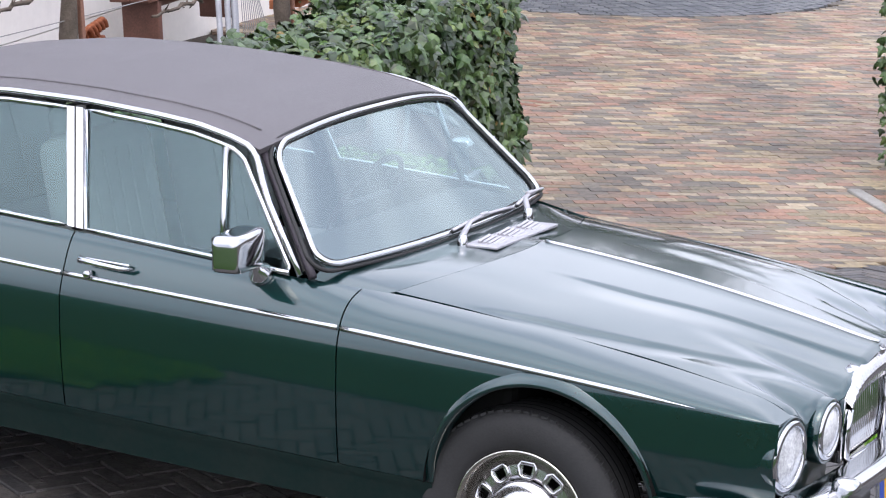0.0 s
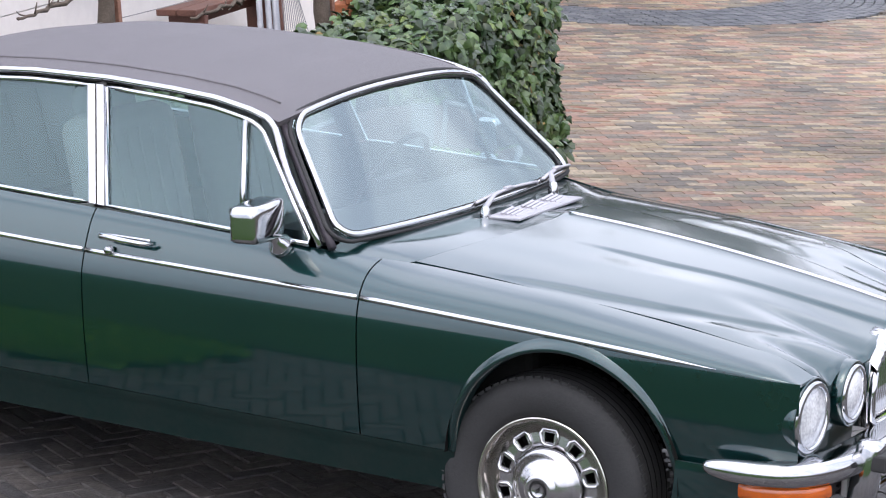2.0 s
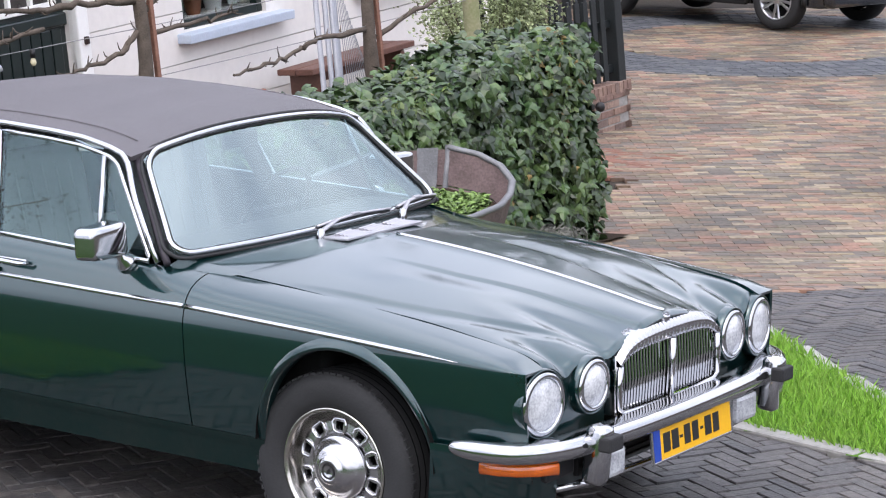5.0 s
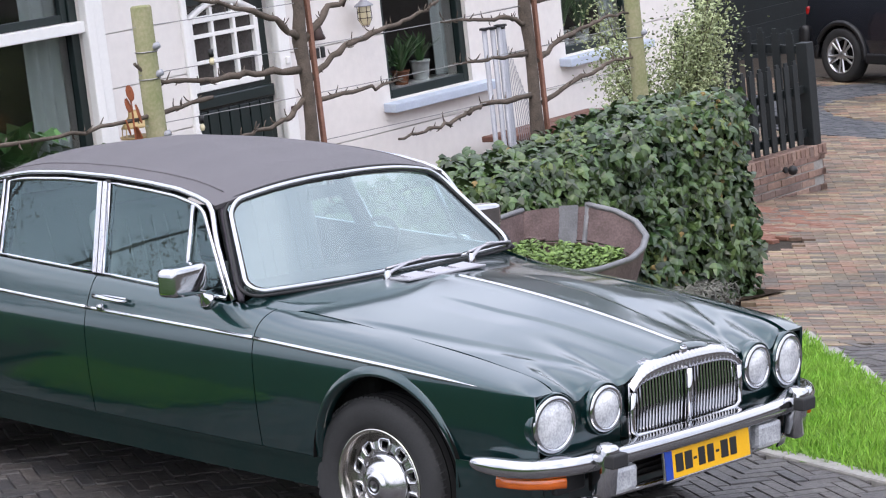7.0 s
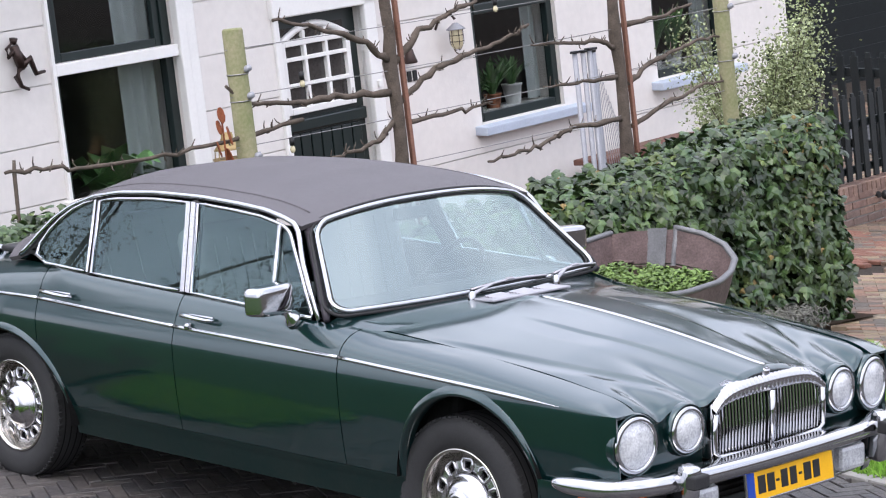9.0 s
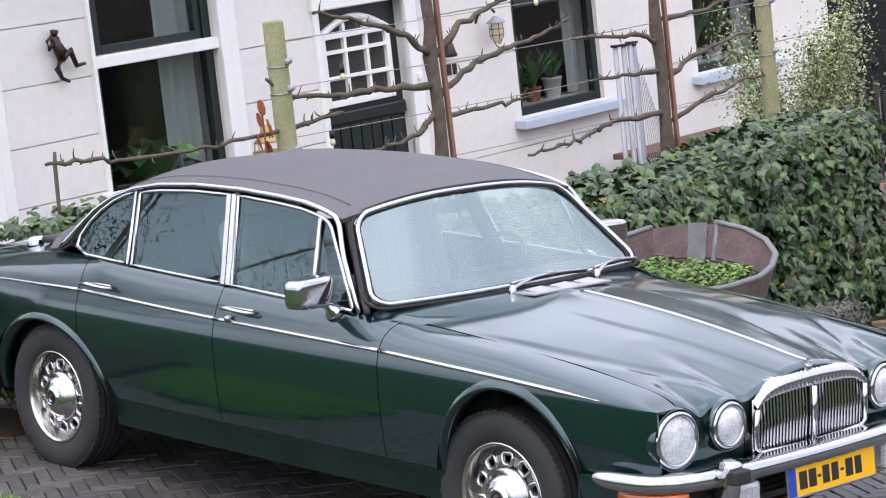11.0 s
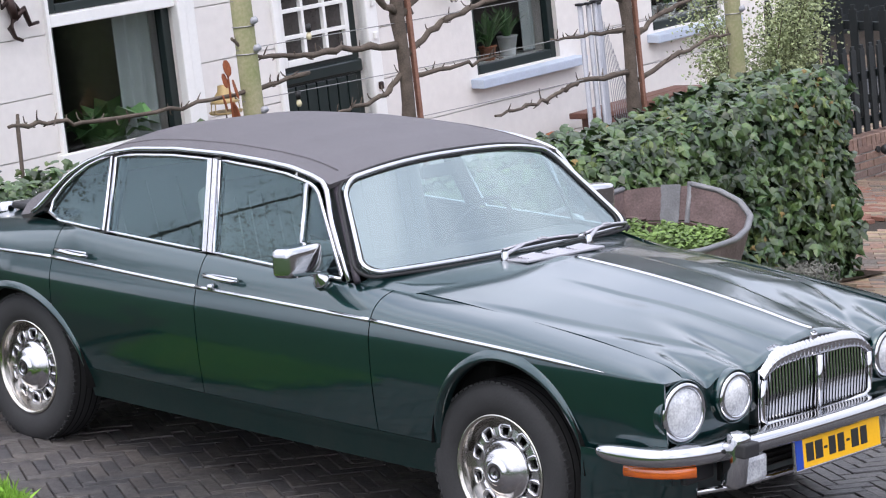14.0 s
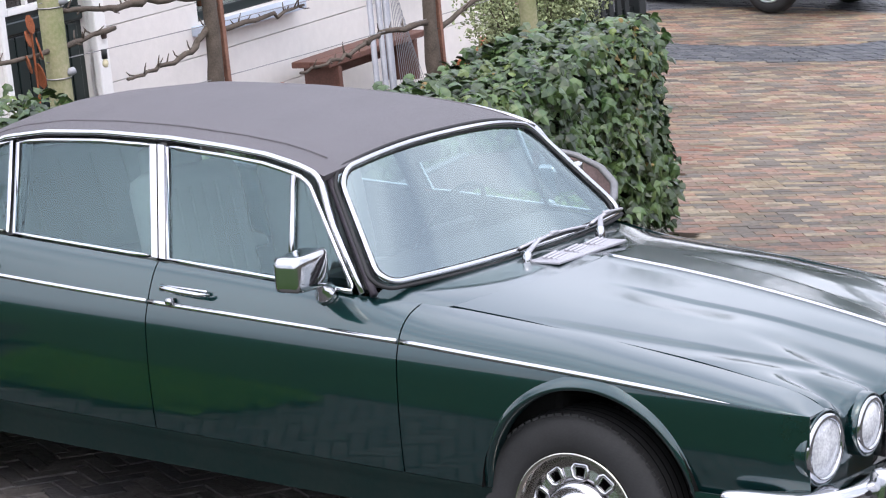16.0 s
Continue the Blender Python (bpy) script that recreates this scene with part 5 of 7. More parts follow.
# ---- unseen trees across the road and behind the shed, for reflections ----
def far_tree(x, y, h, rad, n, seed, leaf=0.045, label="tall roadside tree with thin early foliage", group="roadside trees"):
    r = random.Random(seed)
    o = on(x, y)
    t = thing("tree", Matrix.Translation(o), label, "tree", group)
    part("trunk", tube(bmesh.new(), [(0, 0, -0.1), (0.05, 0.02, h * 0.25), (0, 0.1, h * 0.5), (0.1, 0, h * 0.8)], [0.22, 0.17, 0.12, 0.04], 10), BARK, t, smooth=True)
    ps = []
    for k in range(44):
        a, e = r.uniform(0, math.tau), r.uniform(0, 1)
        p0 = Vector((0, 0.05, h * (0.22 + 0.45 * e)))
        tip = Vector((math.cos(a) * rad * r.uniform(0.6, 1.1), math.sin(a) * rad * r.uniform(0.6, 1.1), h * (0.35 + 0.65 * e)))
        part("limb", tube(bmesh.new(), [p0, p0.lerp(tip, 0.5) + Vector((0, 0, 0.2)), tip], [0.055, 0.03, 0.010], 6), BARK, t)
        for q in range(n // 44):
            f = r.uniform(0.35, 1.05)
            ps.append((p0.lerp(tip, f) + Vector((r.gauss(0, 0.4), r.gauss(0, 0.4), r.gauss(0, 0.4))), (r.gauss(0, 1), r.gauss(0, 1), 1)))
    vs, fs = leaf_cloud(ps, leaf, seed + 1, "oval")
    mesh_obj("crown", vs, fs, TREELEAF, t)["kind"] = "stuff"


for k, (x, y, h) in enumerate(((-36, -22, 23), (-44, -12, 24))):
    far_tree(x, y, h, 8.0, 60000, 300 + k, 0.064)


# added out of view so the bonnet mirrors a dark mass beyond the shed
for k, (x, y, h) in enumerate(((-20, 25, 11.5), (-15.5, 28, 12.0), (-11, 31, 11.5), (-25, 21, 12))):
    far_tree(x, y, h, 4.2, 16000, 340 + k, 0.16, "tall dense dark tree, added unseen to darken the bonnet's reflection", "trees behind the shed")

# ---- the parked saloon ----
CAR = Matrix(((0.99838, -0.00071, 0.05695, 0.0019), (-0.0031, 0.99777, 0.06673, 0.0329), (-0.05687, -0.06679, 0.99614, 0.0313), (0, 0, 0, 1)))
car = thing("car", CAR, "dark green classic saloon with black vinyl roof and chrome trim", "car")
HF, HR, TYRE = -0.02, -2.865, 0.334

W_X = (-4.08, -4.0, -3.7, -3.4, -2.9, -2.0, -1.0, -0.3, 0.1, 0.3, 0.5, 0.62, 0.70, 0.745)
W_Y = (0.70, 0.76, 0.815, 0.845, 0.872, 0.887, 0.887, 0.880, 0.872, 0.864, 0.855, 0.848, 0.838, 0.812)
T_X = (-4.05, -3.2, -2.6, -1.6, -0.6, 0.06, 0.55, 0.75)
T_Z = (0.78, 0.834, 0.846, 0.825, 0.812, 0.789, 0.763, 0.75)
YT_X = (-4.05, -2.9, -2.62, -2.5, -1.0, -0.82, -0.6, -0.5, 0.4, 0.65, 0.75)
YT_Y = (0.64, 0.715, 0.765, 0.80, 0.812, 0.80, 0.73, 0.70, 0.70, 0.705, 0.71)
ZT_X = (-4.08, -3.9, -3.5, -3.23, -2.9, -2.6, -2.3, -1.5, -0.82, -0.6, -0.54, -0.04, 0.38, 0.65, 0.70, 0.75)
ZT_Z = (0.80, 0.845, 0.905, 0.945, 0.976, 0.981, 0.968, 0.946, 0.924, 0.905, 0.900, 0.872, 0.826, 0.790, 0.776, 0.746)


def eased(xs, ys, reach):
    """The same run of heights or widths with its corners rounded over that reach."""
    x = np.arange(xs[0], xs[-1] + 1e-9, 0.01)
    y = np.interp(x, xs, ys)
    n = int(reach / 0.01)
    w = np.hanning(2 * n + 3)[1:-1]
    y = np.convolve(np.pad(y, n, mode="reflect", reflect_type="odd"), w / w.sum(), mode="valid")
    return x, y


W_X, W_Y = eased(W_X, W_Y, 0.10)
T_X, T_Z = eased(T_X, T_Z, 0.15)
YT_X, YT_Y = eased(YT_X, YT_Y, 0.07)
ZT_X, ZT_Z = eased(ZT_X, ZT_Z, 0.10)
# how far the side falls in from its widest line, smoothed over the height
SIDE_Z = np.linspace(0.25, 0.88, 64)
SIDE_DY = np.interp(SIDE_Z, (0.25, 0.35, 0.366, 0.43, 0.5, 0.56, 0.62, 0.68, 0.72, 0.745, 0.77, 0.80, 0.84, 0.88), (0.078, 0.053, 0.045, 0.032, 0.021, 0.013, 0.007, 0.0028, 0.0007, 0.0, 0.0022, 0.0095, 0.021, 0.034))
SIDE_DY = np.convolve(np.pad(SIDE_DY, 2, mode="edge"), (0.1, 0.2, 0.4, 0.2, 0.1), mode="valid")


def flank(x, v):
    """A point of the body's side (half width, height), v from the sill's foot 0 to the shoulder's top 1."""
    w, zt, yt, ztop = pl(x, W_X, W_Y), pl(x, T_X, T_Z), pl(x, YT_X, YT_Y), pl(x, ZT_X, ZT_Z)
    if v < 0.6:
        k = v / 0.6
        z = pl(k, (0, 0.16, 0.2, 0.42, 0.66, 0.86, 1), (0.255, 0.352, 0.366, 0.48, 0.62, 0.74, zt))
        dy = float(np.interp(z, SIDE_Z, SIDE_DY))
        return w - dy, z
    # the shoulder leans in at once above the waist strip and rolls over to the top
    t, y0, dz = (v - 0.6) / 0.4, w - float(np.interp(zt, SIDE_Z, SIDE_DY)), ztop - zt
    yc, zc = y0 - min(0.30 * dz * 0.82, 0.5 * (y0 - yt)), zt + 0.82 * dz
    return y0 * (1 - t) ** 2 + 2 * yc * t * (1 - t) + yt * t * t, zt * (1 - t) ** 2 + 2 * zc * t * (1 - t) + ztop * t * t


ARCHES = ((0.05, 0.385, 0.352, 0.362), (HR, 0.295, 0.455, 0.385))


def arch_d(co, grow=0.0):
    best = 9
    for cx, cz, a, b in ARCHES:
        dz = co.z - cz
        dx = co.x - cx
        best = min(best, math.hypot(dx / (a + grow), dz / (b + grow)) if dz > 0 else abs(dx) / (a + grow))
    return best


def arch_snap(co):
    for cx, cz, a, b in ARCHES:
        dx, dz = co.x - cx, co.z - cz
        if dz > 0:
            d = math.hypot(dx / a, dz / b)
            if d < 1:
                d = max(d, 1e-3)
                return Vector((cx + dx / d, co.y, cz + dz / d))
        elif abs(dx) < a:
            return Vector((cx + math.copysign(a, dx), co.y, co.z))
    return co


def side_panel(name, x0, x1, s, v0=0.142, v1=1.0, label="", mt=None):
    n = max(12, int(abs(x1 - x0) / 0.022))

    def fn(u, v):
        x = x0 + (x1 - x0) * u
        y, z = flank(x, v0 + (v1 - v0) * v)
        return Vector((x, s * y, z))
    bm = surf(fn, n, 46, keep=lambda c: arch_d(c) >= 1, snap=arch_snap)
    for f in list(bm.faces):
        if f.calc_area() < 1e-8:
            bm.faces.remove(f)
    if s > 0:
        bmesh.ops.reverse_faces(bm, faces=bm.faces)
    ob = part(name, bm, mt or PAINT, car, label, smooth=True)
    return thicken(ob, 0.012, -1.0)


def strip(name, pts, w, h, material, parent=None, label="", closed=False, seg=8):
    bm = bmesh.new()
    tube(bm, pts, w, seg, closed, h / w)
    return part(name, bm, material, parent or car, label, smooth=True)


SEAM = 0.0025
for s in (-1, 1):
    fender = side_panel("front_fender", -0.62 + SEAM, 0.745, s)
    door_f = side_panel("front_door", -1.625 + SEAM, -0.62 - SEAM, s)
    door_r = side_panel("rear_door", -2.60 + SEAM, -1.625 - SEAM, s)
    rear = side_panel("rear_fender", -4.06, -2.60 - SEAM, s)
    side_panel("rocker_panel", -2.45, -0.25, s, 0.0, 0.139, "dusty dark green sill panel below the doors", DUSTYPAINT)
    # bright waist strip, broken at the seams
    for x0, x1, par in ((-4.0, -2.606, rear), (-2.594, -1.631, door_r), (-1.619, -0.626, door_f), (-0.614, 0.512, fender)):
        pts, rad = [], []
        for i in range(25):
            x = x0 + (x1 - x0) * i / 24
            y, z = flank(x, 0.6)
            pts.append((x, s * (y + 0.001), z))
            rad.append(0.0092 if x < 0.33 else 0.0092 * max(0.12, (0.517 - x) / 0.187))
        bm = tube(bmesh.new(), pts, rad, 8)
        part("waist_strip", bm, CHROME, par, "thin chrome waist strip", smooth=True)
    # arch lips
    for (cx, cz, a, b), par in zip(ARCHES, (fender, rear)):
        ring0, ring1, ring2, ring3 = [], [], [], []
        bm = bmesh.new()
        for i in range(41):
            t = math.pi * i / 40
            c, q = math.cos(t), math.sin(t)
            x, z = cx + a * c, max(0.30, cz + b * q)
            w = pl(x, W_X, W_Y)
            gr = 0.017 * q ** 0.7
            wd = 0.014 + 0.026 * q
            yb = flank(x, 0.6 * pl(z, (0.255, 0.352, 0.366, 0.48, 0.62, 0.74, 0.8), (0, 0.16, 0.2, 0.42, 0.66, 0.86, 1)))[0]
            w = yb + 0.004
            ring0.append(bm.verts.new((x - 0.006 * c, s * (w - 0.050), z - 0.004 * max(0, q))))
            ring1.append(bm.verts.new((x - 0.002 * c, s * (w + gr - 0.004), z)))
            ring2.append(bm.verts.new((x + 0.012 * c, s * (w + gr * 0.8), z + 0.012 * max(0, q))))
            ring3.append(bm.verts.new((cx + (a + wd) * c, s * (w - 0.009), z + wd * max(0, q))))
        for r0, r1 in ((ring0, ring1), (ring1, ring2), (ring2, ring3)):
            for i in range(40):
                bm.faces.new((r0[i], r0[i + 1], r1[i + 1], r1[i]))
        bmesh.ops.recalc_face_normals(bm, faces=bm.faces)
        part("wheel_arch_lip", bm, PAINT, par, "flared wheel arch lip", smooth=True)
        # dark wheel house
        bm = bmesh.new()
        r0 = [bm.verts.new((cx + (a + 0.02) * math.cos(math.pi * i / 24), s * 0.86, cz + (b + 0.02) * math.sin(math.pi * i / 24))) for i in range(25)]
        r1 = [bm.verts.new((v.co.x, s * 0.45, v.co.z)) for v in r0]
        for i in range(24):
            bm.faces.new((r0[i], r0[i + 1], r1[i + 1], r1[i]))
        bm.faces.new(r1)
        part("wheel_house", bm, DARK, car, "black wheel housing", smooth=False)
    # door pulls, lock
    for x0, x1, z, par in ((-1.56, -1.36, 0.884, door_f), (-2.53, -2.325, 0.888, door_r)):
        y = 0.875
        bm = tube(bmesh.new(), [(x0, s * (y - 0.005), z), (x0 + 0.02, s * (y + 0.022), z + 0.001), (x0 + 0.06, s * (y + 0.026), z), ((x0 + x1) / 2, s * (y + 0.026), z - 0.003), (x1 - 0.03, s * (y + 0.022), z - 0.006), (x1, s * (y - 0.002), z - 0.008)], [0.009, 0.0115, 0.0105, 0.0095, 0.008, 0.005], 10)
        box(bm, 0.17, 0.010, 0.014, pose((x0 + x1) / 2, s * (y - 0.008), z - 0.002), 0.004)
        part("door_handle", bm, CHROME, par, "chrome pull door handle", smooth=True)
    bm = lathe([(0, 0.010), (0.011, 0.010), (0.014, 0.006), (0.014, -0.01)], 16, pose(-1.522, s * 0.884, 0.838, 90 * -s if s > 0 else 90))
    part("door_lock", bm, CHROME, door_f, "chrome lock cylinder", smooth=True)


# bonnet, its crest smoothed along the length
CREST_X = np.linspace(-0.80, 0.90, 69)
CREST_Z = np.interp(CREST_X, (-0.72, -0.36, -0.06, 0.23, 0.51, 0.70, 0.80), (0.978, 0.957, 0.935, 0.902, 0.858, 0.822, 0.797))
CREST_Z = np.convolve(np.pad(CREST_Z, 6, mode="reflect", reflect_type="odd"), np.ones(13) / 13, mode="valid")


def bonnet_z(x, y):
    q = abs(y)
    z0 = float(np.interp(x, CREST_X, CREST_Z))
    ze = pl(x, ZT_X, ZT_Z)
    k = min(1.0, q / 0.70)
    z = z0 - (z0 - ze) * (0.40 * k + 0.20 * k ** 2 + 0.40 * k ** 4)
    # two pressed lines run forward, one to the grille and one to the inner lamp
    q1 = pl(x, (-0.2, 0.1, 0.38, 0.64, 0.77), (0.27, 0.258, 0.207, 0.172, 0.153))
    q2 = pl(x, (-0.28, 0.05, 0.25, 0.38, 0.5, 0.58, 0.66, 0.77), (0.672, 0.642, 0.604, 0.559, 0.492, 0.445, 0.395, 0.36))
    z -= 0.0075 * sstep(-0.26, 0.05, x) * sstep(q1 - 0.011, q1 + 0.011, q) * (1 - sstep(q1 + 0.012, q1 + 0.16, q))
    z -= 0.0075 * sstep(-0.35, 0.0, x) * sstep(q2 - 0.016, q2 + 0.012, q) * (1 - sstep(q2 + 0.014, q2 + 0.10, q))
    z += 0.004 * math.exp(-(q / 0.03) ** 2)
    f = sstep(0.22, 0.80, x)
    z -= sstep(0.48, 0.80, x) * 0.040 * math.exp(-((q - 0.588) / 0.042) ** 2) + f * 0.018 * math.exp(-((q - 0.365) / 0.05) ** 2)
    z -= f * 0.038 * sstep(0.05, 0.36, q) * (1 - 0.8 * sstep(0.5, 0.68, q))
    z += f * 0.004 * math.exp(-((q - 0.465) / 0.06) ** 2)
    return z


def bonnet_rear(y):
    return -0.375 - 0.155 * (abs(y) / 0.69) ** 2


def bonnet_front(y):
    return 0.778 - 0.03 * sstep(0.34, 0.40, abs(y)) - 0.02 * sstep(0.6, 0.7, abs(y)) + 0.012 * math.exp(-((abs(y) - 0.465) / 0.07) ** 2)


def bonnet_pt(u, v):
    y = (v * 2 - 1) * 0.691
    a, b = bonnet_rear(y), bonnet_front(y)
    x = a + (b - a) * u
    return Vector((x, y, bonnet_z(x, y) - (0.012 if u > 0.995 else 0)))


bonnet = thicken(part("bonnet", surf(bonnet_pt, 84, 150), PAINT, car, "long dark green bonnet with raised centre", smooth=True), 0.014)
bm = bmesh.new()
tube(bm, [(x, 0, bonnet_z(x, 0) + 0.001) for x in np.linspace(-0.36, 0.765, 40)], [0.0075] * 40, 8)
part("bonnet_strip", bm, CHROME, bonnet, "chrome strip along the bonnet", smooth=True)


def cowl_pt(u, v):
    y = (v * 2 - 1) * 0.765
    k = min(1, abs(y) / 0.69)
    a, b = -0.69 - 0.09 * k ** 2, bonnet_rear(min(0.69, abs(y))) - 0.007
    x = a + (b - a) * u
    if abs(y) > 0.69:
        b = -0.55 - (abs(y) - 0.69) * 0.6
        x = a + (b - a) * u
    zr = bonnet_z(b, min(abs(y), 0.69)) - 0.003
    z = zr * u + (0.949 - 0.008 * k ** 2) * (1 - u)
    return Vector((x, y, z - max(0, abs(y) - 0.69) * 0.30))


cowl = thicken(part("scuttle", surf(cowl_pt, 10, 60), PAINT, car, "dark green scuttle panel below the windscreen", smooth=True), 0.012)
vent = part("scuttle_vent", boxes(((0.115, 0.46, 0.010), pose(-0.505, 0.05, 0.953, 0, -3, 0)), bevel=0.003), DULLALLOY, car, "dull bright louvred air intake panel")
for j in range(3):
    yc = -0.085 + j * 0.142
    for i in range(5):
        part("vent_rib", boxes(((0.009, 0.112, 0.008), pose(-0.540 + i * 0.0175, yc, 0.9605 - i * 0.0009, 0, 24, 8)), bevel=0.001), DULLALLOY, vent)

# dark inner shell that closes the body under the panels
part("body_shell", boxes(((3.15, 1.50, 0.42), pose(-1.32 - 0.35, 0, 0.50)), ((0.95, 0.95, 0.30), pose(0.18, 0, 0.60)), ((1.1, 1.30, 0.36), pose(-3.4, 0, 0.66)), bevel=0.03), DARK, car, "dark floor pan")

# boot lid and tail
def boot_pt(u, v):
    y = (v * 2 - 1) * 0.70
    x = -4.08 + u * 1.12
    zc = pl(x, (-4.08, -3.9, -3.66, -3.37, -3.1, -2.9), (0.80, 0.875, 0.935, 0.985, 1.01, 1.02))
    ze = pl(x, ZT_X, ZT_Z)
    return Vector((x, y, ze + (zc - ze) * (1 - (abs(y) / 0.70) ** 3)))


thicken(part("boot_lid", surf(boot_pt, 24, 30), PAINT, car, "dark green boot lid", smooth=True), 0.012)
thicken(part("tail_panel", surf(lambda u, v: Vector((-4.06 - 0.04 * math.sin(v * 3.14), (u * 2 - 1) * 0.71, 0.33 + v * 0.47)), 16, 10), PAINT, car, smooth=True), 0.012)
for s in (-1, 1):
    part("tail_lamp", boxes(((0.05, 0.10, 0.22), pose(-4.07, s * 0.64, 0.68)), bevel=0.02), RED, car, "red tail lamp")
    filler = part("fuel_filler", lathe([(0, 0.022), (0.03, 0.021), (0.042, 0.014), (0.046, 0.0), (0.046, -0.02)], 24, pose(-3.28, s * 0.60, 0.975, 0, -8, 0)), CHROME, car, "round chrome fuel filler cap", smooth=True)
bm = tube(bmesh.new(), [(-3.40, -0.875, 0.52), (-3.7, -0.865, 0.52), (-4.0, -0.82, 0.52), (-4.13, -0.68, 0.52), (-4.17, 0, 0.52), (-4.13, 0.68, 0.52), (-4.0, 0.82, 0.52), (-3.7, 0.865, 0.52), (-3.40, 0.875, 0.52)], [0.03, 0.045, 0.05, 0.05, 0.05, 0.05, 0.05, 0.045, 0.03], 12)
part("rear_bumper", bm, CHROME, car, "chrome rear bumper", smooth=True)

# ---- greenhouse ----
EDGE_X = (-2.95, -2.86, -2.80, -2.74, -2.66, -2.56, -2.42, -2.25, -2.0, -1.7, -1.45, -1.28, -1.15, -1.06, -1.03)
EDGE_Z = (0.985, 1.0, 1.045, 1.11, 1.185, 1.245, 1.294, 1.322, 1.338, 1.340, 1.330, 1.318, 1.296, 1.272, 1.262)
CROWN_X = (-3.22, -3.05, -2.9, -2.75, -2.5, -2.2, -1.8, -1.45, -1.2, -1.08, -0.99)
CROWN_Z = (1.035, 1.11, 1.20, 1.285, 1.365, 1.408, 1.422, 1.410, 1.382, 1.358, 1.332)


def glass_y(z):
    return 0.812 - max(0, z - 0.93) * 0.40


def roof_pt(u, v):
    k = v * 2 - 1
    q = abs(k)
    x0, x1 = -3.22 + 0.30 * q ** 2, -0.985 - 0.058 * q ** 2.5
    x = x0 + (x1 - x0) * u
    ze = pl(x, EDGE_X, EDGE_Z)
    zc = pl(x, CROWN_X, CROWN_Z)
    ye = glass_y(ze) - 0.012
    y = k * ye
    z = ze + (zc - ze) * (1 - q ** 2.4) - 0.0
    return Vector((x, y, z))


roof = thicken(part("roof", surf(roof_pt, 70, 60), VINYL, car, "black grained vinyl roof", smooth=True), 0.02)
for s in (-1, 1):
    pts = []
    for x in np.linspace(-2.75, -1.10, 40):
        ze, zc = pl(x, EDGE_X, EDGE_Z), pl(x, CROWN_X, CROWN_Z)
        q = 0.86
        pts.append((x, s * q * (glass_y(ze) - 0.012), ze + (zc - ze) * (1 - q ** 2.4) + 0.0005))
    strip("roof_seam", pts, 0.004, 0.004, VINYL, roof)
    strip("drip_rail", [(x, s * (glass_y(pl(x, EDGE_X, EDGE_Z)) - 0.006), pl(x, EDGE_X, EDGE_Z) - 0.004) for x in np.linspace(-2.84, -1.085, 60)] + [(x, s * (glass_y(z) - 0.005), z) for x, z in ((-1.062, 1.262), (-1.042, 1.244), (-1.022, 1.214), (-0.995, 1.17), (-0.960, 1.12), (-0.876, 1.022), (-0.797, 0.932))], 0.0110, 0.0110, CHROME, roof, "chrome drip rail")
    # side windows
    belt = lambda x: pl(x, ZT_X, ZT_Z) + 0.010
    top = lambda x: pl(x, EDGE_X, EDGE_Z) - 0.030
    def window(dn, up, name, label):
        par = car
        loop = [(x, s * (glass_y(z) - 0.006), z) for x, z in dn] + [(x, s * (glass_y(z) - 0.006), z) for x, z in up[::-1]]
        bm = bmesh.new()
        f = bm.faces.new([bm.verts.new(p) for p in loop])
        if f.normal.y * s < 0:
            f.normal_flip()
        bmesh.ops.triangulate(bm, faces=bm.faces)
        g = part(name, bm, GLASS, par, label)
        g.visible_shadow = False
        fr = [(x, s * (glass_y(z) - 0.001), z) for x, z in dn] + [(x, s * (glass_y(z) - 0.001), z) for x, z in up[::-1]]
        strip("window_frame", fr, 0.0085, 0.0085, CHROME, g, "chrome window frame", closed=True)
        return g
    # front window, leaning front edge
    dn = [(x, belt(x)) for x in np.linspace(-1.59, -0.835, 14)]
    up = [(x, top(x)) for x in np.linspace(-1.70, -1.13, 12)] + [(-1.10, 1.247), (-1.078, 1.232), (-1.060, 1.210)] + [(-1.060 + 0.232 * k, 1.210 - 0.275 * k) for k in (0.2, 0.4, 0.6, 0.8, 0.94)]
    window(dn, up, "front_side_window", "tinted front side window in chrome frame")
    strip("quarter_bar", [(-1.15, s * (glass_y(1.25) + 0.001), 1.262), (-1.075, s * (glass_y(0.94) + 0.001), 0.94)], 0.011, 0.011, CHROME, car, "chrome quarter light bar")
    dn = [(x, belt(x)) for x in np.linspace(-2.285, -1.655, 14)]
    up = [(x, top(x)) for x in np.linspace(-2.36, -1.765, 14)]
    window(dn, up, "rear_side_window", "tinted rear side window in chrome frame")
    dn = [(x, belt(x)) for x in np.linspace(-2.62, -2.315, 8)] 
    up = [(-2.71, 1.02), (-2.70, 1.07), (-2.66, 1.13), (-2.60, 1.185), (-2.53, 1.23), (-2.46, 1.258), (-2.39, 1.276)]
    window(dn, up, "rear_quarter_window", "tinted rear quarter window in chrome frame")
    # B pillar covers
    bm = bmesh.new()
    for x0, x1, xa, xb in ((-1.595, -1.622, -1.705, -1.732), (-1.628, -1.652, -1.738, -1.762)):
        vs = [bm.verts.new((x, s * (glass_y(z) + 0.004), z)) for x, z in ((x0, belt(x0)), (x1, belt(x1)), (xb, top(xb) + 0.005), (xa, top(xa) + 0.005))]
        bm.faces.new(vs)
    g = part("centre_pillar", bm, STAINLESS, car, "bright metal centre pillar trims")
    thicken(g, 0.012, 0)
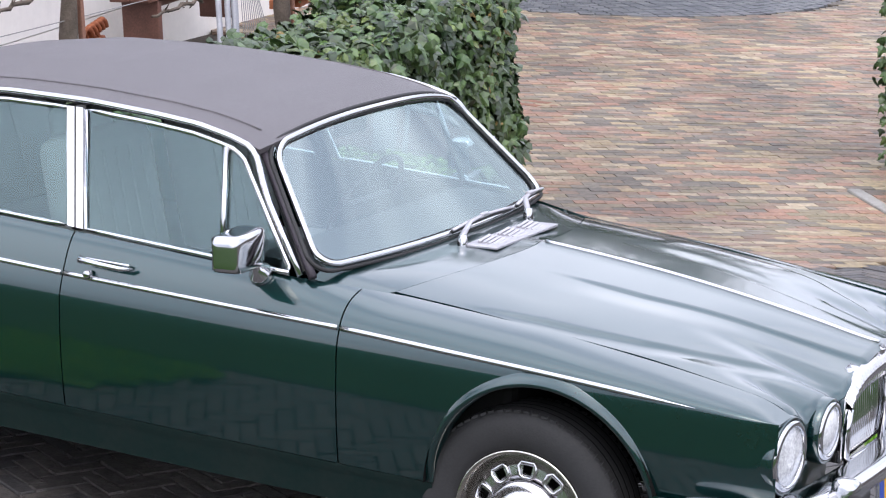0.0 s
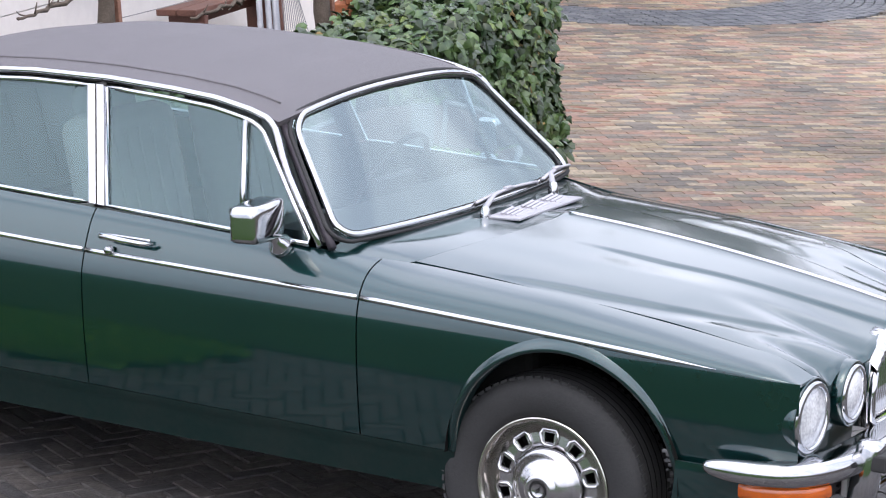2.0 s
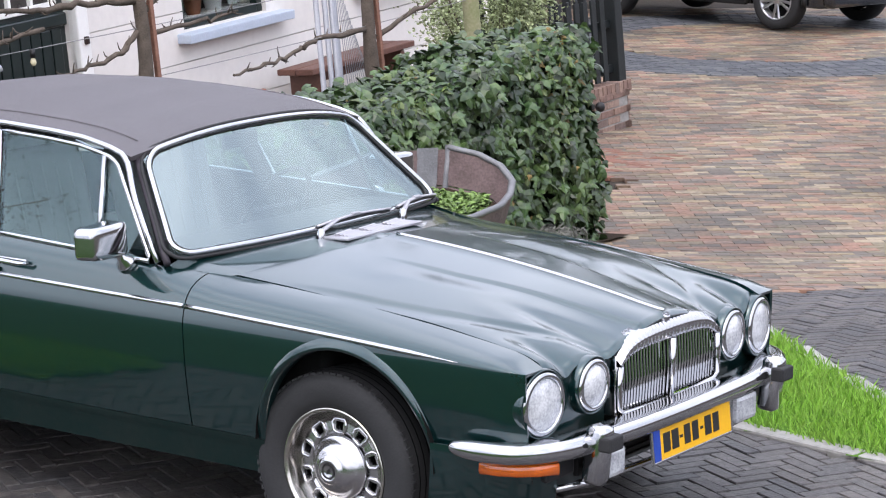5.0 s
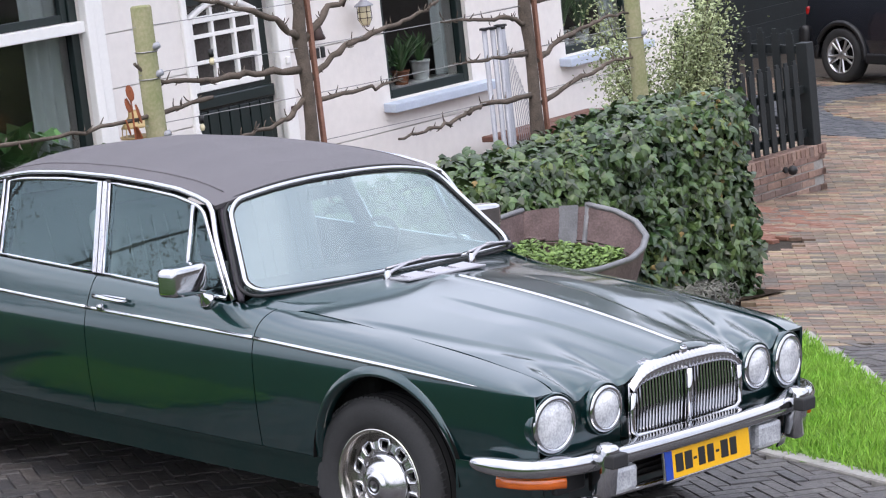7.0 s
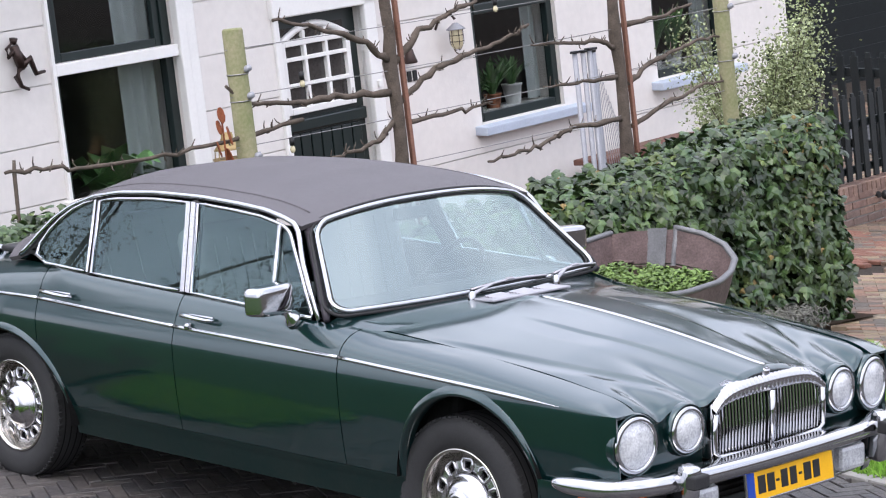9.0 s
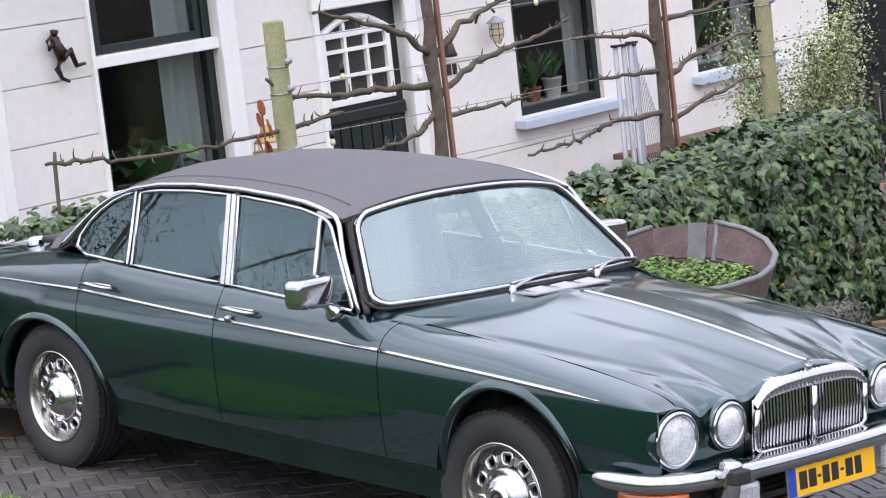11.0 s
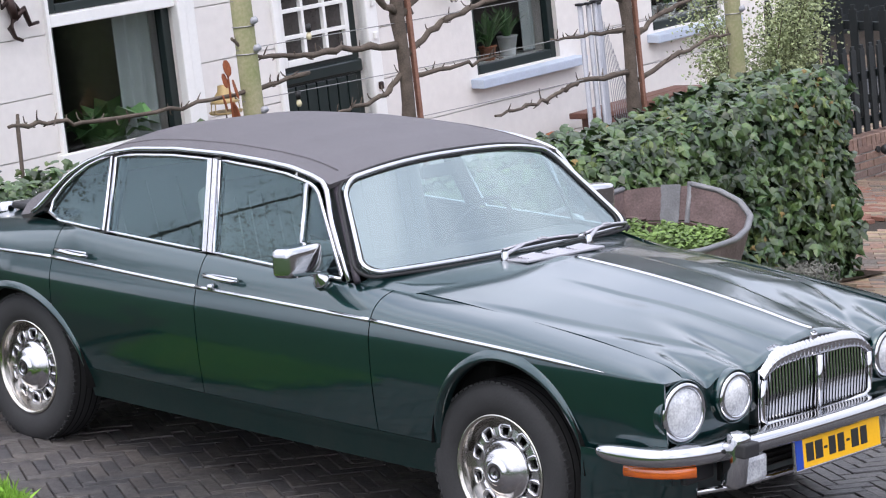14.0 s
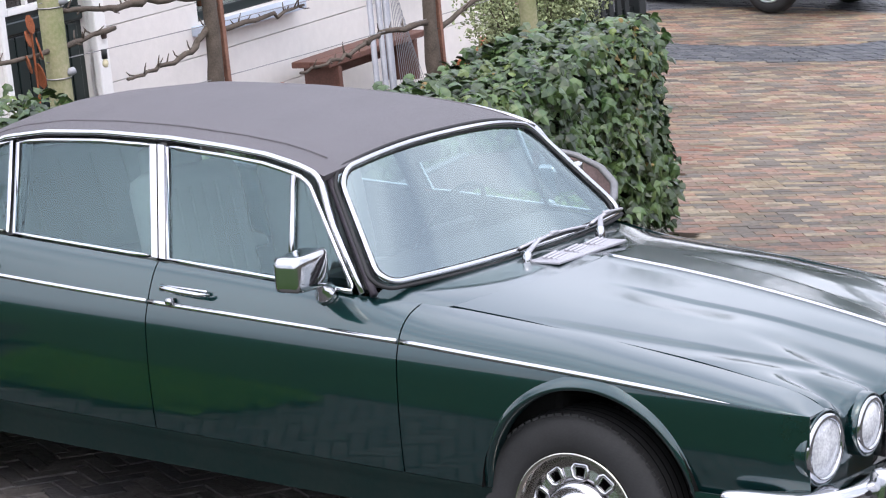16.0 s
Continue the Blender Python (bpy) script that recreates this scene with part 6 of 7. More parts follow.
    # black inner pillars
    for pts in ([(-0.81, s * 0.755, 0.93), (-1.05, s * 0.615, 1.25)], [(-1.63, s * 0.77, 0.95), (-1.735, s * 0.625, 1.31)], [(-2.30, s * 0.77, 0.96), (-2.37, s * 0.62, 1.29)]):
        bm = tube(bmesh.new(), pts, 0.016 if pts[0][0] > -1 else 0.028, 10)
        part("inner_pillar", bm, BLACK, car)
    # mirror
    mx_, my_ = (0, 0) if s < 0 else (-0.20, 0.06)
    mir = part("door_mirror", tube(bmesh.new(), [(-0.925 + mx_, s * 0.822 + my_, 0.918), (-0.925 + mx_, s * 0.835 + my_, 0.930), (-0.925 + mx_, s * 0.850 + my_, 0.942), (-0.928 + mx_, s * 0.872 + my_, 0.968), (-0.932 + mx_, s * 0.890 + my_, 1.0)], [0.040, 0.036, 0.017, 0.013, 0.016], 12), CHROME, car, "chrome door mirror", smooth=True)
    bm = bmesh.new()
    bmesh.ops.create_cube(bm, size=2)
    bmesh.ops.subdivide_edges(bm, edges=bm.edges, cuts=9, use_grid_fill=True)
    for v in bm.verts:
        p = v.co / sum(abs(c) ** 7 for c in v.co) ** (1 / 7)
        taper = 1 - 0.10 * (p.y * s + 1) / 2
        v.co = Vector((p.x * (0.046 + 0.008 * (1 - p.y * p.y) * (p.x > 0)), p.y * 0.103, p.z * 0.063 * taper))
    bmesh.ops.transform(bm, matrix=pose(-0.935 + mx_, s * 0.942 + my_, 1.014, 0, -3, s * -6), verts=bm.verts)
    part("mirror_shell", bm, CHROME, mir, "square chrome mirror shell", smooth=True)
    part("mirror_face", boxes(((0.006, 0.186, 0.100), pose(-0.981 + mx_, s * 0.938 + my_, 1.013, 0, -3, s * -6))), BLACK, mir)

# windscreen
def screen_pt(u, v, out=0.0):
    k = v * 2 - 1
    q = abs(k)
    yb, yt = 0.780 * k, 0.607 * k
    xb, xt = -0.665 - 0.090 * q ** 2.2, -0.992 - 0.048 * q ** 2.2
    zb, zt = 0.957 - 0.004 * q ** 2, 1.326 - 0.062 * q ** 2.5
    y, x, z = yb + (yt - yb) * u, xb + (xt - xb) * u, zb + (zt - zb) * u
    return Vector((x + out, y, z + out * 0.6))


def screen_rim(n=24):
    cu, cv = 0.16, 0.055
    ring = [(0, v) for v in np.linspace(cv, 1 - cv, n)]
    ring += [(cu * (1 - math.cos(a)), 1 - cv + cv * math.sin(a)) for a in np.linspace(0.2, math.pi / 2, 6)]
    ring += [(u, 1) for u in np.linspace(cu * 1.2, 1 - cu, 8)]
    ring += [(1 - cu + cu * math.sin(a), 1 - cv + cv * math.cos(a)) for a in np.linspace(0.2, math.pi / 2, 6)]
    ring += [(1, v) for v in np.linspace(1 - cv * 1.2, cv, n)]
    ring += [(1 - cu + cu * math.cos(a), cv - cv * math.sin(a)) for a in np.linspace(0.2, math.pi / 2, 6)]
    ring += [(u, 0) for u in np.linspace(1 - cu * 1.2, cu, 8)]
    ring += [(cu - cu * math.sin(a), cv - cv * math.cos(a)) for a in np.linspace(0.2, math.pi / 2 - 0.1, 6)]
    return ring


wsg = part("windscreen", surf(lambda u, v: screen_pt(u, v), 14, 40), SCREEN, car, "curved windscreen reflecting the sky", smooth=True)
wsg.visible_shadow = False
rim = screen_rim()
strip("screen_trim", [screen_pt(u, v, 0.010) for u, v in rim], 0.0105, 0.0105, CHROME, wsg, "bright windscreen surround", closed=True)
strip("screen_rubber", [screen_pt(0.5 + (u - 0.5) * 1.075, 0.5 + (v - 0.5) * 1.035, 0.004) for u, v in rim], 0.007, 0.007, RUBBER, wsg, "black rubber seal", closed=True)
strip("screen_seal", [screen_pt(0.5 + (u - 0.5) * 0.955, 0.5 + (v - 0.5) * 0.978, 0.004) for u, v in rim], 0.005, 0.005, RUBBER, wsg, closed=True)
def rear_glass(u, v):
    x, y = -3.14 + 0.30 * u, (v * 2 - 1) * 0.44
    ze, zc = pl(x, EDGE_X, EDGE_Z), pl(x, CROWN_X, CROWN_Z)
    q = abs(y) / (glass_y(ze) - 0.012)
    return Vector((x, y, ze + (zc - ze) * (1 - q ** 2.4) + 0.005))


rg = part("rear_window", surf(rear_glass, 10, 16), GLASS, car, "rear window", smooth=True)
for s in (-1, 1):
    strip("a_pillar", [screen_pt(u, 0 if s < 0 else 1) + Vector((-0.020, s * 0.010, -0.004)) for u in np.linspace(-0.06, 1.0, 10)], 0.014, 0.014, VINYLDARK, car, "dark vinyl-covered windscreen pillar")

# wipers, parked along the foot of the screen
for y0, y1 in ((-0.176, 0.36), (0.345, 0.74)):
    a0 = Vector((-0.572 - 0.05 * max(0, y0), y0, 0.955))
    vv = lambda y: 0.5 + y / 1.56
    b = [screen_pt(0.002 + 0.014 * math.sin(k * math.pi), vv(y0 + 0.07 + k * (y1 - y0 - 0.07)), 0.018) for k in np.linspace(0, 1, 9)]
    w = part("wiper", tube(bmesh.new(), [a0 + Vector((0, 0, 0.012)), a0 + Vector((-0.020, 0.035, 0.016)), b[2] + Vector((0.010, 0, 0.012)), b[3] + Vector((0.008, 0, 0.013)), b[4] + Vector((0.006, 0, 0.011))], [0.013, 0.011, 0.009, 0.007, 0.006], 8, flat=0.6), DULLALLOY, car, "dull bright wiper arm", smooth=True)
    strip("wiper_blade", b, 0.005, 0.008, BLACK, w, "black rubber blade")
    strip("blade_holder", [p + Vector((0.004, 0, 0.007 + 0.006 * math.sin(k * math.pi / 8))) for k, p in enumerate(b)], 0.0080, 0.005, DULLALLOY, w, "dull bright blade holder")
    part("blade_clip", boxes(((0.018, 0.045, 0.014), Matrix.Translation(b[4] + Vector((0.006, 0, 0.016)))), bevel=0.004), DULLALLOY, w)
    part("wiper_pivot", lathe([(0, 0.030), (0.011, 0.028), (0.015, 0.016), (0.018, 0.0), (0.018, -0.012)], 14, Matrix.Translation(a0)), CHROME, w, smooth=True)

# ---- nose ----
for s in (-1, 1):
    def nose_pt(u, v):
        y = 0.335 + (0.808 - 0.335) * u
        zt = bonnet_z(min(0.75, bonnet_front(min(y, 0.69))), min(y, 0.69)) - 0.012 - max(0, y - 0.70) * 0.5
        z = 0.42 + (zt - 0.42) * v
        x = 0.742 - 0.020 * sstep(0.5, 0.70, y) - 0.10 * max(0, y - 0.70) - 0.012 * (1 - v)
        return Vector((x, s * y, z))
    nose = thicken(part("nose_panel", surf(nose_pt, 24, 16), PAINT, car, "dark green lamp panel", smooth=True), 0.01, 0)
    part("lower_valance", surf(lambda u, v: Vector((0.735 - 0.06 * (1 - v) - 0.05 * max(0, u - 0.85) / 0.15, s * u * 0.80, 0.30 + 0.14 * v)), 16, 6), PAINT, car, "dark green valance below the bumper", smooth=True)
    plan = [Vector((0.410, 0.858, 0)), Vector((0.52, 0.853, 0)), Vector((0.62, 0.838, 0)), Vector((0.70, 0.805, 0)), Vector((0.755, 0.74, 0)), Vector((0.772, 0.67, 0))]

    def apron_pt(u, v):
        k = u * (len(plan) - 1)
        i = min(int(k), len(plan) - 2)
        p = plan[i].lerp(plan[i + 1], k - i)
        return Vector((p.x - 0.03 * (1 - v) ** 2, s * (p.y - 0.03 * (1 - v) ** 2), 0.295 + 0.195 * v))
    thicken(part("front_apron", surf(apron_pt, 36, 10), PAINT, car, "dark green body corner below the bumper", smooth=True), 0.008, 0)
    for y, z, r, x in ((0.712, 0.634, 0.098, 0.742), (0.462, 0.651, 0.081, 0.772)):
        m = pose(x, s * y, z, 0, 90, s * (6 if y > 0.6 else 2))
        lamp = part("headlamp", lathe([(r + 0.008, -0.09), (r + 0.008, 0.0), (r + 0.004, 0.012), (r - 0.008, 0.016), (r - 0.014, 0.010), (r - 0.012, -0.03)], 40, m), CHROME, nose, "round headlamp with chrome bezel", smooth=True)
        part("lamp_hood", lathe([(r + 0.018, -0.06), (r + 0.017, -0.01), (r + 0.015, 0.006), (r + 0.011, 0.009), (r + 0.009, -0.02)], 40, m), PAINT, nose, "dark green lamp hood", smooth=True)
        part("reflector", lathe([(0.012, -0.075), (r * 0.5, -0.06), (r * 0.8, -0.035), (r - 0.012, -0.004)], 32, m), REFLECT, lamp, "bright reflector bowl", smooth=True)
        part("bulb", lathe([(0, -0.035), (0.012, -0.038), (0.015, -0.05), (0.012, -0.074)], 12, m), LAMPGLASS, lamp, smooth=True)
        bm = lathe([(0, 0.024), (r * 0.35, 0.022), (r * 0.7, 0.016), (r - 0.011, 0.006)], 36, m)
        ln = part("lens", bm, FOG, lamp, "fluted lens, opaque pale grey with the lamp's glints painted in", smooth=True)
        ln.visible_shadow = False
        for k in range(-6, 7):
            h = k * r / 7.5
            l = math.sqrt((r - 0.014) ** 2 - h * h)
            part("lens_rib", tube(bmesh.new(), [m @ Vector((-l, h, 0.008 + 0.012 * (1 - (h / r) ** 2) * 0.2)), m @ Vector((0, h, 0.0225 - 0.016 * (h / r) ** 2)), m @ Vector((l, h, 0.008))], 0.0016, 6), LENS, ln).visible_shadow = False

# grille: fluted chrome shell, vanes and centre bar
GX, GW, GZ0, GZ1 = 0.790, 0.332, 0.515, 0.722


def shell_top(y):
    k = abs(y) / GW
    return 0.797 - 0.030 * k ** 2.4 - 0.045 * k ** 7


grille = part("radiator_grille", boxes(((0.01, 2 * GW - 0.02, 0.21), pose(GX - 0.055, 0, 0.62))), DARK, car, "chrome radiator grille with fluted top")


def open_top(y):
    k = abs(y) / GW
    return 0.722 - 0.020 * k ** 3 - 0.040 * k ** 8


bm = bmesh.new()
n = 28 * 6
rows = []
for i in range(n + 1):
    y = -GW + 2 * GW * i / n
    zt, zo = shell_top(y), open_top(y * 0.98)
    fl = 0.0036 * (0.5 - 0.5 * math.cos(i / 6 * math.tau))
    rows.append([bm.verts.new(p) for p in ((GX - 0.075, y, zt - 0.050), (GX - 0.055, y, zt - 0.003), (GX - 0.010, y, zt - 0.010 - fl * 0.5), (GX + 0.010 - fl, y, zt - 0.028), (GX + 0.012 - fl, y, (zt + zo) / 2), (GX + 0.008, y, zo + 0.006), (GX - 0.004, y, zo), (GX - 0.03, y, zo + 0.002))])
for a, b in zip(rows, rows[1:]):
    for k in range(7):
        bm.faces.new((a[k], b[k], b[k + 1], a[k + 1]))
bmesh.ops.recalc_face_normals(bm, faces=bm.faces)
part("fluted_top", bm, STAINLESS, grille, "fluted chrome grille top", smooth=True)
for s in (-1, 1):
    part("shell_side", boxes(((0.080, 0.014, 0.205), pose(GX - 0.048, s * (GW - 0.006), 0.620)), bevel=0.006), CHROME, grille, "chrome shell side", smooth=True)
strip("grille_frame", [(GX, -GW + 0.012, 0.685), (GX, -GW + 0.004, 0.62), (GX, -GW + 0.008, 0.545), (GX, -GW + 0.03, 0.520), (GX + 0.004, -0.15, 0.515), (GX + 0.006, 0, 0.514), (GX + 0.004, 0.15, 0.515), (GX, GW - 0.03, 0.520), (GX, GW - 0.008, 0.545), (GX, GW - 0.004, 0.62), (GX, GW - 0.012, 0.685)], 0.012, 0.012, CHROME, grille, "chrome grille frame", seg=10)
bm = bmesh.new()
tube(bm, [(GX + 0.006, 0, 0.515), (GX + 0.012, 0, 0.64), (GX + 0.008, 0, 0.725)], [0.011, 0.012, 0.014], 10)
part("centre_bar", bm, CHROME, grille, "chrome centre bar", smooth=True)
for y in [s * (0.0125 + i * 0.0190) for i in range(17) for s in (-1, 1)]:
    bm = tube(bmesh.new(), [(GX - 0.018, y, 0.520), (GX - 0.012, y, 0.62), (GX - 0.018, y, open_top(y) + 0.004)], 0.0042, 6)
    part("grille_vane", bm, CHROME, grille)
part("bonnet_badge", lathe([(0, 0.009), (0.014, 0.009), (0.018, 0.006), (0.020, 0.0), (0.020, -0.01)], 24, pose(GX - 0.022, 0, shell_top(0) + 0.002, 0, 25, 0)), STAINLESS, grille, "round enamel badge", smooth=True)
part("badge_ring", lathe([(0.009, 0.0100), (0.0125, 0.0105), (0.0125, 0.009)], 20, pose(GX - 0.022, 0, shell_top(0) + 0.0025, 0, 25, 0)), INK, grille)
part("lower_grille", boxes(((0.02, 1.02, 0.10), pose(0.74, 0, 0.40))), BLACK, car, "black lower air intake")
for k in range(5):
    part("intake_slat", boxes(((0.012, 1.0, 0.007), pose(0.762, 0, 0.362 + k * 0.020)), bevel=0.002), BLACK, car)

# front bumper, overriders
BY = (-0.893, -0.888, -0.875, -0.84, -0.74, -0.60, -0.3, 0.0)
BX = (0.50, 0.58, 0.68, 0.76, 0.825, 0.855, 0.875, 0.880)
path = [Vector((x, y, 0.500)) for x, y in zip(BX, BY)] + [Vector((x, -y, 0.500)) for x, y in list(zip(BX, BY))[-2::-1]]
bm = bmesh.new()
rings = []
prof = ((0.000, -0.038), (0.016, -0.034), (0.026, -0.016), (0.028, 0.004), (0.020, 0.022), (0.004, 0.032), (-0.030, 0.030), (-0.085, 0.026), (-0.085, 0.018), (-0.02, 0.018), (-0.02, -0.030))
for i, p in enumerate(path):
    a, b = path[max(0, i - 1)], path[min(len(path) - 1, i + 1)]
    d = (b - a).normalized()
    o = Vector((d.y, -d.x, 0))
    k = 0.55 if i in (0, len(path) - 1) else 1.0
    sc = 0.35 if min(i, len(path) - 1 - i) < 3 else 1.0
    rings.append([bm.verts.new(p + o * (q * k if q > -0.03 else q * k * sc) + Vector((0, 0, h * k))) for q, h in prof])
for a, b in zip(rings, rings[1:]):
    for k in range(len(prof)):
        bm.faces.new((a[k], a[(k + 1) % len(prof)], b[(k + 1) % len(prof)], b[k]))
bm.faces.new(rings[0])
bm.faces.new(rings[-1])
bmesh.ops.recalc_face_normals(bm, faces=bm.faces)
bumper = part("front_bumper", bm, CHROME, car, "curved chrome front bumper", smooth=True)
md = bumper.modifiers.new("round", "SUBSURF")
md.levels = md.render_levels = 2
for s in (-1, 1):
    ov = part("overrider", boxes(((0.075, 0.075, 0.20), pose(0.872, s * 0.585, 0.462, 0, 7, s * 4)), bevel=0.02), CHROME, bumper, "chrome overrider", smooth=True)
    part("rubber_block", boxes(((0.050, 0.085, 0.050), pose(0.915, s * 0.580, 0.505)), bevel=0.007), RUBBER, ov, "black rubber buffer")
    part("fog_lamp", boxes(((0.06, 0.155, 0.100), pose(0.822, s * 0.448, 0.398)), bevel=0.018), FOG, car, "rectangular fog lamp, pale grey with its brightness painted in")
    part("fog_lamp_bowl", boxes(((0.03, 0.130, 0.082), pose(0.790, s * 0.448, 0.398)), bevel=0.008), REFLECT, car)
    line = [Vector((x, s * y, 0.435 + 0.002 * i)) for i, (x, y) in enumerate(((0.600, 0.846), (0.66, 0.840), (0.72, 0.822), (0.775, 0.785), (0.815, 0.735)))]
    bm = tube(bmesh.new(), line, [0.019, 0.023, 0.024, 0.024, 0.022], 16)
    for v in bm.verts:
        c = min(line, key=lambda p: (p - v.co).length)
        v.co.z = c.z + max(-0.019, min(0.019, (v.co.z - c.z) * 1.5))
    part("indicator", bm, AMBER, car, "amber indicator lens", smooth=True)
    part("bumper_bracket", boxes(((0.03, 0.16, 0.12), pose(0.78, s * 0.68, 0.45)), bevel=0.01), BLACK, car)
strip("lower_lip", [(0.76, -0.66, 0.345), (0.80, -0.50, 0.340), (0.825, 0, 0.338), (0.80, 0.50, 0.340), (0.76, 0.66, 0.345)], 0.012, 0.012, STAINLESS, car, "bright lower lip")
# number plate, its characters as plain bars
PT = pose(0.882, 0, 0.414, 0, -6, 0)
plate = part("number_plate", boxes(((0.008, 0.52, 0.11), PT), bevel=0.003), YELLOW, car, "yellow number plate with plain dark bars")
part("plate_frame", boxes(((0.010, 0.536, 0.010), PT @ pose(0, 0, 0.059)), ((0.010, 0.536, 0.010), PT @ pose(0, 0, -0.059)), ((0.010, 0.010, 0.128), PT @ pose(0, 0.264, 0)), ((0.010, 0.010, 0.128), PT @ pose(0, -0.264, 0)), bevel=0.002), STAINLESS, plate, "bright plate frame")
part("plate_band", boxes(((0.004, 0.042, 0.108), PT @ pose(0.004, -0.238, 0)), bevel=0.001), BLUE, plate, "blue country band")
for i, (y, w) in enumerate(((-0.175, 0.044), (-0.120, 0.044), (-0.040, 0.040), (0.014, 0.040), (0.100, 0.044), (0.155, 0.040))):
    part("plate_bar", boxes(((0.003, w, 0.066), PT @ pose(0.0045, y, 0)), bevel=0.001), INK, plate)
for y in (-0.080, 0.057):
    part("plate_dash", boxes(((0.003, 0.020, 0.010), PT @ pose(0.0045, y, 0)), bevel=0.001), INK, plate)

# ---- wheels ----
def wheel(x, s):
    h = new("wheel")
    h.parent = car
    tagged(h, "chromed steel road wheel with black tyre")
    h.matrix_basis = pose(x, s * 0.735, TYRE - 0.015, 90 if s < 0 else -90, 0, 0)
    # z of the wheel points outward
    ty = [(0.205, 0.070), (0.216, 0.084), (0.235, 0.094), (0.27, 0.100), (0.30, 0.097), (0.318, 0.088), (0.329, 0.072), (0.334, 0.045), (0.335, 0.0), (0.334, -0.045), (0.329, -0.072), (0.315, -0.09), (0.27, -0.10), (0.21, -0.08)]
    t = part("tyre", lathe(ty, 64), RUBBER, h, "black tyre with dusty sidewall", smooth=True)
    # dark bands on the tread stand for the shade in its grooves
    for k in (-0.05, -0.017, 0.017, 0.05):
        part("groove_shade_band", lathe([(0.3355, k - 0.003), (0.3358, k), (0.3355, k + 0.003)], 48), DARK, t)
    tagged(part("tread_pattern", tread(), RUBBER, t), kind="stuff")
    part("rim", lathe([(0.207, 0.072), (0.213, 0.080), (0.210, 0.087), (0.202, 0.086), (0.196, 0.074), (0.190, 0.050), (0.184, 0.022), (0.178, 0.018)], 64), WHEELMETAL, h, "chrome wheel rim", smooth=True)
    # slotted disc
    bm = bmesh.new()
    N = 10
    for k in range(N):
        a0 = k * math.tau / N
        da = math.tau / N
        def P(r, a, z):
            return bm.verts.new((r * math.cos(a), r * math.sin(a), z))
        sub = 12
        lo = [P(0.108, a0 + da * i / sub, 0.038) for i in range(sub + 1)]
        hi = [P(0.183, a0 + da * i / sub, 0.020) for i in range(sub + 1)]
        m1 = [P(0.129, a0 + da * i / sub, 0.048) for i in range(sub + 1)]
        m2 = [P(0.158, a0 + da * i / sub, 0.045) for i in range(sub + 1)]
        for i in range(sub):
            bm.faces.new((lo[i], lo[i + 1], m1[i + 1], m1[i]))
            bm.faces.new((m2[i], m2[i + 1], hi[i + 1], hi[i]))
            if i < 4 or i >= sub - 4:
                bm.faces.new((m1[i], m1[i + 1], m2[i + 1], m2[i]))
        # turned-in edges of the slot
        lip = [P(0.133, a0 + da * 0.36, 0.026), P(0.133, a0 + da * 0.64, 0.026), P(0.153, a0 + da * 0.64, 0.022), P(0.153, a0 + da * 0.36, 0.022)]
        top4 = [m1[4], m1[8], m2[8], m2[4]]
        for i in range(4):
            bm.faces.new((top4[i], top4[(i + 1) % 4], lip[(i + 1) % 4], lip[i]))
    bmesh.ops.remove_doubles(bm, verts=bm.verts, dist=1e-4)
    bmesh.ops.recalc_face_normals(bm, faces=bm.faces)
    part("slotted_disc", bm, STAINLESS, h, "chrome disc with ten slots", smooth=False)
    # pressed rims round the slots
    for k in range(N):
        a0, da = k * math.tau / N, math.tau / N
        loop = [(r_, a0 + da * f, z_) for r_, f, z_ in ((0.120, 0.34, 0.047), (0.120, 0.66, 0.047), (0.130, 0.79, 0.049), (0.156, 0.79, 0.047), (0.168, 0.70, 0.042), (0.168, 0.30, 0.042), (0.156, 0.21, 0.047), (0.130, 0.21, 0.049))]
        part("slot_rim", tube(bmesh.new(), [(r_ * math.cos(a), r_ * math.sin(a), z_) for r_, a, z_ in loop], 0.0066, 7, True), STAINLESS, h, smooth=True)
    part("drum", lathe([(0, 0.0), (0.18, 0.0), (0.19, -0.06)], 32), DARK, h)
    cap = part("hub_cap", lathe([(0.112, 0.044), (0.113, 0.052), (0.106, 0.058), (0.100, 0.060), (0.092, 0.074), (0.074, 0.092), (0.056, 0.100), (0.050, 0.101), (0.046, 0.108), (0.038, 0.112), (0.030, 0.113), (0.028, 0.110), (0, 0.110)], 56), STAINLESS, h, "domed chrome hub cap", smooth=True)
    part("cap_ring", lathe([(0.020, 0.1125), (0.0265, 0.1135), (0.0265, 0.110)], 24), INK, cap, "dark emblem ring")
    part("cap_emblem", boxes(((0.016, 0.005, 0.002), pose(0, 0.003, 0.1115, 0, 0, 40)), ((0.016, 0.005, 0.002), pose(0, -0.004, 0.1115, 0, 0, 40)), bevel=0.0005), INK, cap)
    return h


def tread():
    bm = bmesh.new()
    for k in range(72):
        a = k * math.tau / 72
        for z, tw in ((0.072, 12), (-0.072, -12)):
            box(bm, 0.008, 0.018, 0.022, pose(0, 0, 0, 0, 0, math.degrees(a)) @ pose(0.3275, 0, z, tw, 0, 0))
    return bm


for x in (HF, HR):
    for s in (-1, 1):
        wheel(x, s)

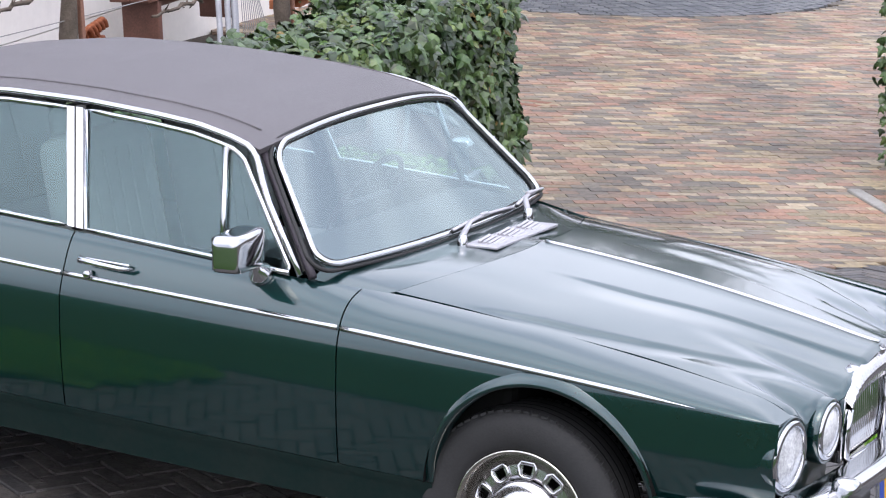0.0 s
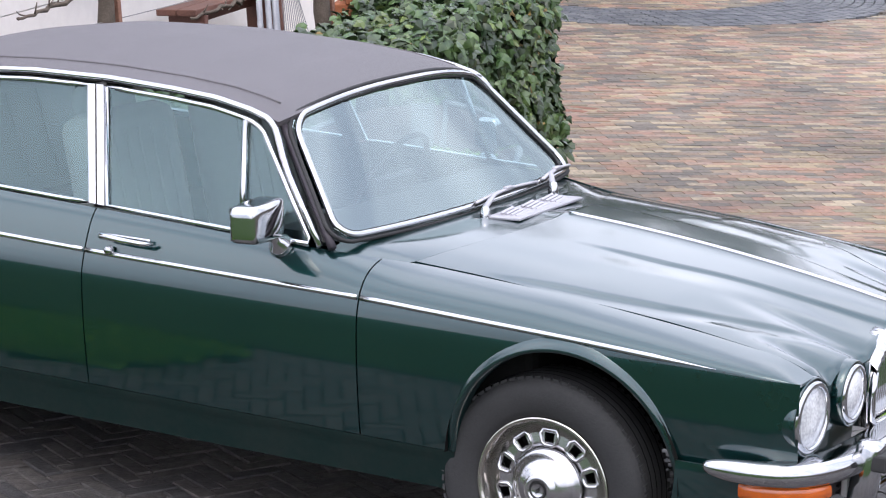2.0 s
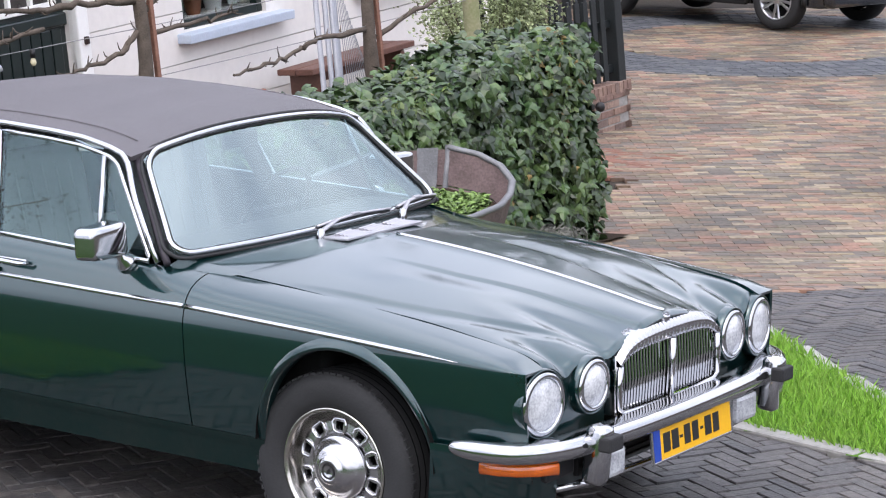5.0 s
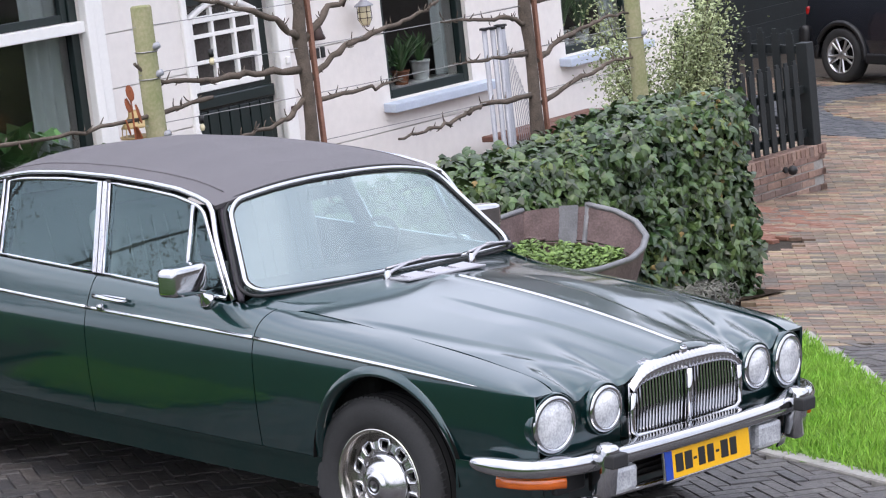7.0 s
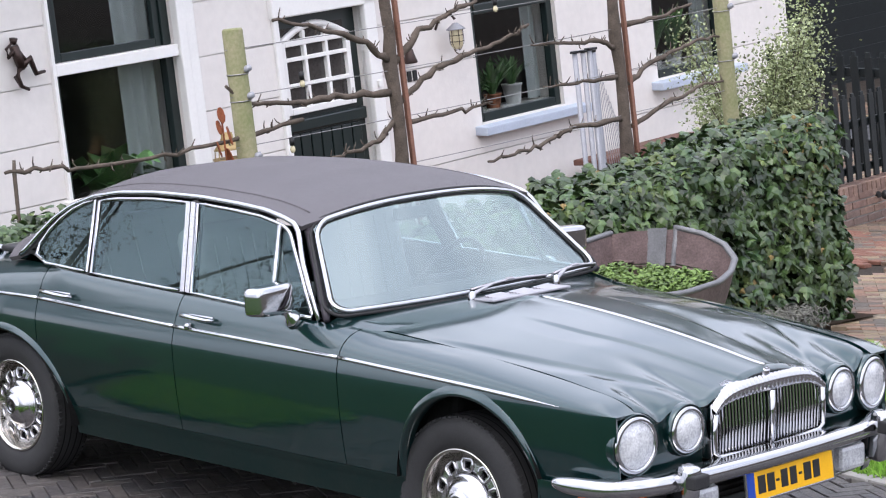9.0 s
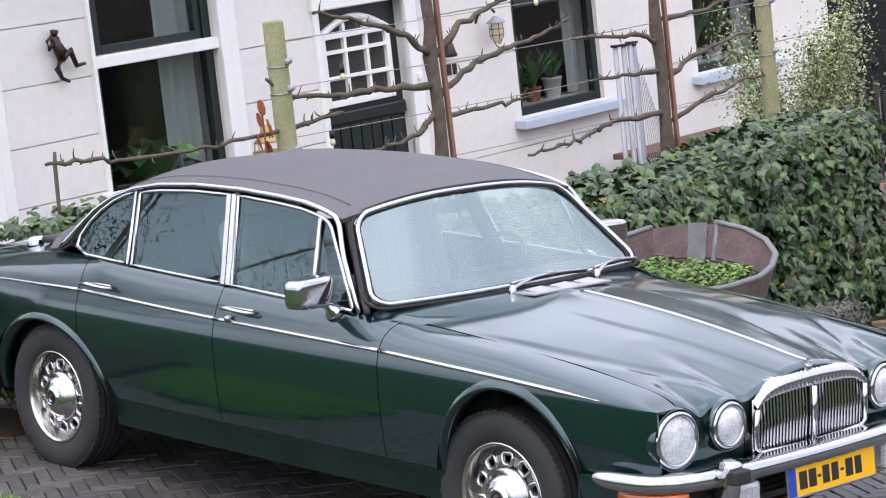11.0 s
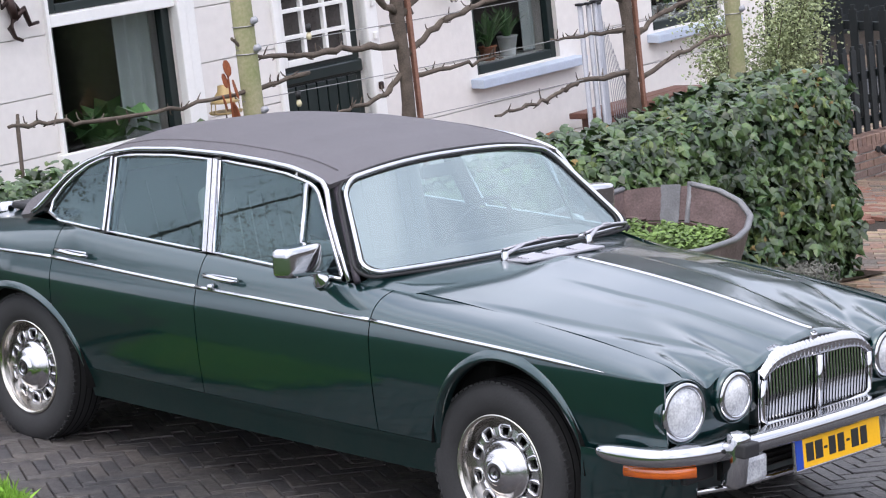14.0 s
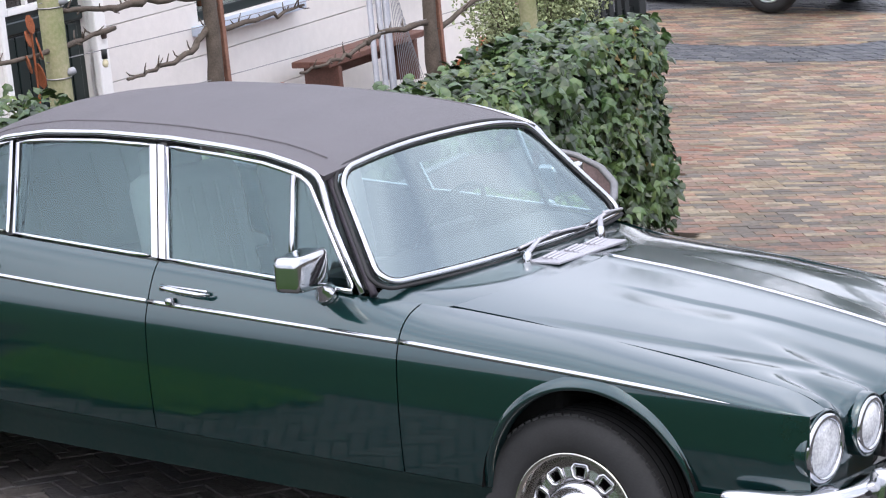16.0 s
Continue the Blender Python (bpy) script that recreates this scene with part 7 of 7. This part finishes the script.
# ---- cabin ----
part("cabin_floor", boxes(((2.2, 1.38, 0.05), pose(-1.8, 0, 0.56)), bevel=0.01), BLACK, car)
dash = part("dashboard", surf(lambda u, v: Vector((-0.78 - 0.34 * u, (v * 2 - 1) * 0.70, 0.925 + 0.02 * math.sin(u * 3.0) - (0.12 * sstep(0.8, 1, u)))), 12, 12), BLACK, car, "black padded dashboard", smooth=True)
part("dash_wood", boxes(((0.03, 1.30, 0.12), pose(-1.13, 0, 0.80)), bevel=0.01), WOOD, dash, "walnut instrument board")
sw = part("steering_wheel", tube(bmesh.new(), [pose(-1.22, 0.34, 0.915, 0, -62, 0) @ Vector((0.195 * math.cos(a), 0.195 * math.sin(a), 0)) for a in np.linspace(0, math.tau, 40, endpoint=False)], 0.011, 8, True), BLACK, car, "thin black steering wheel", smooth=True)
part("wheel_hub", boxes(((0.07, 0.30, 0.03), pose(-1.215, 0.34, 0.91, 0, -62, 0)), bevel=0.012), BLACK, sw)


def seat(x, y, w, back_h, rake):
    bm = boxes(((0.52, w, 0.16), pose(x, y, 0.66, 0, -6, 0)), bevel=0.05)
    st = part("seat", bm, LEATHER, car, "grey leather seat", smooth=True)
    part("seat_back", boxes(((0.15, w * 0.98, back_h), pose(x - 0.30, y, 0.68 + back_h / 2, 0, -rake, 0)), bevel=0.06), LEATHER, st, "grey leather backrest", smooth=True)
    for k in range(-2, 3):
        part("seat_pleat", tube(bmesh.new(), [pose(x - 0.30, y, 0.68 + back_h / 2, 0, -rake, 0) @ Vector((0.078, k * w * 0.14, h)) for h in (-back_h * 0.35, 0, back_h * 0.35)], 0.006, 6), LEATHER, st)
    return st


for y in (-0.36, 0.36):
    st = seat(-1.52, y, 0.52, 0.52, 14)
    part("head_rest", boxes(((0.09, 0.28, 0.14), pose(-1.93, y, 1.20, 0, -10, 0)), bevel=0.035), LEATHER, st, "grey head restraint", smooth=True)
seat(-2.50, 0, 1.28, 0.46, 20)
part("parcel_shelf", boxes(((0.45, 1.25, 0.03), pose(-2.98, 0, 0.99)), bevel=0.01), BLACK, car)
part("rear_view_mirror", boxes(((0.02, 0.20, 0.055), pose(-1.10, 0, 1.245)), bevel=0.01), BLACK, car, "interior mirror")


# ---- single pavers nearest the walk ----
for x, y, a in near_pavers:
    vs, fs = [], []
    paver(vs, fs, x, y, a, BRICK_L, BRICK_W, gap=0.003, e=0.004)
    mesh_obj("paver", vs, fs, DARKBRICK, pavement)
